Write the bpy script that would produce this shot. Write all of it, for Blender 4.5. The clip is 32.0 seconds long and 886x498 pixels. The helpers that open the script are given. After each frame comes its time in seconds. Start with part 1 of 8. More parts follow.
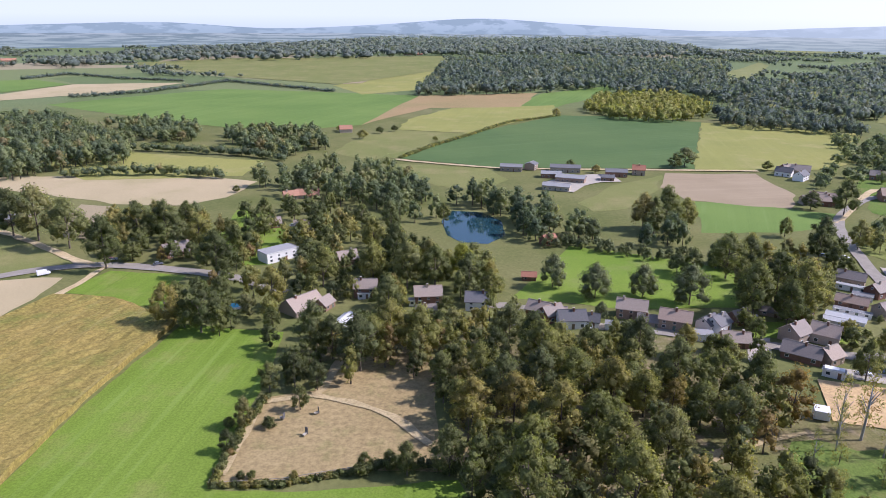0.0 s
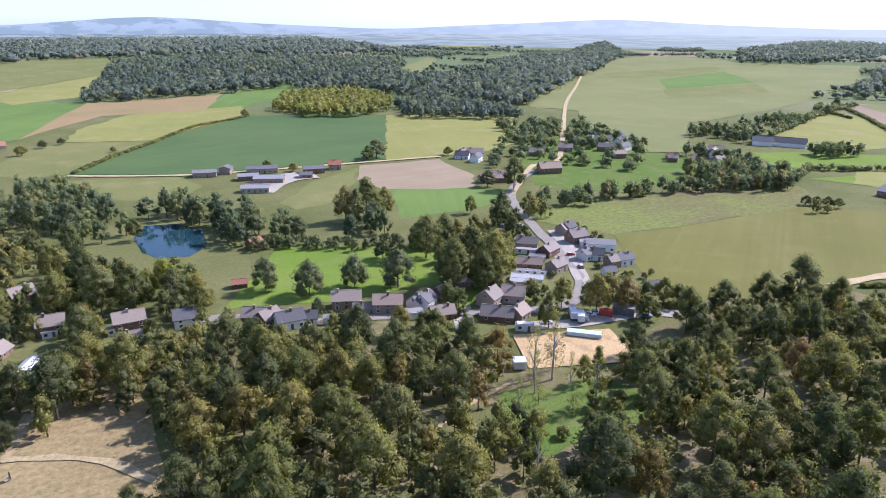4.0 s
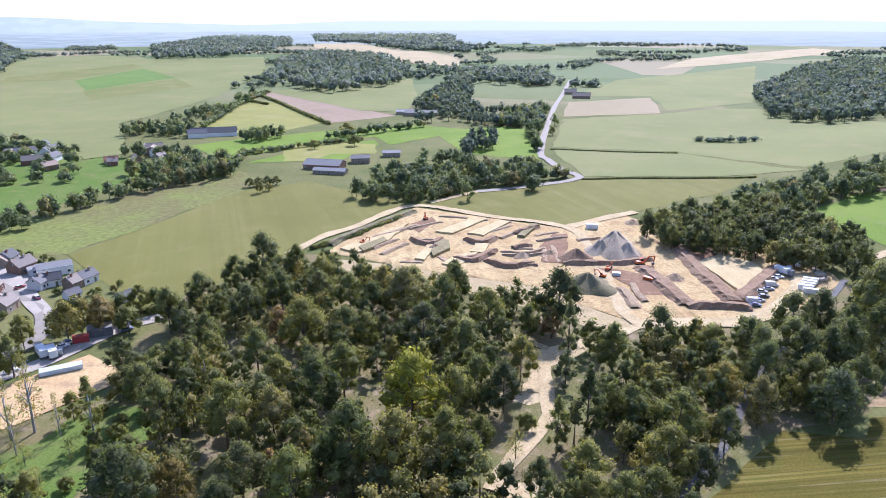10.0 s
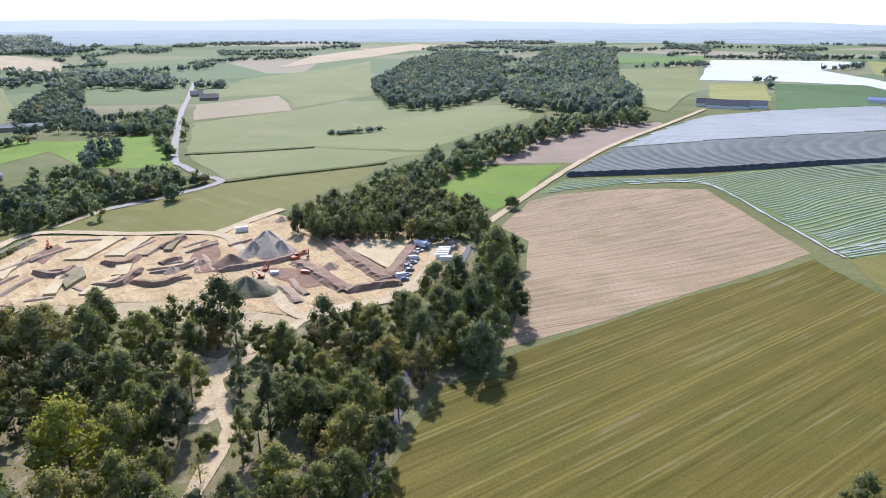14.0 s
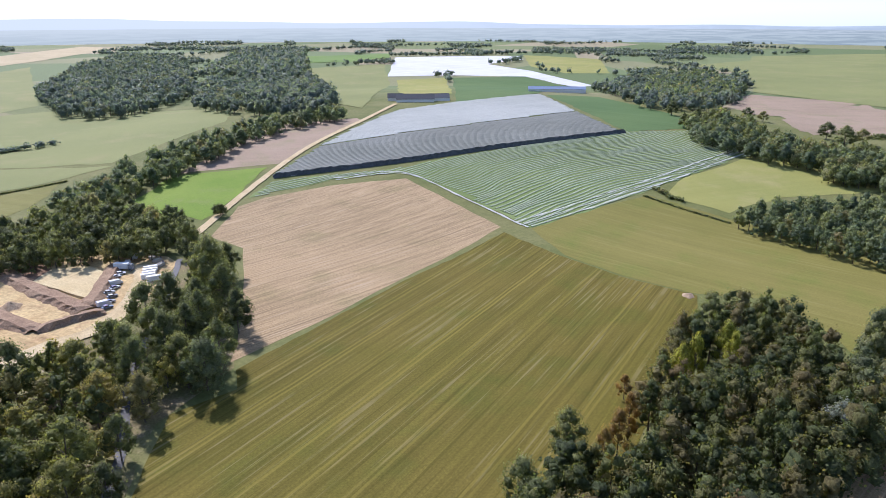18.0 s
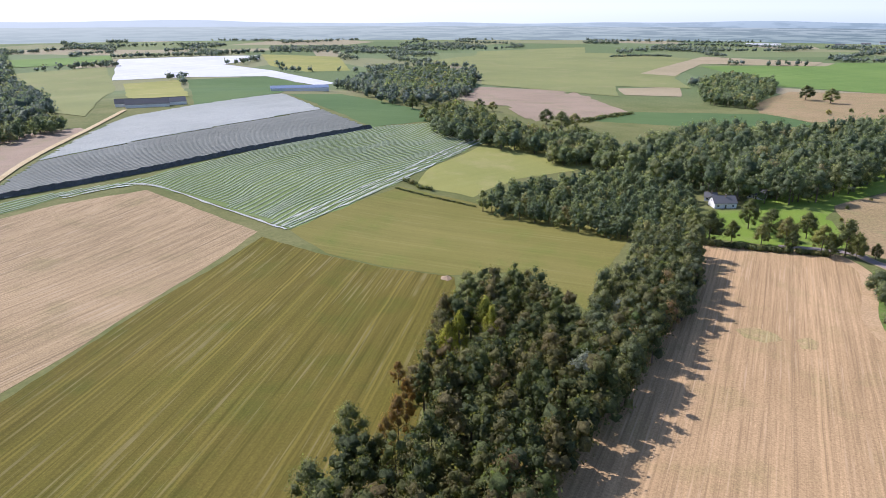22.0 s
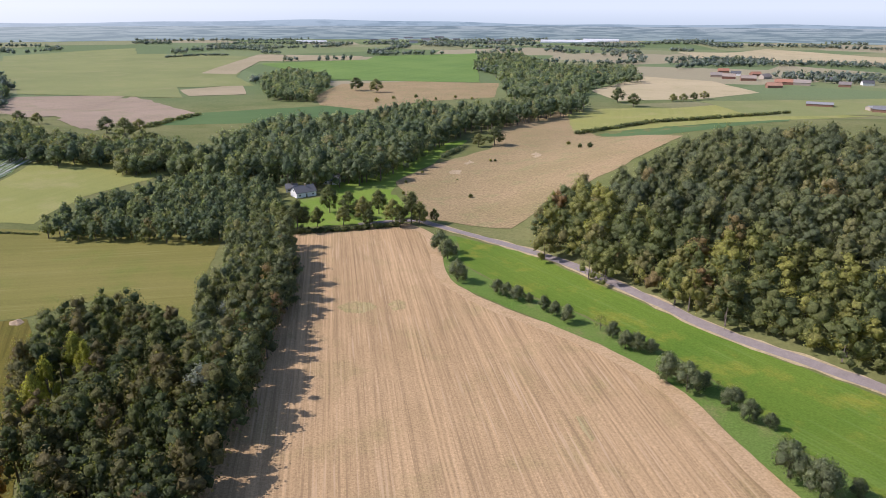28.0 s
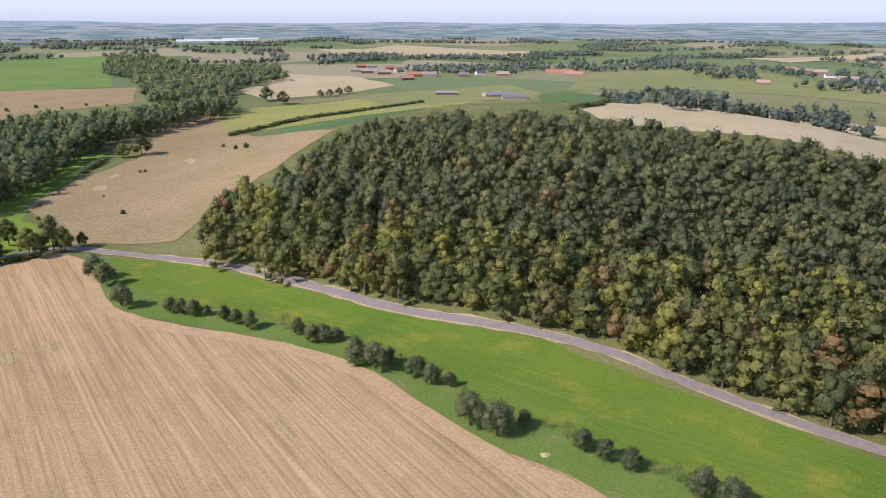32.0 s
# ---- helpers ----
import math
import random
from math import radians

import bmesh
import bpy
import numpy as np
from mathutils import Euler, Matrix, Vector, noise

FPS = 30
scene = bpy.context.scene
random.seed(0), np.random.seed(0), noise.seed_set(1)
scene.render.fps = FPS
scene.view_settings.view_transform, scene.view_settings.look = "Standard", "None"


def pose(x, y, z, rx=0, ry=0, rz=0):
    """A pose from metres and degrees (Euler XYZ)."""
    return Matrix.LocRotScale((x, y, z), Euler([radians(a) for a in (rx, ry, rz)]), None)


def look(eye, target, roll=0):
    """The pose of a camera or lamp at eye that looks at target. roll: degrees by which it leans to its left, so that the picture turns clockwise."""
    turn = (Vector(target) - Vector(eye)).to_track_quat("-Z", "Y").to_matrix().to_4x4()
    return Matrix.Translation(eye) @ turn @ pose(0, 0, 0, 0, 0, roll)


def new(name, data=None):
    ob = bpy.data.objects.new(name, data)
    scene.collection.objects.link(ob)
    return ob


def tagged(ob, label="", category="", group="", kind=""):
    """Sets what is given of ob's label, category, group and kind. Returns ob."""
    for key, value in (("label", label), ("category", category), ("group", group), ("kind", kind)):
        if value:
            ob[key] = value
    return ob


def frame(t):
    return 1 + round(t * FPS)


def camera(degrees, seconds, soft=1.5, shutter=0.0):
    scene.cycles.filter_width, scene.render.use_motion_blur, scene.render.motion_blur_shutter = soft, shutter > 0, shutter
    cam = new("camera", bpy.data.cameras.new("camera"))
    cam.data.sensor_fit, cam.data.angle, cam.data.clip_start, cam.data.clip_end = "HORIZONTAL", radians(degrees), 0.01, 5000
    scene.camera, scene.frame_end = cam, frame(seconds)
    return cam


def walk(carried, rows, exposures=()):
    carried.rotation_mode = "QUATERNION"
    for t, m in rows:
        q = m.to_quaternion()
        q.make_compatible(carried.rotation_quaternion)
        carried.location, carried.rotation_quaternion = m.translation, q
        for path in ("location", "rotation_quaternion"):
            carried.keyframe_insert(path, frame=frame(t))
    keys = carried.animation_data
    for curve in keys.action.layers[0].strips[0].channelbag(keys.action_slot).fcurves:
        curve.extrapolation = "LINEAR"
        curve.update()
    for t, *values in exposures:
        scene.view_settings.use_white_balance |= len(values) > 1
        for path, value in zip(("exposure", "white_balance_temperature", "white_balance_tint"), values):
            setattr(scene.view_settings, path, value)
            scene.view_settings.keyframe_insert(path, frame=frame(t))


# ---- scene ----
# ---------------------------------------------------------------- camera
cam = camera(64.5, 32.0, soft=0.6)
PATH = [
    (0.0, pose(0, 0, 105, 71.93, -0.36, 0.12)),
    (0.5, pose(0, 0, 105, 71.93, -0.42, -2.85)),
    (1.0, pose(0, 0, 105, 71.94, -0.31, -5.90)),
    (1.5, pose(0, 0, 105, 71.95, -0.29, -8.90)),
    (2.0, pose(0, 0, 105, 71.96, -0.31, -11.87)),
    (2.5, pose(0, 0, 105, 71.95, -0.31, -14.87)),
    (3.0, pose(0, 0, 105, 71.97, -0.24, -18.02)),
    (3.5, pose(0, 0, 105, 71.95, -0.21, -21.32)),
    (5.5, pose(0, 0, 105, 71.90, -0.17, -34.47)),
    (6.0, pose(0, 0, 105, 71.88, -0.16, -38.08)),
    (6.5, pose(0, 0, 105, 71.85, -0.14, -42.07)),
    (7.0, pose(0, 0, 105, 71.83, -0.08, -46.54)),
    (7.5, pose(0, 0, 105, 71.80, -0.07, -50.51)),
    (8.0, pose(0, 0, 105, 71.78, -0.02, -54.03)),
    (8.5, pose(0, 0, 105, 71.73, -0.04, -57.52)),
    (9.0, pose(0, 0, 105, 71.71, 0.02, -61.10)),
    (9.5, pose(0, 0, 105, 71.70, 0.10, -64.75)),
    (10.0, pose(0, 0, 105, 71.69, 0.12, -68.40)),
    (10.5, pose(0, 0, 105, 71.69, 0.07, -72.04)),
    (11.0, pose(0, 0, 105, 71.69, 0.05, -75.62)),
    (11.5, pose(0, 0, 105, 71.69, 0.06, -79.25)),
    (12.0, pose(0, 0, 105, 71.66, 0.08, -82.89)),
    (12.5, pose(0, 0, 105, 71.65, 0.11, -86.55)),
    (13.0, pose(0, 0, 105, 71.63, 0.10, -90.19)),
    (13.5, pose(0, 0, 105, 71.60, 0.12, -93.84)),
    (14.0, pose(0, 0, 105, 71.56, 0.11, -97.50)),
    (14.5, pose(0, 0, 105, 71.55, 0.03, -101.13)),
    (15.0, pose(0, 0, 105, 71.53, 0.07, -104.77)),
    (15.5, pose(0, 0, 105, 71.50, 0.00, -108.38)),
    (17.5, pose(0, 0, 105, 71.51, 0.02, -119.04)),
    (18.0, pose(0, 0, 105, 71.51, 0.01, -121.50)),
    (18.5, pose(0, 0, 105, 71.48, -0.07, -123.94)),
    (19.0, pose(0, 0, 105, 71.48, -0.02, -126.47)),
    (19.5, pose(0, 0, 105, 71.47, 0.01, -129.00)),
    (20.0, pose(0, 0, 105, 71.45, -0.05, -131.52)),
    (20.5, pose(0, 0, 105, 71.43, -0.06, -134.07)),
    (21.0, pose(0, 0, 105, 71.41, -0.10, -136.64)),
    (21.5, pose(0, 0, 105, 71.41, -0.03, -139.26)),
    (22.0, pose(0, 0, 105, 71.38, -0.04, -141.83)),
    (22.5, pose(0, 0, 105, 71.38, -0.05, -144.42)),
    (23.0, pose(0, 0, 105, 71.37, -0.06, -147.01)),
    (23.5, pose(0, 0, 105, 71.36, -0.05, -149.61)),
    (24.0, pose(0, 0, 105, 71.36, -0.11, -152.18)),
    (24.5, pose(0, 0, 105, 71.35, -0.11, -154.76)),
    (26.5, pose(0, 0, 105, 71.33, -0.17, -166.62)),
    (27.0, pose(0, 0, 105, 71.35, -0.12, -169.64)),
    (27.5, pose(0, 0, 105, 71.35, -0.13, -172.66)),
    (28.0, pose(0, 0, 105, 71.35, -0.16, -175.69)),
    (28.5, pose(0, 0, 105, 71.35, -0.15, -178.82)),
    (29.0, pose(0, 0, 105, 71.35, -0.19, -182.30)),
    (29.5, pose(0, 0, 105, 71.34, -0.21, -185.82)),
    (30.0, pose(0, 0, 105, 71.34, -0.23, -189.34)),
    (30.5, pose(0, 0, 105, 71.32, -0.22, -192.84)),
    (31.0, pose(0, 0, 105, 71.32, -0.27, -196.33)),
    (31.5, pose(0, 0, 105, 71.34, -0.19, -199.84)),
    (32.0, pose(0, 0, 105, 71.34, -0.23, -203.32)),
]
walk(cam, PATH, exposures=[(0.0, 0.46, 5900, 27), (6.0, 0.74, 5550, 27), (10.0, 0.80, 5500, 26), (14.0, 0.60, 5550, 23),
                          (19.0, 0.54, 5850, 22), (22.0, 0.50, 5950, 22), (25.0, 0.37, 6100, 22), (32.0, 0.31, 6150, 22)])


# ---------------------------------------------------------------- world, sun
SUN_AZ, SUN_EL = 88.0, 41.0
world = bpy.data.worlds.new("sky")
scene.world = world
world.use_nodes = True
wn = world.node_tree
sky = wn.nodes.new("ShaderNodeTexSky")
sky.sky_type = "NISHITA"
sky.sun_disc = False
sky.sun_elevation = radians(SUN_EL)
sky.sun_rotation = radians(SUN_AZ)
sky.dust_density = 0.7
sky.air_density = 1.0
wn.links.new(sky.outputs[0], wn.nodes["Background"].inputs[0])
wn.nodes["Background"].inputs[1].default_value = 0.125
sun = new("sun", bpy.data.lights.new("sun", "SUN"))
sun.data.energy = 4.05
sun.data.angle = radians(0.6)
sun.data.color = (1.0, 0.96, 0.90)
sx, sy = math.sin(radians(SUN_AZ)), math.cos(radians(SUN_AZ))
sun.matrix_world = look((sx * 100, sy * 100, 100 * math.tan(radians(SUN_EL))), (0, 0, 0))


# ---------------------------------------------------------------- materials
class Nodes:
    """Small builder for node materials."""

    def __init__(self, name):
        self.mat = bpy.data.materials.new(name)
        self.mat.use_nodes = True
        self.tree = self.mat.node_tree
        self.bsdf = self.tree.nodes["Principled BSDF"]
        self.out = self.tree.nodes["Material Output"]
        self.bsdf.inputs["Specular IOR Level"].default_value = 0.2
        self.bsdf.inputs["Roughness"].default_value = 0.85

    def node(self, kind, **values):
        n = self.tree.nodes.new(kind)
        for k, v in values.items():
            n.inputs[k].default_value = v
        return n

    def link(self, a, b):
        self.tree.links.new(a, b)

    def coords(self, angle=0.0, scale=(1, 1, 1)):
        tc = self.node("ShaderNodeTexCoord")
        mp = self.node("ShaderNodeMapping")
        mp.inputs["Rotation"].default_value = (0, 0, radians(angle))
        mp.inputs["Scale"].default_value = scale
        self.link(tc.outputs["Object"], mp.inputs["Vector"])
        return mp.outputs[0]

    def noise(self, vec, scale, detail=3.0, rough=0.6):
        n = self.node("ShaderNodeTexNoise", Scale=scale, Detail=detail, Roughness=rough)
        self.link(vec, n.inputs["Vector"])
        return n.outputs["Fac"]

    def ramp(self, fac, *stops):
        r = self.node("ShaderNodeValToRGB")
        e = r.color_ramp.elements
        while len(e) < len(stops):
            e.new(0.5)
        for el, (p, c) in zip(e, stops):
            el.position = p
            el.color = (*c, 1) if len(c) == 3 else c
        self.link(fac, r.inputs[0])
        return r.outputs[0]

    def grey(self, fac, lo, hi):
        return self.ramp(fac, (lo, (0, 0, 0)), (hi, (1, 1, 1)))

    def mix(self, fac, a, b, blend="MIX"):
        m = self.node("ShaderNodeMix")
        m.data_type = "RGBA"
        m.blend_type = blend
        for v, s in ((fac, m.inputs[0]), (a, m.inputs[6]), (b, m.inputs[7])):
            if isinstance(v, (int, float)):
                s.default_value = v
            elif isinstance(v, tuple):
                s.default_value = (*v, 1)
            else:
                self.link(v, s)
        return m.outputs[2]

    def maths(self, op, a, b=0.0):
        m = self.node("ShaderNodeMath")
        m.operation = op
        for v, s in ((a, m.inputs[0]), (b, m.inputs[1])):
            if isinstance(v, (int, float)):
                s.default_value = v
            else:
                self.link(v, s)
        return m.outputs[0]

    def bump(self, fac, strength, distance):
        b = self.node("ShaderNodeBump", Strength=strength, Distance=distance)
        self.link(fac, b.inputs["Height"])
        self.link(b.outputs[0], self.bsdf.inputs["Normal"])

    def color(self, c):
        if isinstance(c, tuple):
            self.bsdf.inputs["Base Color"].default_value = (*c, 1)
        else:
            self.link(c, self.bsdf.inputs["Base Color"])
        return self


def land(name, a, b, c=None, angle=0.0, row=0.0, amount=0.0, tram=0.0, gain=1.9, patch=0.02, mottle=0.42, relief=0.05, fine=1.5):
    """Field surface: two tones in large drifts, rows every `row` metres, wheel tracks every `tram` metres, fine mottling."""
    n = Nodes(name)
    v = n.coords()
    big = n.grey(n.noise(v, patch, 4, 0.6), 0.35, 0.65)
    col = n.mix(big, a, b)
    if c:
        col = n.mix(n.maths("MULTIPLY", n.grey(n.noise(v, patch * 3.1, 5, 0.65), 0.52, 0.68), 0.75), col, c)
    height = n.noise(v, fine, 3, 0.7)
    small = n.grey(height, 0.3, 0.72)
    col = n.mix(mottle, col, n.mix(small, (0.25, 0.25, 0.25), (0.78, 0.78, 0.78)), "OVERLAY")
    if row:
        rv = n.coords(angle)
        wob = n.noise(rv, 0.03, 2)
        sep = n.node("ShaderNodeSeparateXYZ")
        n.link(rv, sep.inputs[0])
        x = n.maths("ADD", sep.outputs[0], n.maths("MULTIPLY", wob, 1.2))
        s = n.maths("SINE", n.maths("MULTIPLY", x, 2 * math.pi / row))
        streak = n.node("ShaderNodeMapping")
        streak.inputs["Scale"].default_value = (1, 0.012, 1)
        n.link(rv, streak.inputs[0])
        st = n.noise(streak.outputs[0], 0.8 / row, 5, 0.8)
        s = n.maths("ADD", n.maths("MULTIPLY", s, 0.06), n.maths("MULTIPLY", n.maths("SUBTRACT", st, 0.5), 2.2))
        band = n.grey(n.maths("ADD", n.maths("MULTIPLY", s, 0.5), 0.5), 0.2, 0.8)
        col = n.mix(amount, col, n.mix(band, (0.22, 0.22, 0.22), (0.78, 0.78, 0.78)), "OVERLAY")
        fine_streak = n.node("ShaderNodeMapping")
        fine_streak.inputs["Scale"].default_value = (1, 0.02, 1)
        fine_streak.inputs["Location"].default_value = (31, 7, 0)
        n.link(rv, fine_streak.inputs[0])
        thin = n.noise(fine_streak.outputs[0], 2.0 / row, 2, 0.5)
        there = n.grey(n.noise(v, 0.035, 3, 0.6), 0.36, 0.58)
        pale = n.maths("MULTIPLY", n.grey(thin, 0.57, 0.66), there)
        col = n.mix(n.maths("MULTIPLY", pale, min(0.75, amount)), col, tuple(min(1, q * 1.25 + 0.055) for q in b))
        dark = n.maths("SUBTRACT", 1.0, n.grey(thin, 0.34, 0.42))
        col = n.mix(n.maths("MULTIPLY", dark, min(0.6, amount * 0.8)), col, tuple(q * 0.62 for q in a))
        if tram:
            p = n.maths("ABSOLUTE", n.maths("SUBTRACT", n.maths("FRACT", n.maths("DIVIDE", x, tram)), 0.5))
            tracks = n.maths("MULTIPLY", n.grey(p, 0.03, 0.05), n.maths("SUBTRACT", 1.0, n.grey(p, 0.10, 0.12)))
            tracks = n.maths("MULTIPLY", tracks, n.grey(n.noise(streak.outputs[0], 0.07, 3, 0.6), 0.38, 0.6))
            col = n.mix(n.maths("MULTIPLY", tracks, 0.4), col, tuple(min(1, q * gain) for q in b))
    n.color(col)
    n.bsdf.inputs["Specular IOR Level"].default_value = 0.06
    n.bump(height, relief, 0.6)
    return n.mat


def plain(name, a, b, scale=1.5, rough=0.8, metal=0.0, spec=0.3, relief=0.1):
    """Built surface with stains at two scales."""
    n = Nodes(name)
    v = n.coords()
    f = n.noise(v, scale, 5, 0.65)
    col = n.mix(n.grey(f, 0.3, 0.7), a, b)
    col = n.mix(0.25, col, n.mix(n.grey(n.noise(v, scale * 9, 2), 0.3, 0.7), (0.3, 0.3, 0.3), (0.7, 0.7, 0.7)), "OVERLAY")
    n.color(col)
    n.bump(f, relief, 0.05)
    n.bsdf.inputs["Roughness"].default_value = rough
    n.bsdf.inputs["Metallic"].default_value = metal
    n.bsdf.inputs["Specular IOR Level"].default_value = spec
    return n.mat


def varied(name, *stops, rough=0.7, grain=2.0, metal=0.0):
    """One surface whose colour differs from object to object."""
    n = Nodes(name)
    info = n.node("ShaderNodeObjectInfo")
    col = n.ramp(info.outputs["Random"], *stops)
    v = n.coords()
    f = n.noise(v, grain, 4, 0.7)
    col = n.mix(0.3, col, n.mix(n.grey(f, 0.3, 0.7), (0.28, 0.28, 0.28), (0.72, 0.72, 0.72)), "OVERLAY")
    n.color(col)
    n.bump(f, 0.15, 0.05)
    n.bsdf.inputs["Roughness"].default_value = rough
    n.bsdf.inputs["Metallic"].default_value = metal
    return n.mat


def foliage(name, *stops, through_light=0.42):
    """Leaves: the tree's own tone from its random value or its tint, variation from spray to spray with shade painted
    on bough cores, light passing through.
    """
    n = Nodes(name)
    info = n.node("ShaderNodeObjectInfo")
    at = n.node("ShaderNodeAttribute")
    at.attribute_name = "tint"
    spray_shade_at = n.node("ShaderNodeAttribute")
    spray_shade_at.attribute_name = "spray"
    tone = n.maths("FRACT", n.maths("ADD", info.outputs["Random"], at.outputs["Fac"]))
    col = n.ramp(tone, *stops)
    col = n.mix(0.6, col, n.mix(spray_shade_at.outputs["Fac"], (0.29, 0.29, 0.28), (0.80, 0.81, 0.76)), "OVERLAY")
    v = n.coords()
    spray = n.noise(v, 0.95, 5, 0.78)
    col = n.mix(0.75, col, n.mix(n.grey(spray, 0.34, 0.66), (0.24, 0.24, 0.25), (0.87, 0.87, 0.83)), "OVERLAY")
    n.color(col)
    n.bump(spray, 0.9, 1.3)
    n.bsdf.inputs["Roughness"].default_value = 0.65
    tr = n.node("ShaderNodeBsdfTranslucent")
    n.link(n.mix(1.0, col, (1.25, 1.3, 0.65), "MULTIPLY"), tr.inputs[0])
    mx = n.node("ShaderNodeMixShader", Fac=through_light)
    n.link(n.bsdf.outputs[0], mx.inputs[1])
    n.link(tr.outputs[0], mx.inputs[2])
    n.link(mx.outputs[0], n.out.inputs[0])
    return n.mat


GREENS = ((0.0, (0.110, 0.128, 0.056)), (0.30, (0.163, 0.180, 0.071)), (0.52, (0.227, 0.234, 0.084)), (0.70, (0.305, 0.284, 0.097)),
          (0.80, (0.350, 0.289, 0.108)), (0.86, (0.174, 0.194, 0.099)), (0.96, (0.269, 0.267, 0.108)), (1.0, (0.338, 0.218, 0.108)))
M_LEAF = foliage("leaf_mixed", *GREENS)
M_LEAF_DARK = foliage("leaf_dark", (0.0, (0.118, 0.132, 0.066)), (0.5, (0.168, 0.186, 0.082)), (0.9, (0.235, 0.242, 0.100)), (1.0, (0.277, 0.242, 0.111)))
M_LEAF_YELLOW = foliage("leaf_yellow", (0.0, (0.30, 0.31, 0.06)), (1.0, (0.36, 0.34, 0.065)))
M_LEAF_LIGHT = foliage("leaf_light", (0.0, (0.239, 0.254, 0.081)), (1.0, (0.326, 0.299, 0.108)))
M_LEAF_BROWN = foliage("leaf_brown", (0.0, (0.25, 0.20, 0.075)), (0.6, (0.30, 0.21, 0.075)), (1.0, (0.32, 0.19, 0.07)))
M_LEAF_GREY = foliage("leaf_willow", (0.0, (0.160, 0.185, 0.101)), (1.0, (0.215, 0.233, 0.132)))
M_LEAF_SILVER = foliage("leaf_silver", (0.0, (0.26, 0.28, 0.24)), (1.0, (0.30, 0.32, 0.28)))
# far leaves: aerial haze painted in as a paler, bluer green
M_LEAF_FAR_HAZE = foliage("leaf_far_haze", (0.0, (0.121, 0.155, 0.147)), (0.55, (0.149, 0.184, 0.161)), (0.9, (0.190, 0.213, 0.168)), (1.0, (0.241, 0.241, 0.154)))
M_LEAF_HILL = foliage("leaf_hill", (0.0, (0.137, 0.160, 0.072)), (0.35, (0.199, 0.216, 0.084)), (0.60, (0.279, 0.273, 0.095)), (0.80, (0.373, 0.350, 0.101)), (0.92, (0.248, 0.225, 0.101)), (1.0, (0.360, 0.225, 0.109)))
# cooler green halfway to the far leaves with their painted haze
M_LEAF_MID = foliage("leaf_valley", (0.0, (0.122, 0.158, 0.098)), (0.4, (0.161, 0.196, 0.113)), (0.75, (0.213, 0.243, 0.127)), (0.93, (0.265, 0.277, 0.129)), (1.0, (0.283, 0.238, 0.129)))
M_LEAF_TOP = foliage("leaf_hilltop", (0.0, (0.134, 0.155, 0.088)), (0.5, (0.181, 0.198, 0.100)), (0.9, (0.241, 0.241, 0.110)), (0.98, (0.294, 0.260, 0.120)), (1.0, (0.345, 0.228, 0.127)))
M_LEAF_COPSE = foliage("leaf_copse", (0.0, (0.085, 0.105, 0.048)), (0.35, (0.120, 0.140, 0.055)), (0.60, (0.170, 0.175, 0.064)), (0.78, (0.185, 0.150, 0.070)), (0.9, (0.13, 0.165, 0.055)), (1.0, (0.20, 0.145, 0.068)))
# furthest leaves, with still more haze painted into the green
M_LEAF_HAZY = foliage("leaf_distant_haze", (0.0, (0.155, 0.190, 0.175)), (0.6, (0.185, 0.215, 0.19)), (1.0, (0.22, 0.235, 0.19)))
M_BARK = plain("bark", (0.10, 0.075, 0.055), (0.17, 0.14, 0.11), 3.0)
M_BARK_PALE = plain("bark_pale", (0.30, 0.28, 0.25), (0.45, 0.43, 0.40), 2.0)

M_MEADOW = land("mown_grass", (0.14, 0.215, 0.028), (0.17, 0.245, 0.038), (0.21, 0.24, 0.06), angle=6, row=5.0, amount=0.25, patch=0.02)
M_LAWN = land("lawn", (0.145, 0.225, 0.032), (0.19, 0.26, 0.045), (0.20, 0.235, 0.07), patch=0.02)
M_CORN = land("maize", (0.30, 0.22, 0.07), (0.24, 0.20, 0.055), (0.17, 0.18, 0.045), angle=6, row=3.0, amount=0.3, patch=0.02, mottle=0.7, fine=0.9, relief=0.6)
M_OLIVE = land("olive_grass", (0.17, 0.19, 0.06), (0.21, 0.21, 0.075), (0.26, 0.23, 0.10), patch=0.01)
M_OLIVE_FLAT = land("olive_pasture", (0.17, 0.165, 0.046), (0.195, 0.185, 0.056), (0.215, 0.20, 0.07), angle=50, row=12, amount=0.15, patch=0.012, mottle=0.25)
M_ROUGH = land("rushes", (0.175, 0.140, 0.070), (0.190, 0.220, 0.060), (0.205, 0.240, 0.060), patch=0.014, mottle=0.5, fine=0.35)
M_STRAW = land("straw", (0.46, 0.37, 0.22), (0.40, 0.33, 0.19), (0.36, 0.31, 0.16), patch=0.01, mottle=0.2)
M_TAN = land("tan_soil", (0.36, 0.29, 0.18), (0.31, 0.26, 0.15), patch=0.01)
M_DIRT = land("paddock_earth", (0.345, 0.262, 0.130), (0.300, 0.225, 0.108), (0.235, 0.205, 0.085), patch=0.04, mottle=0.55, fine=0.6)
M_SAND = land("sand", (0.53, 0.405, 0.205), (0.43, 0.30, 0.142), (0.29, 0.18, 0.095), angle=60, row=4, amount=0.28, patch=0.045, mottle=0.5, relief=0.3, fine=0.8)
M_OLIVE_G = land("site_weeds", (0.29, 0.245, 0.135), (0.24, 0.21, 0.105), (0.36, 0.29, 0.19), patch=0.1, mottle=0.5)
M_SLAB = land("pale_sand", (0.57, 0.465, 0.26), (0.50, 0.39, 0.205), angle=60, row=3, amount=0.2, patch=0.08, mottle=0.35)
M_SOIL = land("brown_subsoil", (0.27, 0.165, 0.10), (0.21, 0.13, 0.08), (0.36, 0.25, 0.155), patch=0.08, mottle=0.5)
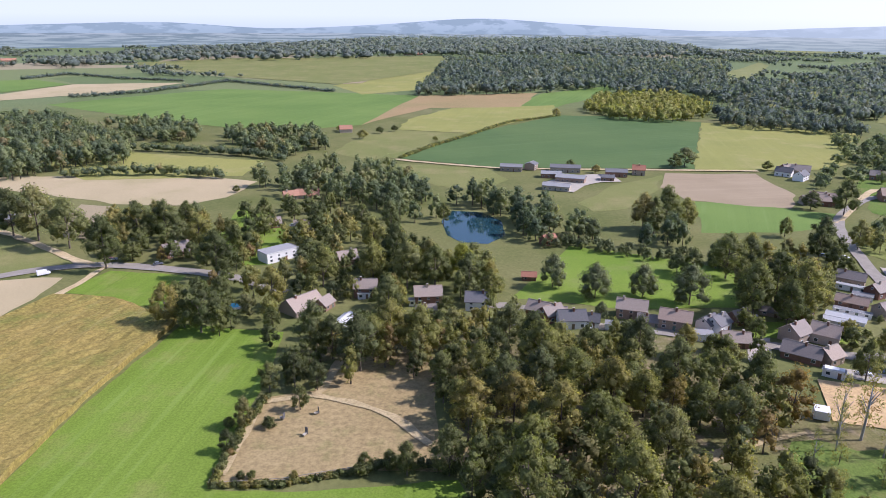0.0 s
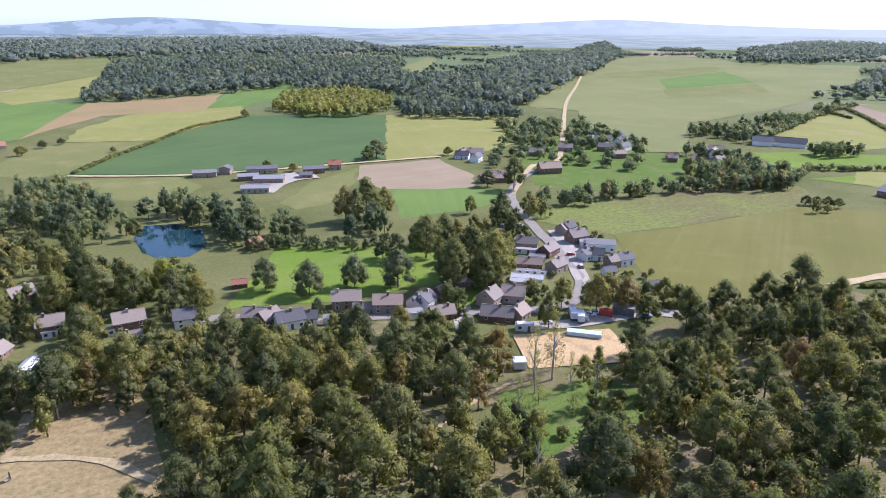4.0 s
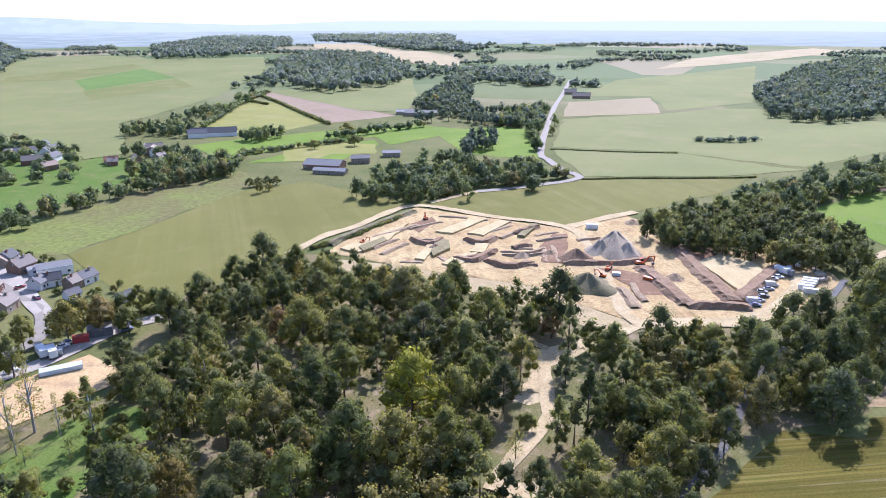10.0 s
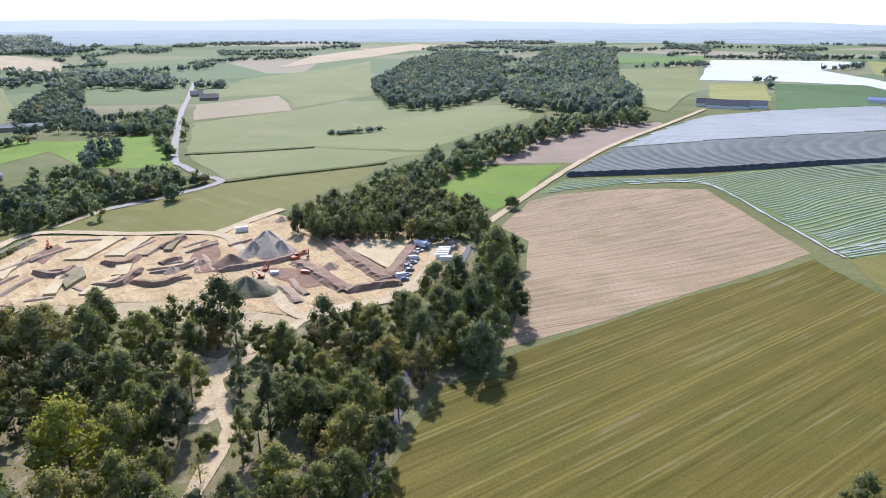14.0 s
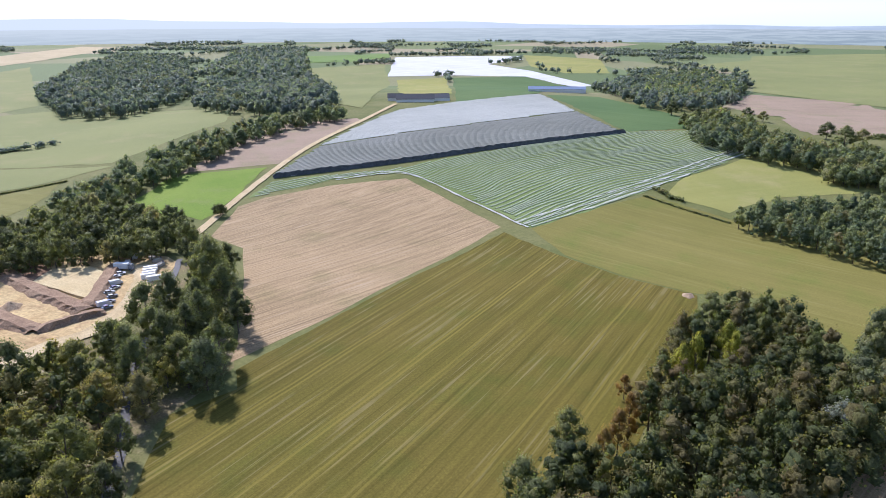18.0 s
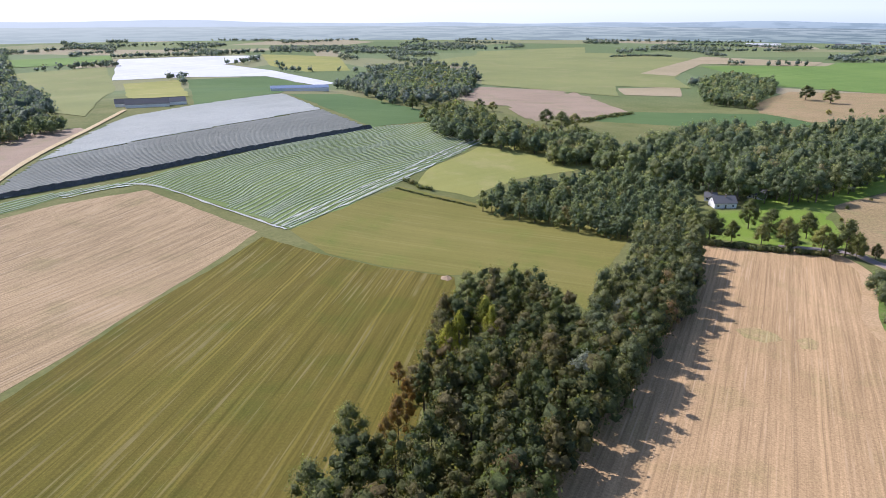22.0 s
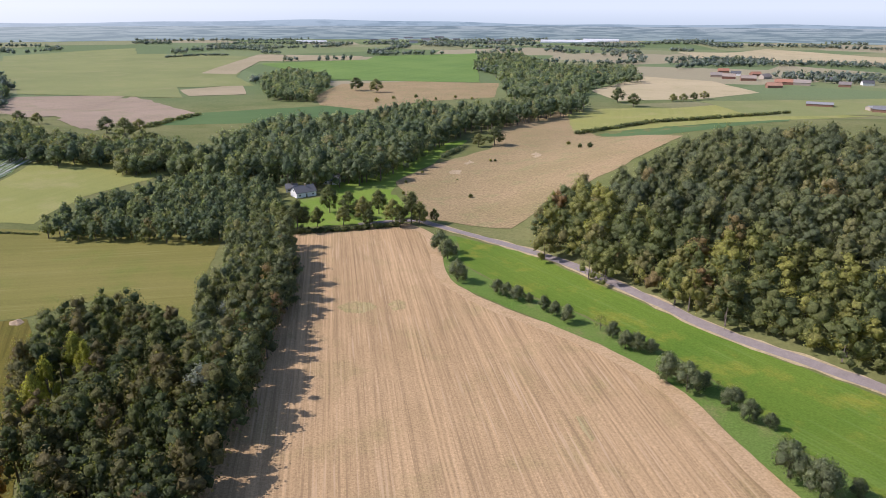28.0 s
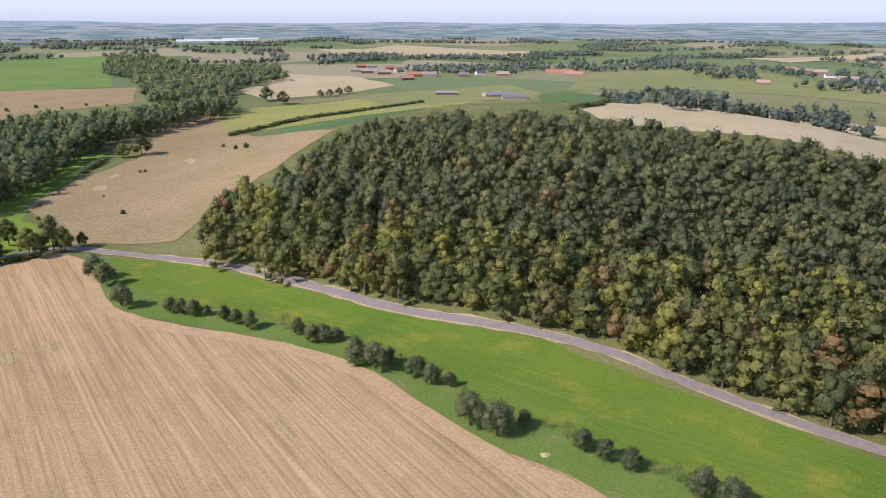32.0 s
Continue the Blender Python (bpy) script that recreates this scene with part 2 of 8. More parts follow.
M_SANDY = land("sandy_ground", (0.60, 0.43, 0.225), (0.50, 0.345, 0.17), (0.36, 0.25, 0.14), patch=0.05, mottle=0.45)
M_CROP = land("crop", (0.125, 0.20, 0.05), (0.16, 0.235, 0.06), angle=20, row=9, amount=0.12, patch=0.008, mottle=0.2)
M_CROP_DARK = land("crop_dark", (0.085, 0.14, 0.05), (0.11, 0.165, 0.058), angle=65, row=10, amount=0.12, patch=0.008, mottle=0.2)
M_YELLOW = land("dry_grass", (0.29, 0.28, 0.085), (0.245, 0.25, 0.075), (0.33, 0.295, 0.12), angle=10, row=8, amount=0.1, patch=0.01, mottle=0.25)
M_PALEGREEN = land("pale_pasture", (0.195, 0.21, 0.08), (0.23, 0.24, 0.092), (0.26, 0.245, 0.11), patch=0.006, mottle=0.2)
M_PINK = land("ploughed", (0.355, 0.28, 0.18), (0.31, 0.242, 0.152), angle=80, row=6, amount=0.25, patch=0.015)
M_PINKPALE = land("bare_soil", (0.34, 0.255, 0.18), (0.29, 0.22, 0.15), (0.25, 0.22, 0.12), angle=30, row=7, amount=0.15, patch=0.01)
M_ORANGE = land("orange_soil", (0.34, 0.24, 0.12), (0.28, 0.22, 0.10), patch=0.01)
M_HARROW = land("harrowed", (0.36, 0.26, 0.145), (0.305, 0.222, 0.122), (0.25, 0.198, 0.098), angle=166, row=1.8, amount=0.75, tram=5, gain=1.5, patch=0.012, mottle=0.6)
M_STRIPED = land("drilled_grass", (0.112, 0.098, 0.017), (0.140, 0.112, 0.024), (0.096, 0.100, 0.017), angle=152, row=2.6, amount=0.62, tram=11.5, gain=1.9, patch=0.012, mottle=0.4)
M_STRIPED_FAR = land("drilled_grass_even", (0.172, 0.160, 0.040), (0.205, 0.182, 0.052), (0.150, 0.168, 0.036), angle=75, row=4, amount=0.22, patch=0.01, mottle=0.3)
M_ROWS_GREEN = land("film_crop", (0.30, 0.345, 0.205), (0.355, 0.395, 0.26), angle=172, row=1.1, amount=0.2, patch=0.012, mottle=0.3)
M_ROWS_GREY = land("film_grey", (0.235, 0.238, 0.195), (0.28, 0.283, 0.235), angle=175, row=1.2, amount=0.2, patch=0.01, mottle=0.25)
M_ROWS_WHITE = land("film_white", (0.42, 0.425, 0.365), (0.49, 0.495, 0.43), angle=175, row=1.2, amount=0.2, patch=0.01, mottle=0.25)
M_FILM = land("film_sheet", (0.54, 0.54, 0.53), (0.60, 0.60, 0.59), angle=175, row=8, amount=0.25, patch=0.01, mottle=0.1)
M_FILMGAP = land("young_crop", (0.16, 0.21, 0.07), (0.195, 0.245, 0.09), patch=0.03, mottle=0.35)
M_CROPGAP = land("crop_between_rows", (0.10, 0.14, 0.05), (0.13, 0.17, 0.065), (0.17, 0.16, 0.09), patch=0.03, mottle=0.4)
M_HEADLAND = land("headland", (0.455, 0.315, 0.175), (0.41, 0.28, 0.15), (0.37, 0.26, 0.13), patch=0.06, mottle=0.5)
M_WEEDS = land("weedy_stubble", (0.375, 0.265, 0.135), (0.31, 0.255, 0.11), (0.40, 0.275, 0.145), angle=167, row=1.5, amount=0.6, patch=0.15, mottle=0.6)
M_STUBBLE = land("stubble", (0.425, 0.285, 0.150), (0.375, 0.25, 0.128), (0.32, 0.235, 0.11), angle=167, row=1.7, amount=0.7, tram=9.5, gain=1.5, patch=0.018, mottle=0.5)
M_STRIP = land("hay_grass", (0.098, 0.165, 0.022), (0.135, 0.190, 0.027), (0.23, 0.225, 0.035), angle=-35, row=3.2, amount=0.16, patch=0.02, mottle=0.4)
M_VERGE = land("verge", (0.105, 0.175, 0.032), (0.14, 0.19, 0.045), (0.20, 0.19, 0.075), patch=0.03, mottle=0.5)
M_DRY = land("dry_slope", (0.33, 0.235, 0.125), (0.27, 0.205, 0.10), (0.24, 0.215, 0.095), patch=0.018, mottle=0.55, fine=0.7)
M_BARE = land("bare_earth", (0.44, 0.34, 0.215), (0.36, 0.27, 0.16), (0.30, 0.22, 0.12), patch=0.15, mottle=0.5)
M_HEATH = land("brown_scrub", (0.15, 0.115, 0.065), (0.20, 0.16, 0.085), (0.26, 0.20, 0.11), patch=0.05, mottle=0.6)
M_FLOOR = land("wood_floor", (0.22, 0.175, 0.09), (0.14, 0.15, 0.05), (0.36, 0.275, 0.18), patch=0.05, mottle=0.55)
M_ROAD = plain("asphalt", (0.10, 0.10, 0.10), (0.14, 0.135, 0.13), 0.5)
M_ROAD_PALE = plain("asphalt_pale", (0.25, 0.222, 0.18), (0.32, 0.285, 0.235), 0.3)
M_ROAD_RED = plain("asphalt_reddish", (0.225, 0.185, 0.165), (0.29, 0.24, 0.215), 0.4)
M_CONCRETE = plain("concrete", (0.37, 0.33, 0.27), (0.45, 0.40, 0.33), 0.2)
M_TRACK = land("track", (0.55, 0.445, 0.265), (0.46, 0.355, 0.195), (0.39, 0.295, 0.155), patch=0.08, mottle=0.45)
M_PATH = land("worn_path", (0.46, 0.365, 0.205), (0.39, 0.305, 0.165), (0.31, 0.25, 0.125), patch=0.12, mottle=0.5)
M_BRICK = varied("wall_brick", (0.0, (0.20, 0.10, 0.07)), (0.4, (0.26, 0.15, 0.10)), (0.7, (0.33, 0.26, 0.20)), (1.0, (0.42, 0.36, 0.29)))
M_WHITE = varied("wall_white", (0.0, (0.72, 0.70, 0.66)), (1.0, (0.80, 0.79, 0.77)))
M_ROOF = varied("roof_tile", (0.0, (0.21, 0.18, 0.16)), (0.4, (0.29, 0.245, 0.205)), (0.75, (0.36, 0.285, 0.225)), (1.0, (0.38, 0.27, 0.20)))
M_ROOF_DARK = varied("roof_slate", (0.0, (0.09, 0.09, 0.092)), (1.0, (0.18, 0.175, 0.175)))
M_ROOF_ORANGE = varied("roof_orange", (0.0, (0.36, 0.16, 0.10)), (1.0, (0.42, 0.23, 0.15)))
M_ROOF_SHEET = varied("roof_sheet", (0.0, (0.15, 0.148, 0.145)), (0.5, (0.22, 0.215, 0.21)), (1.0, (0.34, 0.335, 0.325)), rough=0.6)
M_ROOF_BLUE = plain("roof_blue", (0.15, 0.20, 0.30), (0.19, 0.25, 0.35), 0.3, 0.5)
M_GLASS = plain("window_glass", (0.03, 0.04, 0.05), (0.05, 0.06, 0.07), 0.5, 0.08, 0.0, 0.8, 0.0)
M_FRAME = plain("window_frame", (0.70, 0.70, 0.68), (0.76, 0.76, 0.74), 1.0, 0.5)
M_DOOR = varied("door_paint", (0.0, (0.10, 0.07, 0.05)), (0.5, (0.22, 0.12, 0.07)), (1.0, (0.10, 0.16, 0.13)))
wtr = Nodes("water")
wtr.color((0.018, 0.055, 0.07))
wtr.bsdf.inputs["Roughness"].default_value = 0.06
wtr.bsdf.inputs["Specular IOR Level"].default_value = 0.5
wtr.bump(wtr.noise(wtr.coords(), 0.8, 3), 0.04, 0.1)
M_WATER = wtr.mat

# open country further out: a patchwork of parcels
cty = Nodes("country")
cv = cty.coords()
vor = cty.node("ShaderNodeTexVoronoi", Scale=0.0034)
cty.link(cv, vor.inputs["Vector"])
csep = cty.node("ShaderNodeSeparateColor")
cty.link(vor.outputs["Color"], csep.inputs[0])
parcels = cty.ramp(csep.outputs[0], (0.0, (0.13, 0.17, 0.07)), (0.25, (0.17, 0.20, 0.085)), (0.45, (0.22, 0.22, 0.11)),
                   (0.62, (0.15, 0.19, 0.085)), (0.78, (0.30, 0.26, 0.16)), (1.0, (0.40, 0.34, 0.23)))
parcels.node.color_ramp.interpolation = "CONSTANT"
nearby = cty.mix(cty.grey(cty.noise(cv, 0.02, 4), 0.35, 0.65), (0.125, 0.14, 0.045), (0.185, 0.18, 0.07))
cgeo = cty.node("ShaderNodeNewGeometry")
clen = cty.node("ShaderNodeVectorMath")
clen.operation = "LENGTH"
cty.link(cgeo.outputs["Position"], clen.inputs[0])
ring = cty.node("ShaderNodeMapRange")
ring.inputs["From Min"].default_value = 800
ring.inputs["From Max"].default_value = 1100
cty.link(clen.outputs["Value"], ring.inputs["Value"])
ccol = cty.mix(ring.outputs[0], nearby, parcels)
cfine = cty.noise(cv, 0.5, 3, 0.7)
ccol = cty.mix(0.35, ccol, cty.mix(cty.grey(cfine, 0.3, 0.7), (0.28, 0.28, 0.28), (0.75, 0.75, 0.75)), "OVERLAY")
cty.color(ccol)
cty.bsdf.inputs["Specular IOR Level"].default_value = 0.06
M_COUNTRY = cty.mat



def glow(name, low, high, z0, z1, patches=None, sunward_glow=None):
    """Self-lit backdrop of distance: haze and its glow towards the sun painted in, changing with height, with faint
    patches.
    """
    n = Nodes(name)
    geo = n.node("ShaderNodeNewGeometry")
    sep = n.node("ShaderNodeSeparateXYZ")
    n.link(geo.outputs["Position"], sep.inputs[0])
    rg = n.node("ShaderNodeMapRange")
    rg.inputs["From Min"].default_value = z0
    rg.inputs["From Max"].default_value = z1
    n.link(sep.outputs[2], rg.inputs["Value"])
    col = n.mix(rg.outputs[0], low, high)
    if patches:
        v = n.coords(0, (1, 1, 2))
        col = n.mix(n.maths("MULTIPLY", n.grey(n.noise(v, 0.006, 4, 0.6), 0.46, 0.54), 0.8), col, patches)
    if sunward_glow:
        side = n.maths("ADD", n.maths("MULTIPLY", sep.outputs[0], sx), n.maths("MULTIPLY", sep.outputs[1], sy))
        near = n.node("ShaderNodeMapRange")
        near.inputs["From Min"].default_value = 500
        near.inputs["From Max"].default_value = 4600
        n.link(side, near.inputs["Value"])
        col = n.mix(near.outputs[0], col, sunward_glow)
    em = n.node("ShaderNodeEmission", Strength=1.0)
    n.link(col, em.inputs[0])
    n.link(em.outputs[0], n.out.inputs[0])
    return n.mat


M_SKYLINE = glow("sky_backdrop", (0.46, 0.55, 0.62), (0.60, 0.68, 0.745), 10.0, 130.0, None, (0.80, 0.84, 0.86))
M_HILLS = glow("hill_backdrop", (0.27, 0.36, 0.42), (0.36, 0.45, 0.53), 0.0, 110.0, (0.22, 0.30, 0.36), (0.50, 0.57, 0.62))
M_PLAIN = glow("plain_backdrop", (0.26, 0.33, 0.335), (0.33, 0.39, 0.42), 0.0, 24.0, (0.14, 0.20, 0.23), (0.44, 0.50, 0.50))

def ground(x, y):
    """Height of the land: a level valley floor, a wooded knoll, a low dome under the crop rows, rolling country further out."""
    d = math.hypot(x, y)
    z = 0.0
    k = 1 - ((x + 290) ** 2 + (y + 414) ** 2) / 309.0 ** 2
    if k > 0:
        z += 33 * k * k * (3 - 2 * k)
    k = 1 - ((x - 593) ** 2 + (y + 383) ** 2) / 408.0 ** 2
    if k > 0:
        z += 15 * k * k * (3 - 2 * k)
    if d > 620:
        far = min(1.0, (d - 620) / 1850) * max(0.0, min(1.0, (2950 - d) / 600))
        z += far * (9 * math.sin(x / 380 + 1.3) * math.cos(y / 330 - 0.4) + 6 * math.sin((x + y) / 210) * far)
    return z


# ---------------------------------------------------------------- shaping helpers
def mesh_of(name, verts, faces, mat, smooth=False):
    me = bpy.data.meshes.new(name)
    me.from_pydata(verts, [], faces)
    me.materials.append(mat)
    if smooth:
        me.shade_smooth()
    return me


def part(name, me, parent, label="", at=(0, 0, 0), turn=0.0):
    ob = new(name, me)
    ob.parent = parent
    ob.matrix_basis = pose(*at, 0, 0, turn)
    return tagged(ob, label)


def thing(name, at, turn, label, category, group="", kind=""):
    ob = new(name)
    ob.empty_display_size = 0.5
    ob.matrix_basis = pose(*at, 0, 0, turn)
    return tagged(ob, label, category, group, kind)


def bm_mesh(name, bm, mat, smooth=False):
    me = bpy.data.meshes.new(name)
    bm.to_mesh(me)
    bm.free()
    me.materials.append(mat)
    if smooth:
        me.shade_smooth()
    return me


def add_box(bm, x0, y0, z0, x1, y1, z1, bevel=0.0):
    r = bmesh.ops.create_cube(bm, size=1.0)
    for v in r["verts"]:
        v.co = Vector((x0 + (v.co.x + 0.5) * (x1 - x0), y0 + (v.co.y + 0.5) * (y1 - y0), z0 + (v.co.z + 0.5) * (z1 - z0)))
    if bevel:
        es = list({e for v in r["verts"] for e in v.link_edges})
        bmesh.ops.bevel(bm, geom=es, offset=bevel, segments=1, affect="EDGES")


def box_mesh(name, mat, *dims, bevel=0.0):
    bm = bmesh.new()
    add_box(bm, *dims, bevel=bevel)
    return bm_mesh(name, bm, mat)


def inside(x, y, poly):
    hit = False
    for (x0, y0), (x1, y1) in zip(poly, poly[1:] + poly[:1]):
        if (y0 > y) != (y1 > y) and x < (x1 - x0) * (y - y0) / (y1 - y0) + x0:
            hit = not hit
    return hit


def resample(line, step, closed=False, jitter=0.0, rng=random):
    pts = line + line[:1] if closed else line
    out = []
    for (x0, y0), (x1, y1) in zip(pts, pts[1:]):
        n = max(1, round(math.hypot(x1 - x0, y1 - y0) / step))
        for i in range(n):
            f = i / n
            j = jitter if i else 0
            out.append((x0 + (x1 - x0) * f + rng.uniform(-j, j), y0 + (y1 - y0) * f + rng.uniform(-j, j)))
    if not closed:
        out.append(pts[-1])
    return out


def curve_through(line, step):
    """A smooth line through the given corners (Catmull-Rom)."""
    p = [line[0]] + line + [line[-1]]
    out = []
    for a, b, c, d in zip(p, p[1:], p[2:], p[3:]):
        n = max(2, round(math.hypot(c[0] - b[0], c[1] - b[1]) / step))
        for i in range(n):
            f = i / n
            out.append(tuple(0.5 * (2 * b[k] + (c[k] - a[k]) * f + (2 * a[k] - 5 * b[k] + 4 * c[k] - d[k]) * f * f
                                    + (3 * b[k] - a[k] - 3 * c[k] + d[k]) * f ** 3) for k in (0, 1)))
    out.append(line[-1])
    return out


LAYER = [0]
NOGROW = []
BUILT = []


def field(name, mat, label, poly, rise=0.0, rough=0.0, shape=None, category="field", kind="structure", step=0.0, above=0.0):
    """A parcel of land that follows the ground, with slightly ragged edges. rise: how high the crop stands."""
    rng = random.Random(len(poly) * 7 + int(poly[0][0]))
    cx, cy = sum(p[0] for p in poly) / len(poly), sum(p[1] for p in poly) / len(poly)
    dist = math.hypot(cx, cy)
    step = step or (8 if dist < 320 else 16 if dist < 860 else 45)
    LAYER[0] = (LAYER[0] + 1) % 12
    lift = (0.06 + 0.008 * LAYER[0]) * max(1.0, dist / 350)
    if category == "covered crop" or dist > 1000:
        NOGROW.append(poly)
    pts = resample(poly, max(6, step * 0.8), True, 0.5 if dist < 400 else 2.0, rng)
    bm = bmesh.new()
    bm.faces.new([bm.verts.new((x, y, 0)) for x, y in pts])
    xs, ys = [p[0] for p in pts], [p[1] for p in pts]
    for axis, lo, hi in ((0, min(xs), max(xs)), (1, min(ys), max(ys))):
        k = math.floor(lo / step) + 1
        while k * step < hi:
            co, no = [0, 0, 0], [0, 0, 0]
            co[axis], no[axis] = k * step, 1
            bmesh.ops.bisect_plane(bm, geom=bm.verts[:] + bm.edges[:] + bm.faces[:], plane_co=co, plane_no=no, dist=1e-4)
            k += 1
    edge = {v for v in bm.verts if v.is_boundary}
    for v in bm.verts:
        x, y = v.co.x, v.co.y
        z = ground(x, y) + lift + above
        if shape and v not in edge:
            z += shape(x, y)
        if rise:
            z += rise
        if rough and v not in edge:
            z += rng.uniform(-rough, rough)
        v.co.z = z
    if rise:
        rim = [e for e in bm.edges if e.is_boundary]
        ext = bmesh.ops.extrude_edge_only(bm, edges=rim)
        for v in ext["geom"]:
            if isinstance(v, bmesh.types.BMVert):
                v.co.z = ground(v.co.x, v.co.y)
    bmesh.ops.recalc_face_normals(bm, faces=bm.faces[:])
    me = bm_mesh(name, bm, mat, smooth=not rise)
    ob = new(name, me)
    return tagged(ob, label, category, "", kind)


def lane(name, mat, width, label, line, kind="structure", verge=0.0, lift=0.32, category="road", wobble=0.25):
    """A road or track of the given width that follows the ground along a smooth line."""
    rng = random.Random(int(line[0][0]) + len(line))
    pts = curve_through(line, 6)
    verts, faces = [], []
    for i, (x, y) in enumerate(pts):
        a, b = pts[max(0, i - 1)], pts[min(len(pts) - 1, i + 1)]
        dx, dy = b[0] - a[0], b[1] - a[1]
        n = math.hypot(dx, dy) or 1
        dx, dy = -dy / n, dx / n
        far = max(1.0, math.hypot(x, y) / 300)
        BUILT.append((x, y, width / 2 + 3.0))
        for s in (-0.5, 0.0, 0.5):
            w = width * s + (rng.uniform(-wobble, wobble) if s else 0)
            px, py = x + dx * w, y + dy * w
            verts.append((px, py, ground(px, py) + (lift + (0.05 if s == 0 else 0)) * far))
        if i:
            k = 3 * i
            faces += [(k - 3, k - 2, k + 1, k), (k - 2, k - 1, k + 2, k + 1)]
    ob = new(name, mesh_of(name, verts, faces, mat, True))
    return tagged(ob, label, category, "", kind)


# ---------------------------------------------------------------- trees
def sphere_quads(n):
    """Unit sphere as quads, from a cube whose sides are cut n x n."""
    out = []
    g = np.linspace(-1, 1, n + 1)
    for ax in range(3):
        for s in (-1, 1):
            for i in range(n):
                for j in range(n):
                    q = []
                    for a, b in ((g[i], g[j]), (g[i + 1], g[j]), (g[i + 1], g[j + 1]), (g[i], g[j + 1])):
                        p = [0, 0, 0]
                        p[ax], p[(ax + 1) % 3], p[(ax + 2) % 3] = s, a * s, b
                        q.append(p)
                    out += q
    v = np.array(out, float)
    return v / np.linalg.norm(v, axis=1)[:, None]


BALLS = {n: sphere_quads(n) for n in (1, 2, 3, 4)}


def leaf_quads(rng, pos, out, leaf, wild=0.6):
    """Uneven leaf sprays at the places, turned about outwards."""
    n = len(pos)
    nor = out + rng.normal(size=(n, 3)) * wild
    nor /= np.linalg.norm(nor, axis=1)[:, None]
    u = np.cross(nor, rng.normal(size=(n, 3)))
    u /= np.linalg.norm(u, axis=1)[:, None]
    w = np.cross(nor, u)
    s = leaf * rng.uniform(0.5, 1.3, n)[:, None]
    k = rng.uniform(0.55, 1.0, (4, n, 1)) * s
    return np.stack([pos - u * k[0], pos - w * k[1] * 0.8, pos + u * k[2], pos + w * k[3] * 0.8], 1).reshape(-1, 3)


def crown(rng, h, r, kind, leaves, leaf, boughs=12, cuts=2):
    """A crown of boughs: leafy masses of different size set about the trunk, each an uneven mass covered with leaves.
    rng: numpy generator; cuts 0 leaves the boughs open. Gives corners, shading normals and the tone of each spray,
    cores darkened as inner shade."""
    lo = {"tall": 0.10, "bush": 0.0, "pollard": 0.04, "wood": 0.02}.get(kind, 0.10) * h
    # where the boughs sit: lower ones wide, a few on top
    z = (np.arange(boughs) + rng.uniform(0.1, 0.9, boughs)) / boughs
    a = np.arange(boughs) * 2.4 + rng.uniform(-0.6, 0.6, boughs)
    girth = np.sin(np.clip(z * 0.82 + 0.2, 0, 1) * math.pi) ** 0.6
    if kind == "tall":
        girth = girth * (1.1 - 0.4 * z)
    if kind == "wood":
        girth = np.clip(1.12 - 0.7 * z ** 2, 0, 1)
    few = 0.92 if boughs > 18 else 1.08 if boughs > 10 else 1.16 if boughs > 7 else 1.45 if boughs > 4 else 1.8
    size = rng.uniform(0.22, 0.46, boughs) * few
    out = np.clip(girth - size * 0.85, 0.0, None) * rng.uniform(0.7, 1.12, boughs)
    c = np.stack([np.cos(a) * out * r, np.sin(a) * out * r, np.zeros(boughs)], 1)
    sr = size * r * (0.85 if kind == "tall" else 1.0)
    sh = np.minimum(sr * rng.uniform(0.8, 1.2, boughs), (h - lo) * 0.5)
    c[:, 2] = lo + sh + z * (h - lo - 2 * sh)
    mid = np.array([0, 0, lo + 0.42 * (h - lo)])
    span = np.array([r, r, 0.55 * (h - lo)])
    share = sr ** 2 / (sr ** 2).sum()
    parts, nors, tones = [], [], []

    def add(co, bulge, tone, jitter):
        whole = (co - mid) / span
        nn = bulge + whole * 0.7 + rng.normal(size=co.shape) * jitter
        parts.append(co)
        nors.append(nn / np.linalg.norm(nn, axis=1)[:, None])
        tones.append(tone)

    for k in range(boughs):
        n = max(3, round(leaves * share[k]))
        d = rng.normal(size=(n, 3))
        d[:, 2] += 0.35
        d /= np.linalg.norm(d, axis=1)[:, None]
        scale = np.array([sr[k], sr[k], sh[k]])
        ph = rng.uniform(0, 6.28, 3)
        tone = rng.uniform(0.25, 0.75)
        lump = lambda q: 1 + 0.16 * np.sin(q[:, 0] * 4.3 + ph[0]) * np.sin(q[:, 1] * 4.1 + ph[1]) + 0.12 * np.sin(q[:, 2] * 6.7 + ph[2])
        pos = c[k] + d * scale * (lump(d) * rng.uniform(0.74, 1.16, n))[:, None]
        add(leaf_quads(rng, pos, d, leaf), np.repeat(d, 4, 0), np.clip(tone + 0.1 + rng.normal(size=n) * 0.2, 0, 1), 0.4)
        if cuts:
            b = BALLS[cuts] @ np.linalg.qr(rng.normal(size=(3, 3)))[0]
            # core toned below its sprays: the bough's inner shade as colour
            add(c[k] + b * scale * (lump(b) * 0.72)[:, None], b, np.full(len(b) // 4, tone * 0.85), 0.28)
    return np.concatenate(parts), np.concatenate(nors), np.concatenate(tones)


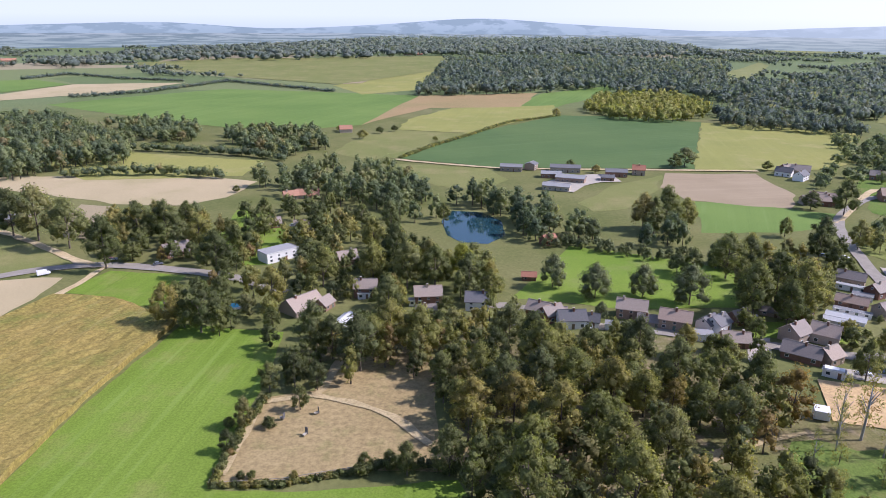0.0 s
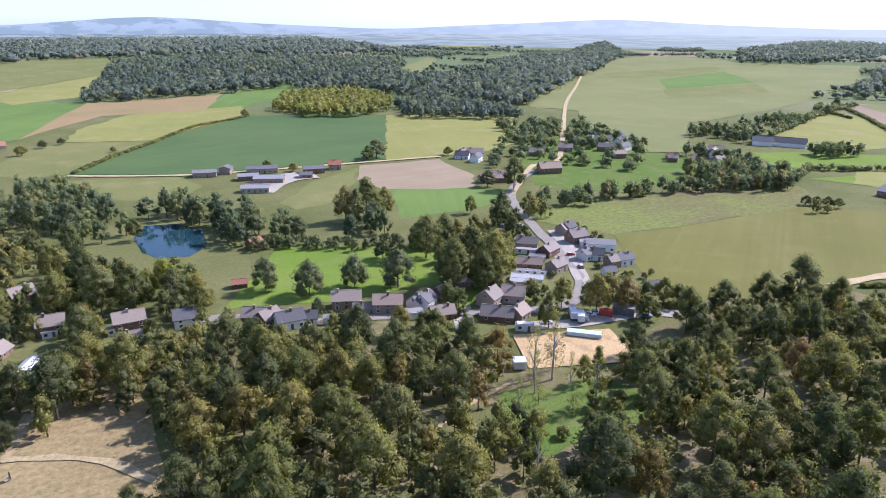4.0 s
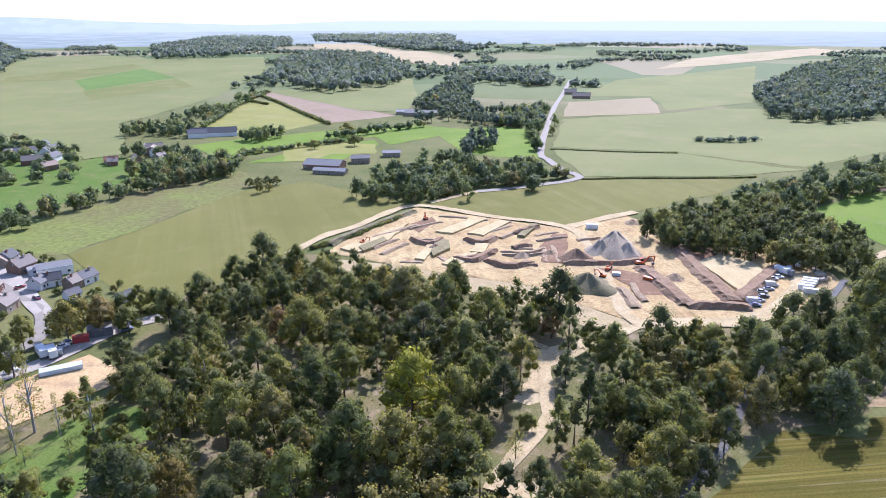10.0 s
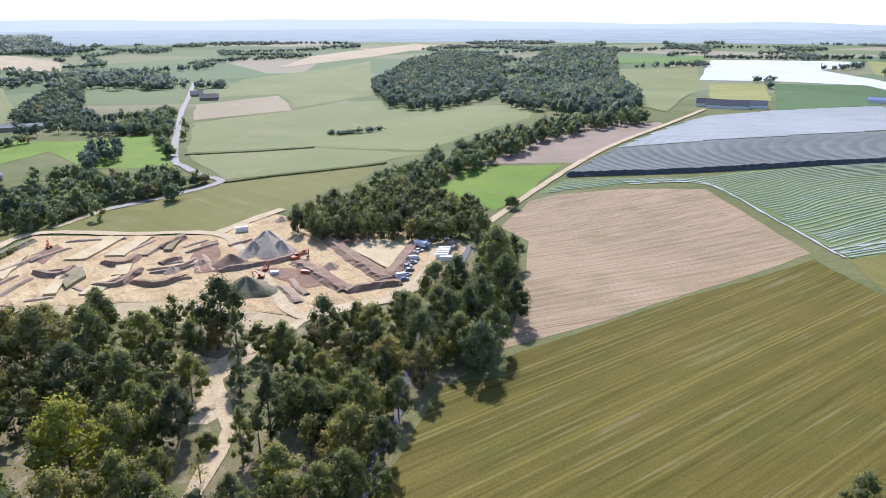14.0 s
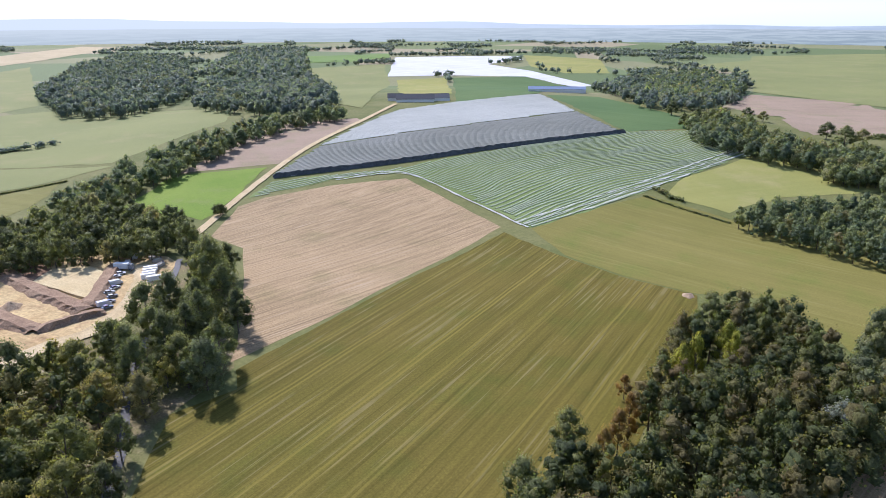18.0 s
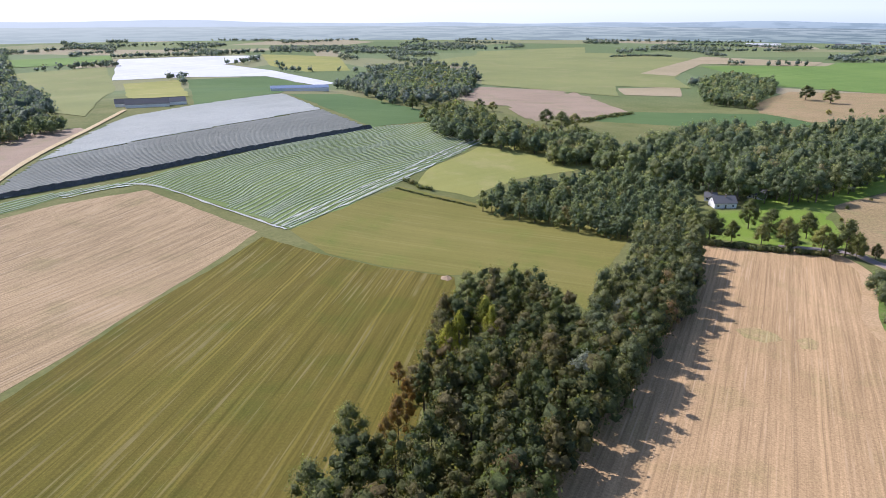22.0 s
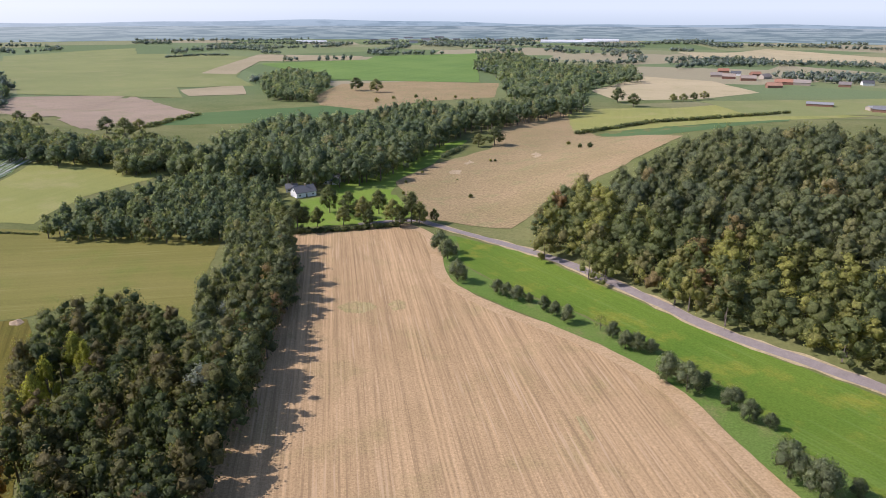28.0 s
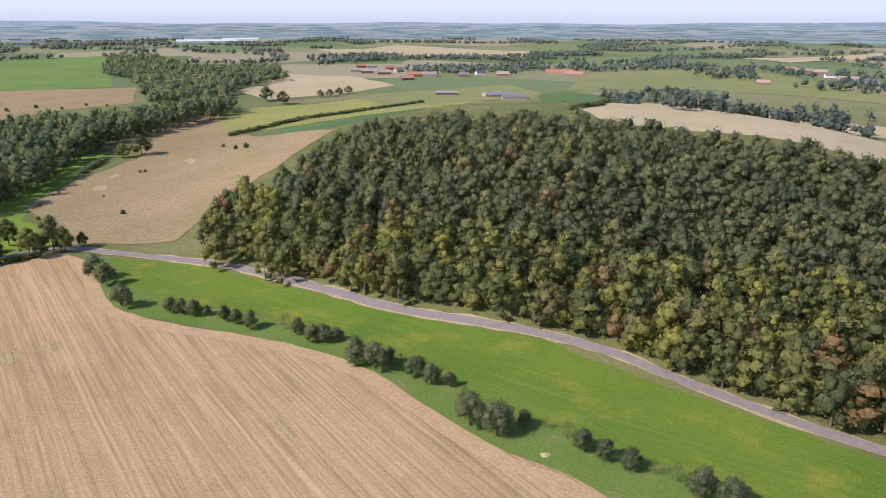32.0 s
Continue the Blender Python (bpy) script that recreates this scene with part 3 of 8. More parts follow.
def quads_mesh(name, pieces, mat, tint=None):
    """One mesh of loose quads from crowns: corners, shading normals, tones of sprays and shade-darkened cores."""
    co, nor, tone = (np.concatenate(q) for q in zip(*pieces))
    n = len(co) // 4
    me = bpy.data.meshes.new(name)
    me.vertices.add(len(co))
    me.vertices.foreach_set("co", np.ascontiguousarray(co, dtype=np.float32).ravel())
    me.loops.add(4 * n)
    me.loops.foreach_set("vertex_index", np.arange(4 * n, dtype=np.int32))
    me.polygons.add(n)
    me.polygons.foreach_set("loop_start", np.arange(0, 4 * n, 4, dtype=np.int32))
    for key, values in (("tint", tint), ("spray", tone)):
        if values is not None:
            a = me.attributes.new(key, "FLOAT", "FACE")
            a.data.foreach_set("value", np.ascontiguousarray(values, dtype=np.float32))
    me.materials.append(mat)
    me.update(calc_edges=True)
    a = me.attributes.new("custom_normal", "FLOAT_VECTOR", "POINT")
    a.data.foreach_set("vector", np.ascontiguousarray(nor, dtype=np.float32).ravel())
    me.update()
    return me


def trunk_mesh(name, h, r, seed, mat, limbs=5, top=0.72):
    """A tapered trunk with limbs that reach into the crown."""
    rng = random.Random(seed)
    bm = bmesh.new()

    def stem(a, b, r0, r1, sides=6):
        a, b = Vector(a), Vector(b)
        q = (b - a).to_track_quat("Z", "Y")
        rings = []
        for p, rr in ((a, r0), ((a + b) / 2 + Vector((rng.uniform(-1, 1), rng.uniform(-1, 1), 0)) * r0 * 0.6, (r0 + r1) / 2), (b, r1)):
            rings.append([bm.verts.new(p + q @ Vector((math.cos(k * 2 * math.pi / sides) * rr, math.sin(k * 2 * math.pi / sides) * rr, 0))) for k in range(sides)])
        for lo, hi in zip(rings, rings[1:]):
            for k in range(sides):
                bm.faces.new((lo[k], lo[(k + 1) % sides], hi[(k + 1) % sides], hi[k]))
        bm.faces.new(rings[-1])

    base = max(0.09, h * 0.018)
    stem((0, 0, -0.4), (rng.uniform(-0.2, 0.2), rng.uniform(-0.2, 0.2), h * top), base, base * 0.3, 7)
    for i in range(limbs):
        z = h * rng.uniform(0.2, 0.55)
        a = i * 2.4 + rng.uniform(-0.4, 0.4)
        stem((0, 0, z), (math.cos(a) * r * 0.62, math.sin(a) * r * 0.62, z + h * rng.uniform(0.12, 0.28)), base * 0.45, base * 0.12, 5)
    return bm_mesh(name, bm, mat, True)


TREE_KINDS = {  # height, crown radius, leaves, leaf size, boughs, shape, leaf material, bark
    "oak": (17.0, 6.4, 2760, 0.31, 22, "round", M_LEAF, M_BARK),
    "dark": (17.0, 6.2, 2760, 0.31, 21, "round", M_LEAF_DARK, M_BARK),
    "yellow": (17.0, 6.4, 2760, 0.31, 24, "round", M_LEAF_YELLOW, M_BARK),
    "light": (16.0, 5.7, 2380, 0.29, 21, "round", M_LEAF_LIGHT, M_BARK),
    "brown": (17.0, 5.4, 2189, 0.29, 19, "round", M_LEAF_BROWN, M_BARK),
    "tall": (21.0, 4.0, 1904, 0.27, 24, "tall", M_LEAF_LIGHT, M_BARK_PALE),
    "poplar": (21.0, 4.7, 2094, 0.29, 24, "tall", M_LEAF, M_BARK),
    "birch": (20.0, 3.7, 856, 0.25, 21, "tall", M_LEAF_LIGHT, M_BARK_PALE),
    "gold": (20.0, 3.7, 952, 0.25, 21, "tall", M_LEAF_BROWN, M_BARK_PALE),
    "willow": (13.5, 6.2, 3312, 0.29, 21, "bush", M_LEAF_GREY, M_BARK),
    "pollard": (6.8, 3.3, 2284, 0.20, 13, "pollard", M_LEAF_GREY, M_BARK),
    "silver": (16.0, 5.4, 2094, 0.29, 19, "round", M_LEAF_SILVER, M_BARK),
    "bush": (5.5, 3.2, 1284, 0.25, 12, "bush", M_LEAF, M_BARK),
    "sparse": (7.4, 3.0, 456, 0.22, 12, "round", M_LEAF_LIGHT, M_BARK),
}
TREE_LABELS = {
    "oak": "broadleaf tree with a full rounded green crown", "dark": "dark green broadleaf tree with a dense crown",
    "yellow": "broadleaf tree with a bright yellow-green crown", "light": "light olive-green broadleaf tree with a loose crown",
    "brown": "broadleaf tree turning orange-brown in early autumn", "tall": "tall slender pale green tree with a narrow crown",
    "poplar": "tall green tree with a narrow upright crown", "birch": "thin open birch tree with sparse pale foliage",
    "gold": "thin upright tree with golden-brown autumn leaves", "willow": "wide grey-green willow tree with foliage to the ground",
    "pollard": "small pollarded willow with a round grey-green head", "silver": "silvery grey-leaved tree at the wood's edge",
    "bush": "dense rounded green shrub", "sparse": "small sparse young tree with thin foliage",
}
PROTO = {}
for ki, (kind, (h, r, nl, leaf, boughs, form, lm, bk)) in enumerate(TREE_KINDS.items()):
    PROTO[kind] = []
    for v in range(5):
        g = np.random.default_rng(100 + ki * 10 + v)
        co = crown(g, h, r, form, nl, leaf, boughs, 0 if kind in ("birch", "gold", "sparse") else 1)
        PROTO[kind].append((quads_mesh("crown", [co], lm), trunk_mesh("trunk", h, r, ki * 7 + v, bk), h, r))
PICK = random.Random(5)
TREES = []


def tree(kind, x, y, r, h=0.0, group=""):
    """One tree of the kind with crown radius r (and height h, or in proportion) at (x, y)."""
    top, trunk, ph, pr = PICK.choice(PROTO[kind])
    sr = r / pr
    sz = h / ph if h else sr * PICK.uniform(0.92, 1.08)
    name = {"pollard": "pollard_willow", "willow": "willow_tree", "bush": "shrub", "birch": "birch_tree"}.get(kind, "tree")
    e = thing(name, (x, y, ground(x, y)), PICK.uniform(0, 360), TREE_LABELS[kind], "shrub" if kind == "bush" else "tree", group)
    sx_ = PICK.uniform(0.88, 1.12)
    e.scale = (sr * sx_, sr / sx_, sz)
    part("trunk", trunk, e)
    part("crown", top, e)
    TREES.append((x, y, r))
    return e


def trees(kind, group, *spots):
    for x, y, r in spots:
        far = math.hypot(x, y) > 450
        tree(kind, x, y, r, r * 1.7 if far else r * 2.15 if kind == "pollard" else 0.0, group)


def woodland(name, label, poly, spacing, r, h, mat=M_LEAF, leaves=9, per=26, leaf=0.7, seed=1, keep=None, category="woodland", clear=True, gap=0.55):
    """A stand of trees as one object: crowns of leaf clumps, each tree with its own tint, and thin trunks."""
    g = np.random.default_rng(seed)
    xs, ys = [p[0] for p in poly], [p[1] for p in poly]
    co, tint, tv, tf = [], [], [], []
    forms = {}
    y = min(ys)
    row = 0
    while y < max(ys):
        x = min(xs) + (row % 2) * spacing / 2
        while x < max(xs):
            px, py = x + g.uniform(-0.5, 0.5) * spacing, y + g.uniform(-0.5, 0.5) * spacing
            rr, hh = r * g.uniform(0.75, 1.2), h * g.uniform(0.78, 1.15)
            tn = g.uniform(0, 1)
            if inside(px, py, poly) and (keep is None or keep(px, py)) and not (clear and any((px - a) ** 2 + (py - b) ** 2 < (gap * (c + rr)) ** 2 for a, b, c in TREES)):
                z = ground(px, py)
                dist = math.hypot(px, py)
                q = min(1.0, 370 / dist)
                boughs = 10 if dist < 420 else 6 if dist < 700 else 3 if dist < 1300 else 2
                q = 1.25 ** round(math.log(q, 1.25))
                if (boughs, q) not in forms:
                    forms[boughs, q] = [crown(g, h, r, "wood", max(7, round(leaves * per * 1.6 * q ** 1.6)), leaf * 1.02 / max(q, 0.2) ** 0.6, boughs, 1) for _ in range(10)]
                c = forms[boughs, q][int(g.integers(10))]
                a = g.uniform(0, 2 * math.pi)
                spin = np.array([[math.cos(a), math.sin(a), 0], [-math.sin(a), math.cos(a), 0], [0, 0, 1]])
                co.append(((c[0] @ spin) * np.array([rr / r, rr / r, hh / h]) + np.array([px, py, z]), c[1] @ spin, c[2]))
                tint.append(np.full(len(c[2]), tn))
                k = len(tv)
                w = 0.02 * hh
                tv += [(px - w, py - w, z - 0.3), (px + w, py - w, z - 0.3), (px, py + w, z - 0.3), (px, py, z + hh * 0.6)]
                tf += [(k, k + 1, k + 3), (k + 1, k + 2, k + 3), (k + 2, k, k + 3)]
            x += spacing
        y += spacing * 0.87
        row += 1
    if not co:
        return None
    e = thing(name, (0, 0, 0), 0, label, category, "", "stuff")
    part("canopy", quads_mesh("canopy", co, mat, np.concatenate(tint)), e)
    part("trunks", mesh_of("trunks", tv, tf, M_BARK), e)
    return e


def hedge(name, label, line, width, h, mat=M_LEAF, leaf=0.35, seed=3, category="hedge"):
    """A hedge, scrub or tree belt along a line, as overlapping leafy masses."""
    g = np.random.default_rng(seed)
    co, t = [], []
    for x, y in resample(line, max(0.9, width * 0.42)):
        dist = math.hypot(x, y)
        q = min(1.0, 320 / dist)
        ox, oy = g.uniform(-0.22, 0.22, 2) * width
        c = crown(g, h * g.uniform(0.7, 1.15), width * g.uniform(0.42, 0.62), "bush", max(8, round(110 * q)), leaf, 3 if dist < 500 else 2, 1)
        co.append((c[0] + np.array([x + ox, y + oy, ground(x + ox, y + oy) - 0.15]), c[1], c[2]))
        t.append(np.full(len(c[2]), g.uniform(0, 1)))
    ob = new(name, quads_mesh(name, co, mat, np.concatenate(t)))
    return tagged(ob, label, category, "", "stuff")


# ---------------------------------------------------------------- the land: one sheet to the horizon
rings = [0, 30, 60, 90]
while rings[-1] < 7000:
    rings.append(rings[-1] + max(12, rings[-1] * 0.045))
SPOKES = 300
gv = [(0, 0, ground(0, 0))]
for rr in rings[1:]:
    for k in range(SPOKES):
        a = 2 * math.pi * k / SPOKES
        gx, gy = math.sin(a) * rr, math.cos(a) * rr
        gv.append((gx, gy, ground(gx, gy)))
gf = [(0, 1 + (k + 1) % SPOKES, 1 + k) for k in range(SPOKES)]
for j in range(len(rings) - 2):
    for k in range(SPOKES):
        a, b = 1 + j * SPOKES + k, 1 + j * SPOKES + (k + 1) % SPOKES
        gf.append((a, b, b + SPOKES, a + SPOKES))
tagged(new("ground", mesh_of("ground", gv, gf, M_COUNTRY, True)), "open rolling farmland with rough grass between the parcels", "ground", "", "structure")


# distance: self-lit plain, low hills and pale sky, haze painted in, far behind everything
def ring_sheet(name, mat, label, steps):
    """steps: (radius, height) pairs; height may be a function of the bearing in degrees."""
    v, f = [], []
    n = 360
    for i, (rr, hh) in enumerate(steps):
        for k in range(n):
            a = 2 * math.pi * k / n
            z = hh(math.degrees(a)) if callable(hh) else hh
            v.append((math.sin(a) * rr, math.cos(a) * rr, z))
            if i:
                b = i * n + k
                c = i * n + (k + 1) % n
                f.append((b - n, c - n, c, b))
    return tagged(new(name, mesh_of(name, v, f, mat, True)), label, "backdrop", "", "structure")


def skyline(deg):
    """Height of the far hills by bearing."""
    d = (deg + 180) % 360 - 180
    z = 42 + 9 * math.sin(radians(d * 5)) + 6 * math.sin(radians(d * 11 + 40)) + 3 * math.sin(radians(d * 31))
    for mid, wide, high in ((2, 10, 62), (-22, 9, 45), (38, 12, 58), (62, 12, 40), (88, 16, 34), (118, 8, 22), (124, 4, 20)):
        z += high * math.exp(-((d - mid) / wide) ** 2)
    return z


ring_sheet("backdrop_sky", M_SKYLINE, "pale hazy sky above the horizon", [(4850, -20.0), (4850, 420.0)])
ring_sheet("backdrop_hills", M_HILLS, "low hills on the horizon with blue-grey haze painted on", [(4550, 20.0), (4750, skyline)])
ring_sheet("backdrop_plain", M_PLAIN, "distant plain of fields and woods with haze painted on", [(2950, -0.5), (3010, 0.6), (3600, 6.0), (4600, 24.0)])


def dig(x, y):
    """Relief of the excavation: ruts, tipped rows and worn ground."""
    u, v = x * 0.42 + y * 0.91, x * 0.91 - y * 0.42
    z = 0.14 * math.sin(u / 2.6 + 2.0 * noise.noise(Vector((x / 20, y / 20, 5)))) * max(0.0, noise.noise(Vector((x / 25, y / 25, 2))))
    z += 0.9 * max(0.0, noise.noise(Vector((u / 7, v / 19, 3.7))) - 0.12)
    return max(0.03, z + 0.12 + 0.14 * noise.noise(Vector((x / 4, y / 4, 0))))


def off_built(x, y):
    """Clear of buildings, roads and yards."""
    return all((x - a) ** 2 + (y - b) ** 2 > c * c for a, b, c in BUILT)


def off_road(x, y):
    """Clear of the road itself, as a wood's edge stands."""
    return all((x - a) ** 2 + (y - b) ** 2 > (c - 2.2) ** 2 for a, b, c in BUILT)


def loose(x, y):
    """Gardens and hedged meadows: trees in groups with gaps."""
    return noise.noise(Vector((x / 26, y / 26, 9.1))) > -0.16 and off_built(x, y)


POND = [(-3, 371), (3, 397), (23, 394), (36, 372), (36, 340), (24, 322), (6, 322), (-2, 345)]
GLADE = [(91, 163), (107, 161), (129, 160), (128, 133), (110, 124), (90, 127), (82, 146)]
RIDE = [(488, 1276), (641, 1626), (847, 1956), (824, 1837), (590, 1404)]


def scattered(x, y):
    """Trees in thin lines and clumps."""
    return noise.noise(Vector((x / 45, y / 45, 6.4))) > 0.1 and off_built(x, y)


def shore(x, y):
    """Trees round the ponds, off the water."""
    return loose(x, y) and not inside(x, y, POND)


def ridge_keep(x, y):
    return not inside(x, y, RIDE)


def park_keep(x, y):
    return not inside(x, y, GLADE) and noise.noise(Vector((x / 22, y / 22, 3.3))) > -0.3 and off_built(x, y)


# ---------------------------------------------------------------- fields
field("mown_meadow", M_MEADOW, "freshly mown bright green meadow with mowing stripes",
      [(-94, 232), (-56, 226), (-54, 196), (-54, 172), (-55, 139), (-37, 138), (4, 143), (8, 133), (7, 108), (-102, 107), (-104, 139), (-102, 177)])
field("corn_field", M_CORN, "ripe yellowing maize field with dense tops",
      [(-188, 202), (-160, 233), (-153, 256), (-128, 253), (-96, 233), (-103, 178), (-104, 140), (-107, 111)], rise=2.0, rough=0.35, step=2.6, category="maize field")
field("small_meadow", M_MEADOW, "small bright green meadow beside the road",
      [(-154, 262), (-145, 288), (-110, 283), (-111, 273), (-106, 247), (-119, 249), (-130, 257)])
field("olive_field", M_OLIVE, "dull olive grass field",
      [(-280, 317), (-222, 336), (-202, 326), (-164, 298), (-174, 289), (-190, 283), (-240, 266)])
field("pale_field", M_STRAW, "pale mown field beside the road",
      [(-223, 245), (-185, 275), (-170, 279), (-161, 279), (-160, 255), (-163, 237), (-195, 210)])
field("paddock", M_DIRT, "dry brown paddock with worn pale paths",
      [(-55, 140), (-51, 181), (-38, 185), (-34, 205), (-22, 208), (-3, 208), (-2, 183), (-1, 157), (7, 157), (7, 152), (3, 146), (-20, 147), (-35, 143)])
field("village_green", M_LAWN, "lush green village park lawn",
      [(27, 259), (44, 291), (62, 328), (83, 319), (104, 310), (129, 293), (117, 251), (69, 249), (48, 255)])
field("pond", M_WATER, "still blue-green pond between trees",
      [(-1, 371), (5, 393), (21, 390), (32, 372), (32, 344), (22, 330), (9, 332), (2, 345)], category="pond")
field("pond", M_WATER, "small still pond between trees",
      [(-73, 468), (-65, 479), (-56, 475), (-54, 455), (-66, 451)], category="pond")
field("green_field", M_CROP_DARK, "large even green crop field",
      [(-36, 553), (24, 680), (135, 830), (218, 819), (283, 778), (188, 518), (91, 519), (40, 519)])
field("yellow_field", M_YELLOW, "yellowing grass field",
      [(282, 774), (353, 742), (411, 705), (325, 544), (267, 514), (233, 513), (187, 516)])
field("ploughed_field", M_PINK, "bare pinkish ploughed field",
      [(161, 503), (227, 503), (225, 437), (206, 403), (173, 413), (150, 422), (144, 457)])
field("green_field", M_CROP, "bright green crop field",
      [(154, 419), (205, 402), (227, 391), (212, 363), (177, 353), (135, 352)])
field("green_field", M_CROP, "broad pale green crop field",
      [(-501, 895), (-439, 998), (-346, 1137), (-198, 1108), (-37, 1060), (-47, 907), (-86, 738), (-129, 711), (-221, 715), (-361, 801)])
field("stubble_strip", M_ORANGE, "orange-brown bare strip of field",
      [(-86, 738), (-62, 906), (-37, 1060), (147, 1118), (98, 917), (-18, 897), (-56, 814)])
field("yellow_field", M_YELLOW, "pale yellow-green field",
      [(-47, 707), (-40, 785), (10, 899), (145, 940), (130, 841), (25, 688)])
field("meadow", M_OLIVE, "grazed olive meadow",
      [(-91, 578), (-76, 676), (-48, 703), (25, 684), (-37, 555), (-64, 545)])
field("straw_field", M_STRAW, "dry straw-coloured field",
      [(-342, 460), (-306, 475), (-194, 490), (-126, 466), (-134, 421), (-152, 401), (-196, 403), (-225, 416), (-286, 441), (-317, 424)])
field("meadow", M_YELLOW, "pale dry meadow",
      [(-301, 523), (-258, 572), (-138, 538), (-141, 484), (-243, 466)])
field("straw_field", M_STRAW, "pale tan harvested strip",
      [(-678, 966), (-623, 1003), (-603, 1168), (-444, 1239), (-485, 1048), (-580, 931), (-621, 883)])
field("green_field", M_CROP, "green field strip",
      [(-810, 1163), (-703, 1233), (-607, 1167), (-636, 1024), (-696, 993)])
field("olive_field", M_OLIVE, "rolling olive-green field",
      [(-828, 1876), (-603, 2007), (-345, 1963), (-136, 2030), (6, 2121), (-5, 1595), (-183, 1249), (-383, 1371), (-524, 1502)])
field("brown_field", M_TAN, "faded brown field",
      [(-283, 1470), (-244, 1678), (-117, 1561), (-146, 1276), (-192, 1247)])
field("yellow_field", M_YELLOW, "yellow-green field",
      [(-189, 1225), (-100, 1480), (-14, 1594), (-46, 1154), (-123, 1070)])
field("green_field", M_CROP, "green field by the wood",
      [(83, 916), (152, 1109), (320, 1275), (206, 1026), (146, 920)])
field("meadow", M_OLIVE, "rough meadow by the farm",
      [(-41, 532), (32, 517), (45, 478), (32, 449), (-2, 456), (-35, 503)])
field("meadow", M_OLIVE, "small field by the farm",
      [(81, 413), (112, 460), (157, 497), (142, 452), (108, 400), (87, 393)])
field("garden_meadow", M_LAWN, "garden lawns among village trees",
      [(-113, 339), (-119, 392), (-98, 387), (-76, 340), (-77, 297), (-89, 296)])
field("straw_field", M_TAN, "faded clearing",
      [(-192, 337), (-214, 402), (-193, 398), (-182, 366), (-178, 334)])
field("rough_meadow", M_ROUGH, "rough wet meadow with brown rushes",
      [(197, 324), (217, 339), (259, 344), (327, 343), (409, 323), (383, 278), (292, 278), (224, 277), (213, 295)])
field("olive_field", M_OLIVE_FLAT, "wide smooth olive-green pasture",
      [(223, 276), (290, 276), (362, 280), (393, 255), (382, 209), (359, 171), (316, 176), (276, 181), (237, 183), (203, 191), (187, 194), (194, 216)])
field("pale_valley_field", M_PALEGREEN, "broad pale green valley field",
      [(479, 784), (1020, 1393), (1618, 1894), (1398, 1325), (1586, 1130), (1219, 864), (820, 663), (609, 593), (559, 584), (428, 446), (397, 459), (434, 599), (512, 721)])
field("bare_strip", M_OLIVE, "dull pinkish strip between crops",
      [(794, 893), (1002, 898), (901, 778), (710, 784)])
field("bare_strip", M_OLIVE, "dull brownish strip between crops",
      [(831, 1125), (929, 1218), (1267, 1255), (1198, 1161), (918, 1055)])
field("green_strip", M_CROP, "fresh green strip of crop",
      [(912, 1039), (1173, 1137), (1019, 917), (796, 889)])
field("pink_field", M_PINKPALE, "faded pink bare field",
      [(877, 645), (958, 594), (955, 483), (767, 419), (715, 339), (641, 380)])
field("yellow_field", M_YELLOW, "dry yellow-green pasture",
      [(583, 503), (807, 612), (780, 546), (642, 388), (560, 399), (550, 447)])
field("bright_meadow", M_LAWN, "bright green meadow",
      [(479, 425), (527, 402), (604, 349), (663, 290), (630, 272), (514, 331), (439, 358)])
field("bright_meadow", M_LAWN, "bright green meadow between hedges",
      [(621, 259), (679, 212), (672, 173), (542, 135), (525, 153), (531, 190)])
field("pasture", M_LAWN, "green garden pasture",
      [(434, 332), (495, 325), (561, 289), (542, 274), (468, 271)])
field("pale_field", M_PALEGREEN, "pale far field",
      [(886, 629), (1181, 529), (927, 406), (748, 341), (741, 397)])
field("yellow_margin", M_YELLOW, "yellow-green strip of meadow by a lane",
      [(522, 755), (861, 1208), (873, 1180), (528, 743)])
field("meadow", M_OLIVE, "dry meadow by the hamlet",
      [(470, 750), (564, 917), (699, 1057), (688, 986), (537, 781)])
field("far_field", M_PALEGREEN, "pale far field on a rise",
      [(947, 3649), (1675, 4230), (2585, 3970), (1772, 2733), (1293, 2589), (934, 2817)])
field("far_field", M_STRAW, "pale straw far field",
      [(3216, 1988), (2534, 1297), (1846, 687), (1528, 565), (1590, 733), (2346, 1446)])
field("pasture", M_OLIVE_FLAT, "long olive-green pasture by the quarry",
      [(367, 163), (417, 131), (470, 85), (516, -25), (468, -7), (395, 41), (355, 70), (359, 115)])
field("green_field", M_PALEGREEN, "pale green field",
      [(479, 85), (577, 131), (594, 31), (535, -57), (520, -25)])
field("green_field", M_PALEGREEN, "dull green rolling pasture",
      [(582, 132), (758, 160), (840, 67), (916, 7), (928, -37), (759, -211), (656, -168), (546, -57), (599, 32)])
field("pale_field", M_TAN, "pale tan field",
      [(776, 164), (921, 190), (1021, 97), (845, 67)])
field("green_field", M_PALEGREEN, "pale green upland field",
      [(1007, 199), (1301, 184), (1734, -54), (1001, -32), (868, 62), (1038, 97)])
field("straw_field", M_STRAW, "pale straw upland field",
      [(1580, 148), (1991, 93), (2749, -255), (2546, -355), (1941, -91), (1710, 53)])
field("bright_meadow", M_LAWN, "bright green meadow",
      [(526, 190), (646, 202), (669, 171), (529, 130), (534, 165)])
field("pasture", M_LAWN, "green pasture between hedges",
      [(589, 305), (654, 289), (653, 236), (581, 249), (544, 265)])
field("pasture", M_YELLOW, "yellow-green pasture",
      [(511, 350), (534, 321), (544, 279), (502, 258), (490, 289), (455, 292), (449, 310)])
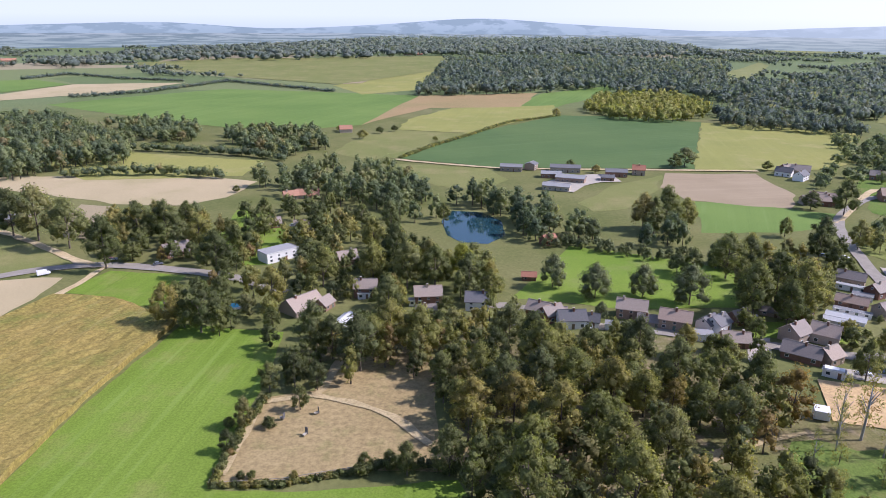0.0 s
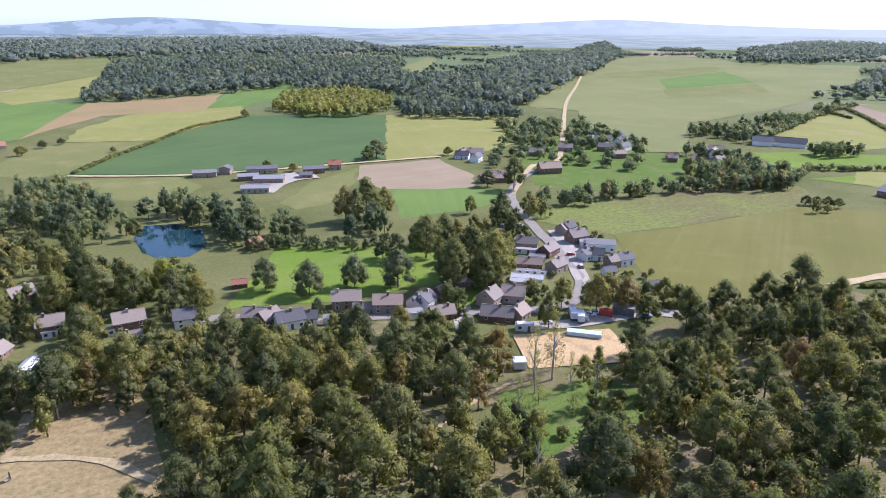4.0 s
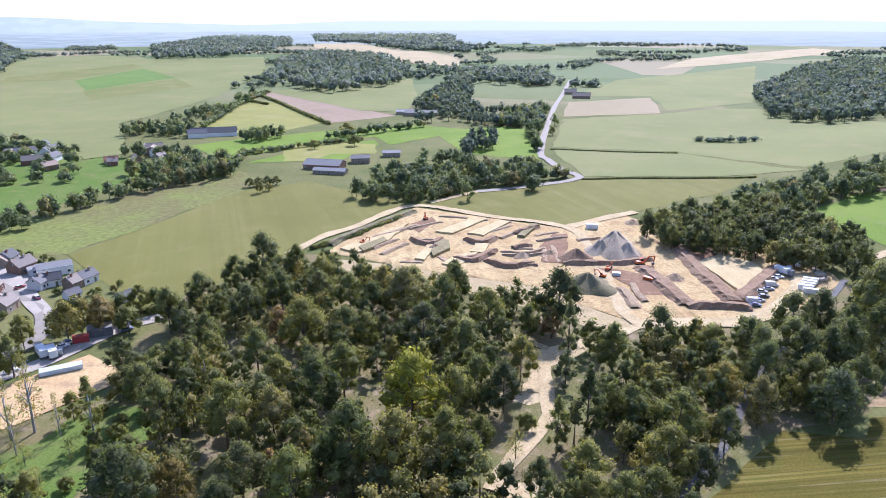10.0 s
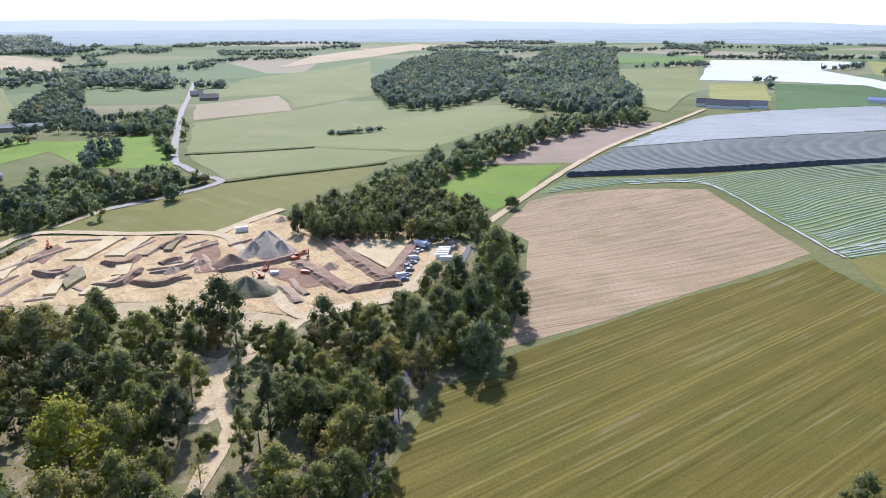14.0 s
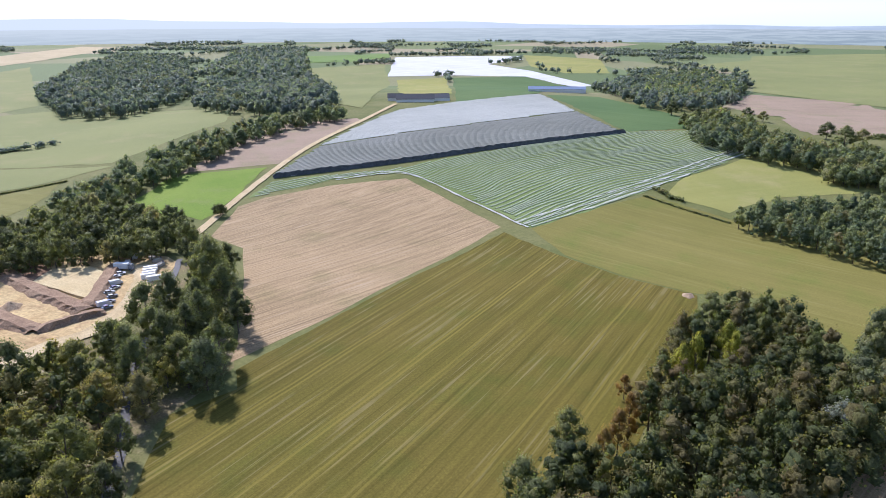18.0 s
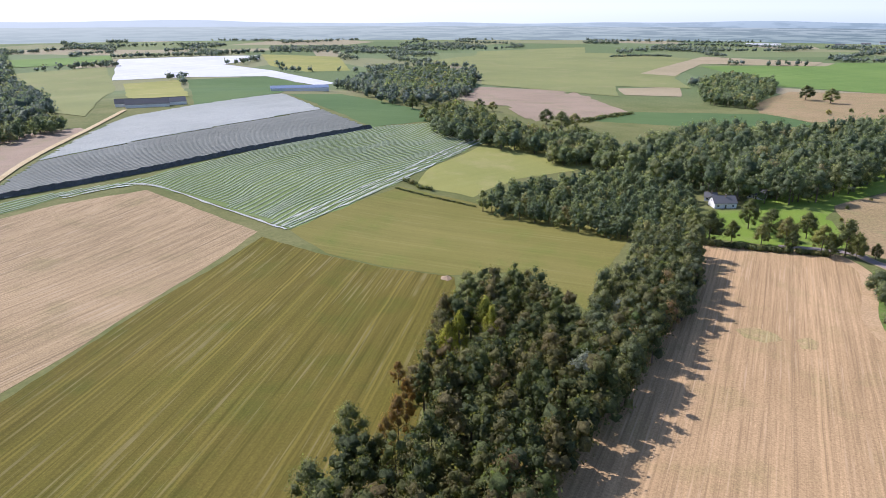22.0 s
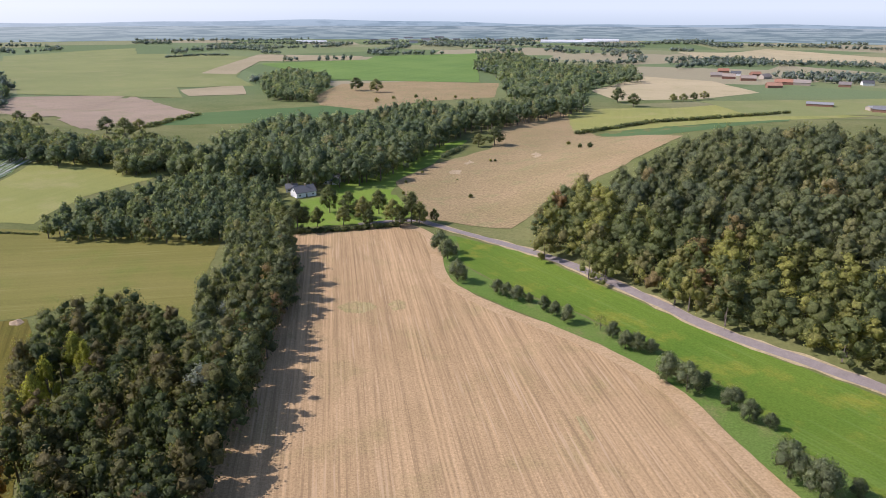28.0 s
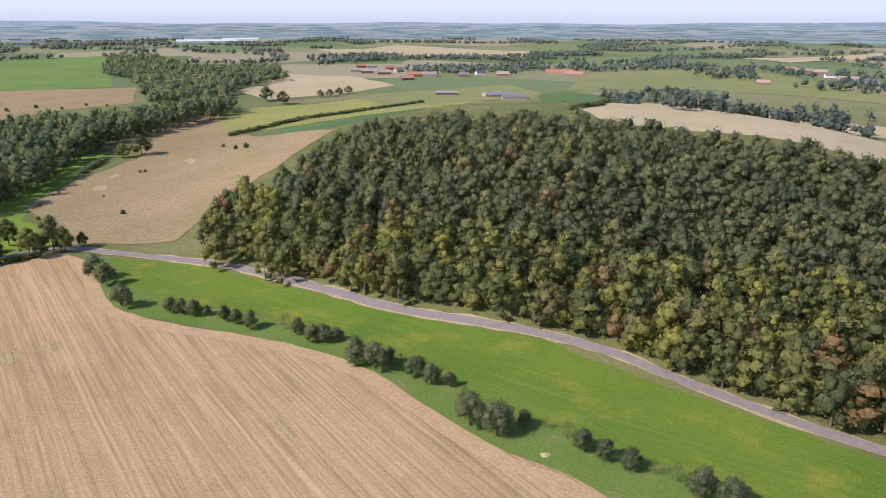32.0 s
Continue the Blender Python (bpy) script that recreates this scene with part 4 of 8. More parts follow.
field("pasture", M_OLIVE_FLAT, "olive-green pasture behind the quarry",
      [(347, 268), (397, 257), (370, 178), (365, 165), (314, 176), (275, 180), (255, 204)])
field("quarry", M_SAND, "excavated sandy building site with banks and trenches",
      [(270, 166), (301, 167), (360, 160), (354, 113), (349, 68), (387, 45), (380, 37), (353, 24), (342, -34), (324, -51), (312, -51), (290, -38), (260, -22), (251, 0), (240, 19), (249, 39), (263, 64), (264, 110), (266, 133)], shape=dig, step=2.4, category="excavation")
field("subsoil_patch", M_SOIL, "brown area of exposed subsoil",
      [(353, 22), (356, 11), (345, -6), (317, -2), (317, 6), (340, 16)], shape=dig, step=3.0, above=0.22, category="excavation")
field("subsoil_patch", M_SOIL, "brown churned subsoil",
      [(314, 75), (336, 74), (340, 67), (318, 62), (294, 59), (292, 69)], shape=dig, step=3.0, above=0.22, category="excavation")
field("sand_slab", M_SLAB, "flat pale levelled sand",
      [(275, 123), (300, 126), (300, 122), (275, 118)], rise=1.0, rough=0.12, step=3.0, category="excavation")
field("weedy_patch", M_OLIVE_G, "weedy olive patch on the site",
      [(287, 120), (305, 123), (305, 118), (294, 113), (280, 116)], rise=1.5, rough=0.12, step=3.0, category="excavation")
field("sand_slab", M_SLAB, "pale levelled strip of sand",
      [(318, 130), (350, 120), (350, 113), (318, 121)], rise=1.0, rough=0.12, step=3.0, category="excavation")
field("sand_slab", M_SLAB, "pale levelled strip of sand",
      [(321, 114), (349, 106), (349, 100), (320, 105)], rise=1.0, rough=0.12, step=3.0, category="excavation")
field("sand_slab", M_SLAB, "pale levelled strip of sand",
      [(273, 109), (287, 107), (294, 99), (273, 101)], rise=1.0, rough=0.12, step=3.0, category="excavation")
field("weedy_patch", M_OLIVE_G, "weedy olive patch on the site",
      [(325, 89), (348, 88), (348, 84), (325, 85)], rise=1.5, rough=0.12, step=3.0, category="excavation")
field("sand_slab", M_SLAB, "flat pale levelled sand",
      [(294, 103), (308, 105), (308, 98), (294, 96)], rise=1.0, rough=0.12, step=3.0, category="excavation")
field("sand_slab", M_SLAB, "flat pale levelled sand",
      [(276, 162), (312, 154), (327, 149), (294, 146), (274, 151)], rise=1.0, rough=0.12, step=3.0, category="excavation")
field("subsoil_patch", M_SOIL, "brown cut with exposed subsoil",
      [(327, 149), (344, 143), (336, 136), (314, 138)], shape=dig, step=3.0, above=0.22, category="excavation")
field("weedy_patch", M_OLIVE_G, "weedy olive patch on the site",
      [(280, 154), (298, 150), (294, 146), (275, 149)], rise=1.5, rough=0.12, step=3.0, category="excavation")
field("sand_slab", M_SLAB, "pale tongue of sand",
      [(317, 3), (330, -5), (326, -19), (313, -24), (286, -14)], rise=1.0, rough=0.12, step=3.0, category="excavation")
field("subsoil_patch", M_SOIL, "brown subsoil strip",
      [(294, 45), (296, 36), (293, 23), (272, 14), (269, 21)], shape=dig, step=3.0, above=0.22, category="excavation")
field("green_field", M_LAWN, "short green field",
      [(420, -43), (474, -85), (454, -141), (399, -101), (373, -78), (385, -73)])
field("park_floor", M_FLOOR, "grass and bare sandy ground beneath park trees",
      [(-52, 204), (-44, 221), (-16, 221), (3, 236), (43, 227), (82, 223), (105, 177), (130, 158), (154, 175), (203, 191), (261, 189), (267, 162), (261, 120), (260, 63), (238, 46), (238, 17), (254, -22), (308, -50), (325, -74), (285, -68), (202, -47), (181, -20), (153, -8), (121, 0), (84, 8), (84, 62), (61, 60), (-4, 110), (9, 101), (7, 148), (1, 183), (-2, 205)], category="park ground")
field("reddish_field", M_PINKPALE, "bare reddish-brown field",
      [(478, -89), (600, -197), (593, -271), (578, -269), (458, -150)])
field("sand_lot", M_SAND, "dusty parking lot",
      [(260, -22), (308, -33), (330, -33), (324, -51), (312, -53), (281, -37)], category="parking lot")
field("ploughed_field", M_HARROW, "pinkish-brown harrowed field with drill lines",
      [(206, -47), (240, -61), (318, -84), (343, -75), (385, -101), (392, -119), (390, -161), (377, -204), (278, -205), (259, -164), (241, -125), (220, -82)])
field("green_field", M_STRIPED, "green grass field with straw-coloured drill lines",
      [(271, -202), (229, -205), (197, -209), (166, -219), (140, -188), (122, -152), (107, -125), (87, -92), (65, -64), (111, 12), (151, -9), (184, -24), (188, -44), (200, -47), (217, -81), (238, -123)])
field("green_field", M_STRIPED_FAR, "even green grass field",
      [(268, -217), (275, -261), (277, -311), (241, -317), (194, -323), (132, -321), (116, -251), (104, -220), (125, -234), (151, -238), (169, -219), (198, -210), (231, -207)])
field("dark_crop", M_CROP_DARK, "dark green crop",
      [(667, -550), (625, -600), (461, -546), (402, -502), (413, -430)])
field("white_film", M_FILM, "white film sheets over a far crop",
      [(1119, -573), (1604, -844), (1421, -1091), (1314, -1018), (1243, -870), (1069, -849), (819, -772), (807, -727), (987, -772), (1072, -675)], category="covered crop")
field("dark_crop", M_CROP_DARK, "dark green crop",
      [(1036, -655), (979, -766), (844, -727), (683, -554), (644, -411)])
field("orchard", M_YELLOW, "small orchard strip",
      [(1056, -557), (1042, -645), (728, -459), (738, -393)])
field("green_field", M_PALEGREEN, "far green orchard rows",
      [(1389, -525), (1387, -702), (997, -514), (654, -305), (699, -300)])
field("far_field", M_CROP, "far green strip",
      [(1847, -700), (1836, -949), (1480, -764), (1551, -594)])
field("far_field", M_YELLOW, "yellow-green far field",
      [(1459, -1129), (1273, -1213), (966, -951), (1003, -875), (1151, -913)])
field("far_field", M_PALEGREEN, "wide pale green far field",
      [(1324, -1856), (1090, -2123), (483, -963), (602, -943), (717, -1000)])
field("far_field", M_TAN, "tan far field",
      [(522, -683), (611, -868), (494, -896), (452, -705)])
field("far_field", M_PINKPALE, "pinkish far field",
      [(452, -695), (488, -884), (434, -870), (363, -733), (353, -595)])
field("meadow", M_YELLOW, "rough yellow-green meadow",
      [(288, -348), (316, -468), (270, -469), (232, -482), (218, -455), (239, -380), (234, -327), (273, -321)])
field("stubble_field", M_STUBBLE, "pale harvested stubble field with tractor lines",
      [(104, -330), (69, -342), (44, -351), (32, -331), (32, -336), (24, -293), (16, -265), (-1, -246), (-22, -229), (-38, -212), (-52, -194), (-60, -177), (-65, -159), (-70, -144), (-75, -132), (-84, -119), (-88, -107), (-93, -87), (-69, -102), (74, -76), (73, -119), (77, -150), (83, -187), (92, -256)])
field("weed_patch", M_WEEDS, "thin green weeds in the stubble",
      [(58, -239), (53, -245), (46, -244), (42, -240), (47, -234), (53, -234)])
field("weed_patch", M_WEEDS, "thin green weeds in the stubble",
      [(39, -243), (36, -248), (32, -245), (32, -239), (36, -237)])
field("weed_patch", M_WEEDS, "thin green weeds in the stubble",
      [(-24, -170), (-26, -170), (-28, -160), (-27, -158), (-25, -163)])
field("hay_meadow", M_STRIP, "vivid green hay meadow along the road",
      [(18, -330), (-16, -306), (-45, -263), (-77, -220), (-115, -182), (-136, -139), (-159, -92), (-170, -73), (-141, -57), (-112, -75), (-117, -97), (-113, -105), (-100, -125), (-88, -146), (-79, -159), (-74, -181), (-60, -208), (-47, -224), (-30, -243), (-8, -262), (13, -290)])
field("green_margin", M_VERGE, "rough green field margin",
      [(29, -331), (18, -330), (13, -288), (-8, -261), (-30, -242), (-46, -223), (-60, -207), (-74, -181), (-79, -158), (-88, -146), (-99, -125), (-113, -105), (-116, -96), (-111, -75), (-93, -86), (-88, -107), (-84, -119), (-75, -132), (-65, -159), (-60, -177), (-52, -194), (-22, -229), (16, -265), (24, -293)])
field("dry_slope", M_DRY, "dry brown grazed slope with bare patches",
      [(64, -444), (43, -503), (4, -564), (-14, -766), (-85, -817), (-85, -659), (-130, -497), (-79, -425), (-35, -385), (-9, -341), (12, -349), (36, -359), (50, -397)])
field("green_dell", M_LAWN, "green hollow beside the slope",
      [(108, -423), (73, -478), (59, -568), (24, -607), (44, -507), (64, -444), (61, -403), (86, -390)])
field("yellow_field", M_YELLOW, "yellow-green strip field",
      [(-71, -760), (-247, -873), (-390, -937), (-341, -812), (-214, -748), (-84, -653)])
field("far_field", M_CROP_DARK, "dark green strip field",
      [(-93, -648), (-225, -750), (-317, -796), (-218, -545), (-149, -519), (-114, -524)])
field("pale_field", M_STRAW, "pale harvested field",
      [(-135, -1038), (-258, -1288), (-351, -1206), (-366, -1031), (-267, -949), (-154, -916)])
field("dry_slope", M_DRY, "dry scrubby slope",
      [(242, -928), (241, -1104), (140, -1153), (-3, -1136), (3, -941), (80, -894), (148, -796), (211, -838)])
field("green_field", M_CROP, "green upland field",
      [(493, -1472), (301, -1619), (53, -1797), (27, -1148), (140, -1153), (276, -1174)])
field("green_field", M_CROP, "bright green far strip",
      [(297, -1747), (56, -1875), (41, -1620), (295, -1584)])
field("green_field", M_PALEGREEN, "wide green upland field",
      [(1039, -1244), (1226, -1842), (856, -1811), (575, -1676), (441, -1192), (366, -1061), (469, -1021), (404, -894), (641, -912), (823, -1163)])
field("tan_field", M_TAN, "tan field",
      [(529, -1253), (592, -1772), (323, -1739), (313, -1616), (513, -1533), (460, -1243)])
field("tan_field", M_PINKPALE, "pinkish bare field",
      [(593, -785), (619, -879), (489, -918), (447, -698), (465, -656)])
field("tan_field", M_PINKPALE, "pinkish bare field",
      [(427, -659), (479, -906), (328, -754), (334, -656), (369, -601)])
field("tan_field", M_TAN, "tan patch",
      [(451, -991), (389, -1074), (338, -944), (405, -915)])
field("green_field", M_CROP_DARK, "green field",
      [(325, -661), (325, -755), (257, -800), (185, -843), (137, -773), (181, -718), (255, -682)])
field("garden_lawn", M_LAWN, "garden lawn beside the house",
      [(102, -338), (114, -393), (91, -411), (59, -410), (43, -368), (50, -352)])
field("straw_field", M_STRAW, "broad pale harvested field",
      [(-322, -477), (-556, -726), (-614, -643), (-668, -459), (-657, -382), (-419, -238), (-377, -264), (-374, -299), (-355, -330), (-323, -355), (-298, -400)])
field("dark_crop", M_CROP_DARK, "dark crop strip",
      [(-497, -832), (-555, -854), (-577, -743), (-322, -486)])
field("green_field", M_PALEGREEN, "pale green field",
      [(-255, -920), (-386, -942), (-528, -971), (-514, -847), (-452, -770), (-405, -802), (-278, -783)])
field("yellow_field", M_YELLOW, "yellowish field",
      [(-79, -822), (-158, -844), (-300, -846), (-400, -791), (-220, -729), (-80, -653), (-72, -667)])
field("green_field", M_PALEGREEN, "green far pasture",
      [(-764, -1086), (-1076, -1066), (-922, -642), (-837, -581), (-802, -690), (-721, -815), (-563, -866)])
field("straw_field", M_STRAW, "far straw fields",
      [(-494, -2059), (-841, -2361), (-1151, -1974), (-861, -1503), (-683, -1669), (-466, -1714)])
field("straw_field", M_STRAW, "pale straw far field",
      [(-1348, -1338), (-1959, -1390), (-1799, -1273), (-1282, -1115)])
field("bare_patch", M_BARE, "pale bare earth on the dry slope",
      [(-27, -544), (-33, -554), (-35, -529), (-30, -518), (-27, -529)], step=4.0, above=0.05)
field("bare_patch", M_BARE, "pale bare earth on the dry slope",
      [(32, -476), (29, -484), (23, -482), (23, -469), (30, -470)], step=4.0, above=0.05)
field("bare_patch", M_BARE, "pale bare earth on the dry slope",
      [(23, -507), (19, -518), (15, -510), (20, -501)], step=4.0, above=0.05)
field("bare_patch", M_BARE, "pale bare earth on the dry slope",
      [(-6, -480), (-13, -485), (-17, -472), (-12, -467), (-7, -472)], step=4.0, above=0.05)
field("bare_patch", M_BARE, "pale bare earth on the dry slope",
      [(27, -492), (22, -499), (22, -489)], step=4.0, above=0.05)
field("paved_yard", M_CONCRETE, "pale paved yard between the houses",
      [(155, 258), (167, 257), (155, 236), (144, 237)], category="yard", step=6.0)
field("paved_yard", M_CONCRETE, "pale paved forecourt beside the street",
      [(188, 290), (198, 285), (197, 264), (178, 242), (174, 252), (181, 273)], category="yard", step=6.0)
field("paved_yard", M_CONCRETE, "pale paved drive between houses",
      [(105, 220), (115, 225), (106, 204), (99, 204)], category="yard", step=6.0)
field("garden_lawn", M_LAWN, "small green garden lawn",
      [(114, 238), (126, 237), (119, 224), (108, 224)], step=6.0)
field("garden_lawn", M_LAWN, "small green garden lawn",
      [(141, 230), (150, 231), (143, 220), (136, 219)], step=6.0)

field("sandy_clearing", M_TRACK, "dusty bare clearing where the park paths meet",
      [(201, 50), (206, 50), (214, 42), (223, 35), (222, 31), (208, 35), (197, 42)], category="clearing")
field("sandy_clearing", M_TRACK, "bare sandy ground beside the park path",
      [(178, 50), (185, 46), (197, 48), (198, 43), (185, 41), (177, 38), (172, 42), (173, 48)], category="clearing")
field("sandy_clearing", M_TRACK, "bare sandy ground under the trees",
      [(135, 38), (139, 33), (139, 27), (133, 24), (128, 24), (128, 38)], category="clearing")
field("forest_ride", M_PALEGREEN, "pale grassy ride through the far wood", RIDE, category="clearing")
field("glade", M_VERGE, "sunlit grassy glade between park trees",
      [(84, 150), (92, 160), (99, 161), (107, 156), (118, 158), (127, 154), (131, 145), (127, 137), (123, 130), (114, 132), (108, 127), (97, 130), (88, 127), (81, 136)], category="glade", step=5.0)

field("hamlet_gardens", M_VERGE, "green gardens and lawns round the hamlet",
      [(249, 394), (280, 470), (358, 556), (456, 616), (458, 533), (416, 438), (397, 379), (312, 358), (266, 364)], category="garden")

field("sandy_margin", M_PATH, "trampled sandy ground between the park and the site",
      [(266, 133), (264, 110), (263, 64), (249, 39), (240, 19), (228, 24), (235, 48), (244, 70), (249, 105), (252, 150), (262, 165)], category="clearing")
field("heather_patch", M_HEATH, "dark brown scrubby patch on the dry slope",
      [(221, -928), (220, -989), (209, -1020), (193, -973), (195, -914), (203, -889)], category="scrub")
field("heather_patch", M_HEATH, "dark brown scrubby patch on the dry slope",
      [(196, -838), (186, -873), (169, -889), (135, -865), (144, -826), (165, -809)], category="scrub")

# ---------------------------------------------------------------- roads and tracks
lane("road_verge", M_PATH, 6.2, "dusty pale verge of the road",
     [(39, -356), (35, -352), (18, -338), (-5, -319), (-27, -296), (-46, -270), (-63, -245), (-78, -224), (-101, -201), (-117, -185), (-133, -163), (-140, -145), (-150, -121), (-156, -108), (-163, -95), (-173, -76)], lift=0.2, wobble=0.9, category="verge")
lane("road", M_ROAD_PALE, 6.9, "pale asphalt country road",
     [(-228, 251), (-188, 280), (-174, 289), (-150, 295), (-112, 288), (-84, 278), (-64, 263)])
lane("track", M_TRACK, 4.3, "worn dirt track",
     [(-228, 346), (-199, 326), (-164, 299), (-150, 295)], wobble=0.7)
lane("track", M_TRACK, 3.1, "dirt track beside the maize",
     [(-149, 294), (-153, 259), (-160, 232), (-169, 202)], wobble=0.7)
lane("road", M_ROAD_PALE, 5.8, "pale village street",
     [(122, 215), (139, 209), (156, 213), (174, 236), (185, 274), (194, 306), (209, 353), (225, 384), (258, 421), (274, 432)])
lane("road", M_ROAD_PALE, 5.8, "pale village street",
     [(12, 251), (27, 251), (42, 240), (58, 232), (78, 228), (98, 221), (122, 215)])
lane("farm_yard", M_CONCRETE, 25.3, "pale concrete farm yard",
     [(75, 458), (100, 480), (121, 484)])
lane("farm_yard", M_CONCRETE, 10.3, "pale concrete drive",
     [(100, 480), (79, 442)])
lane("lane", M_TRACK, 4.6, "pale gravel lane",
     [(-38, 548), (-11, 535), (40, 517), (73, 514), (186, 512), (232, 511)])
lane("lane", M_ROAD_PALE, 5.8, "pale country lane",
     [(409, 139), (436, 111), (471, 87), (494, 103), (525, 121), (573, 139), (834, 189), (999, 215), (1252, 257)])
lane("lane", M_TRACK, 4.6, "gravel lane beside pasture",
     [(373, 156), (409, 139)])
lane("haul_road", M_TRACK, 5.6, "pale compacted haul road",
     [(261, 181), (292, 180), (314, 173), (362, 162), (357, 114), (351, 70), (318, 51), (279, 37), (248, 26), (240, 19)], lift=0.42, wobble=0.7)
lane("haul_road", M_TRACK, 6.2, "pale compacted haul road",
     [(351, 70), (373, 56), (395, 40)], lift=0.42, wobble=0.7)
lane("haul_road", M_TRACK, 7.4, "pale compacted site road",
     [(240, 19), (249, 0), (256, -15), (279, -30), (317, -40)], lift=0.42, wobble=0.7)
lane("park_path", M_TRACK, 4.2, "pale sandy path through the trees",
     [(240, 19), (226, 26), (218, 33), (208, 45), (197, 44), (181, 39), (169, 36), (157, 37), (143, 40), (132, 41)], wobble=0.7)
lane("park_path", M_PATH, 2.5, "sandy path through the trees",
     [(208, 45), (214, 59), (216, 77), (217, 102), (219, 128)], wobble=0.7)
lane("park_path", M_PATH, 2.5, "dusty path branch",
     [(181, 41), (178, 49), (172, 52)], wobble=0.7)
lane("footpath", M_ROAD, 2.5, "dark narrow path under the trees",
     [(317, -55), (260, -36), (210, -18), (175, -11), (146, -2), (122, 3)])
lane("lane", M_TRACK, 4.6, "pale gravel farm lane",
     [(352, -70), (405, -110), (486, -180), (573, -266), (665, -349)])
lane("road", M_ROAD_RED, 4.5, "faded reddish asphalt road",
     [(70, -346), (53, -353), (39, -356), (35, -352), (18, -338), (-5, -319), (-27, -296), (-46, -270), (-63, -245), (-78, -224), (-101, -201), (-117, -185), (-133, -163), (-140, -145), (-150, -121), (-156, -108), (-163, -95), (-173, -76)])
lane("park_path", M_PATH, 2.0, "bare sandy path",
     [(50, 139), (62, 150), (79, 158), (98, 164)], wobble=0.7)
lane("park_path", M_PATH, 2.5, "bare sandy path",
     [(49, 143), (63, 148), (82, 160)], wobble=0.7)
lane("paddock_path", M_PATH, 2.7, "worn pale path",
     [(-54, 144), (-53, 157), (-51, 178), (-37, 183), (-33, 204)], wobble=0.7)
lane("paddock_path", M_PATH, 2.7, "worn pale path",
     [(-37, 182), (-26, 178), (-14, 171), (-3, 157)], wobble=0.7)
lane("lane", M_TRACK, 4.6, "pale lane in the valley",
     [(216, 371), (250, 413), (283, 451), (316, 467), (536, 783), (690, 982), (819, 1151)])
lane("yard", M_CONCRETE, 6.9, "pale yard drive",
     [(200, 297), (189, 267), (174, 237), (168, 224)])
lane("sand_yard", M_SANDY, 25.3, "sandy yard with pale ground",
     [(112, 182), (128, 177), (147, 172)])
lane("sand_yard", M_CONCRETE, 6.9, "pale parking street",
     [(124, 199), (143, 193), (169, 191), (183, 184)])
lane("headland", M_HEADLAND, 5.5, "pale worn headland of the stubble field",
     [(43, -345), (32, -331), (26, -302), (19, -269), (-1, -243), (-22, -225), (-38, -209), (-51, -190), (-58, -173), (-63, -155), (-68, -140), (-73, -128), (-81, -115), (-84, -106)], lift=0.2, category="headland", wobble=0.5)

# ---------------------------------------------------------------- houses
HOUSE_STYLE = {
    "brick": (M_BRICK, M_ROOF, 37, "house", "brick house with a grey-brown tiled gable roof"),
    "white": (M_WHITE, M_ROOF_DARK, 36, "house", "white rendered house with a dark grey roof"),
    "orange": (M_BRICK, M_ROOF_ORANGE, 36, "house", "brick house with an orange-red tiled roof"),
    "bungalow": (M_BRICK, M_ROOF, 33, "house", "low bungalow under a large grey-brown tiled roof"),
    "flat": (M_WHITE, M_ROOF_SHEET, 0, "house", "flat-roofed pale building beside the houses"),
    "glass": (M_WHITE, M_FILM, 24, "greenhouse", "pale film-covered greenhouse in a garden"),
    "barn": (M_BRICK, M_ROOF_SHEET, 20, "barn", "long farm building with a grey sheet roof"),
    "bluebarn": (M_WHITE, M_ROOF_BLUE, 16, "barn", "large farm shed with a blue-grey sheet roof"),
}
RH = random.Random(9)


def window(parent, x, y, z, w, h, turn):
    e = part("window", box_mesh("window", M_FRAME, -w / 2, -0.06, 0, w / 2, 0.05, h), parent, "white-framed window", (x, y, z), turn)
    part("pane", box_mesh("pane", M_GLASS, -w / 2 + 0.09, -0.075, 0.09, w / 2 - 0.09, -0.062, h - 0.09), e)
    return e


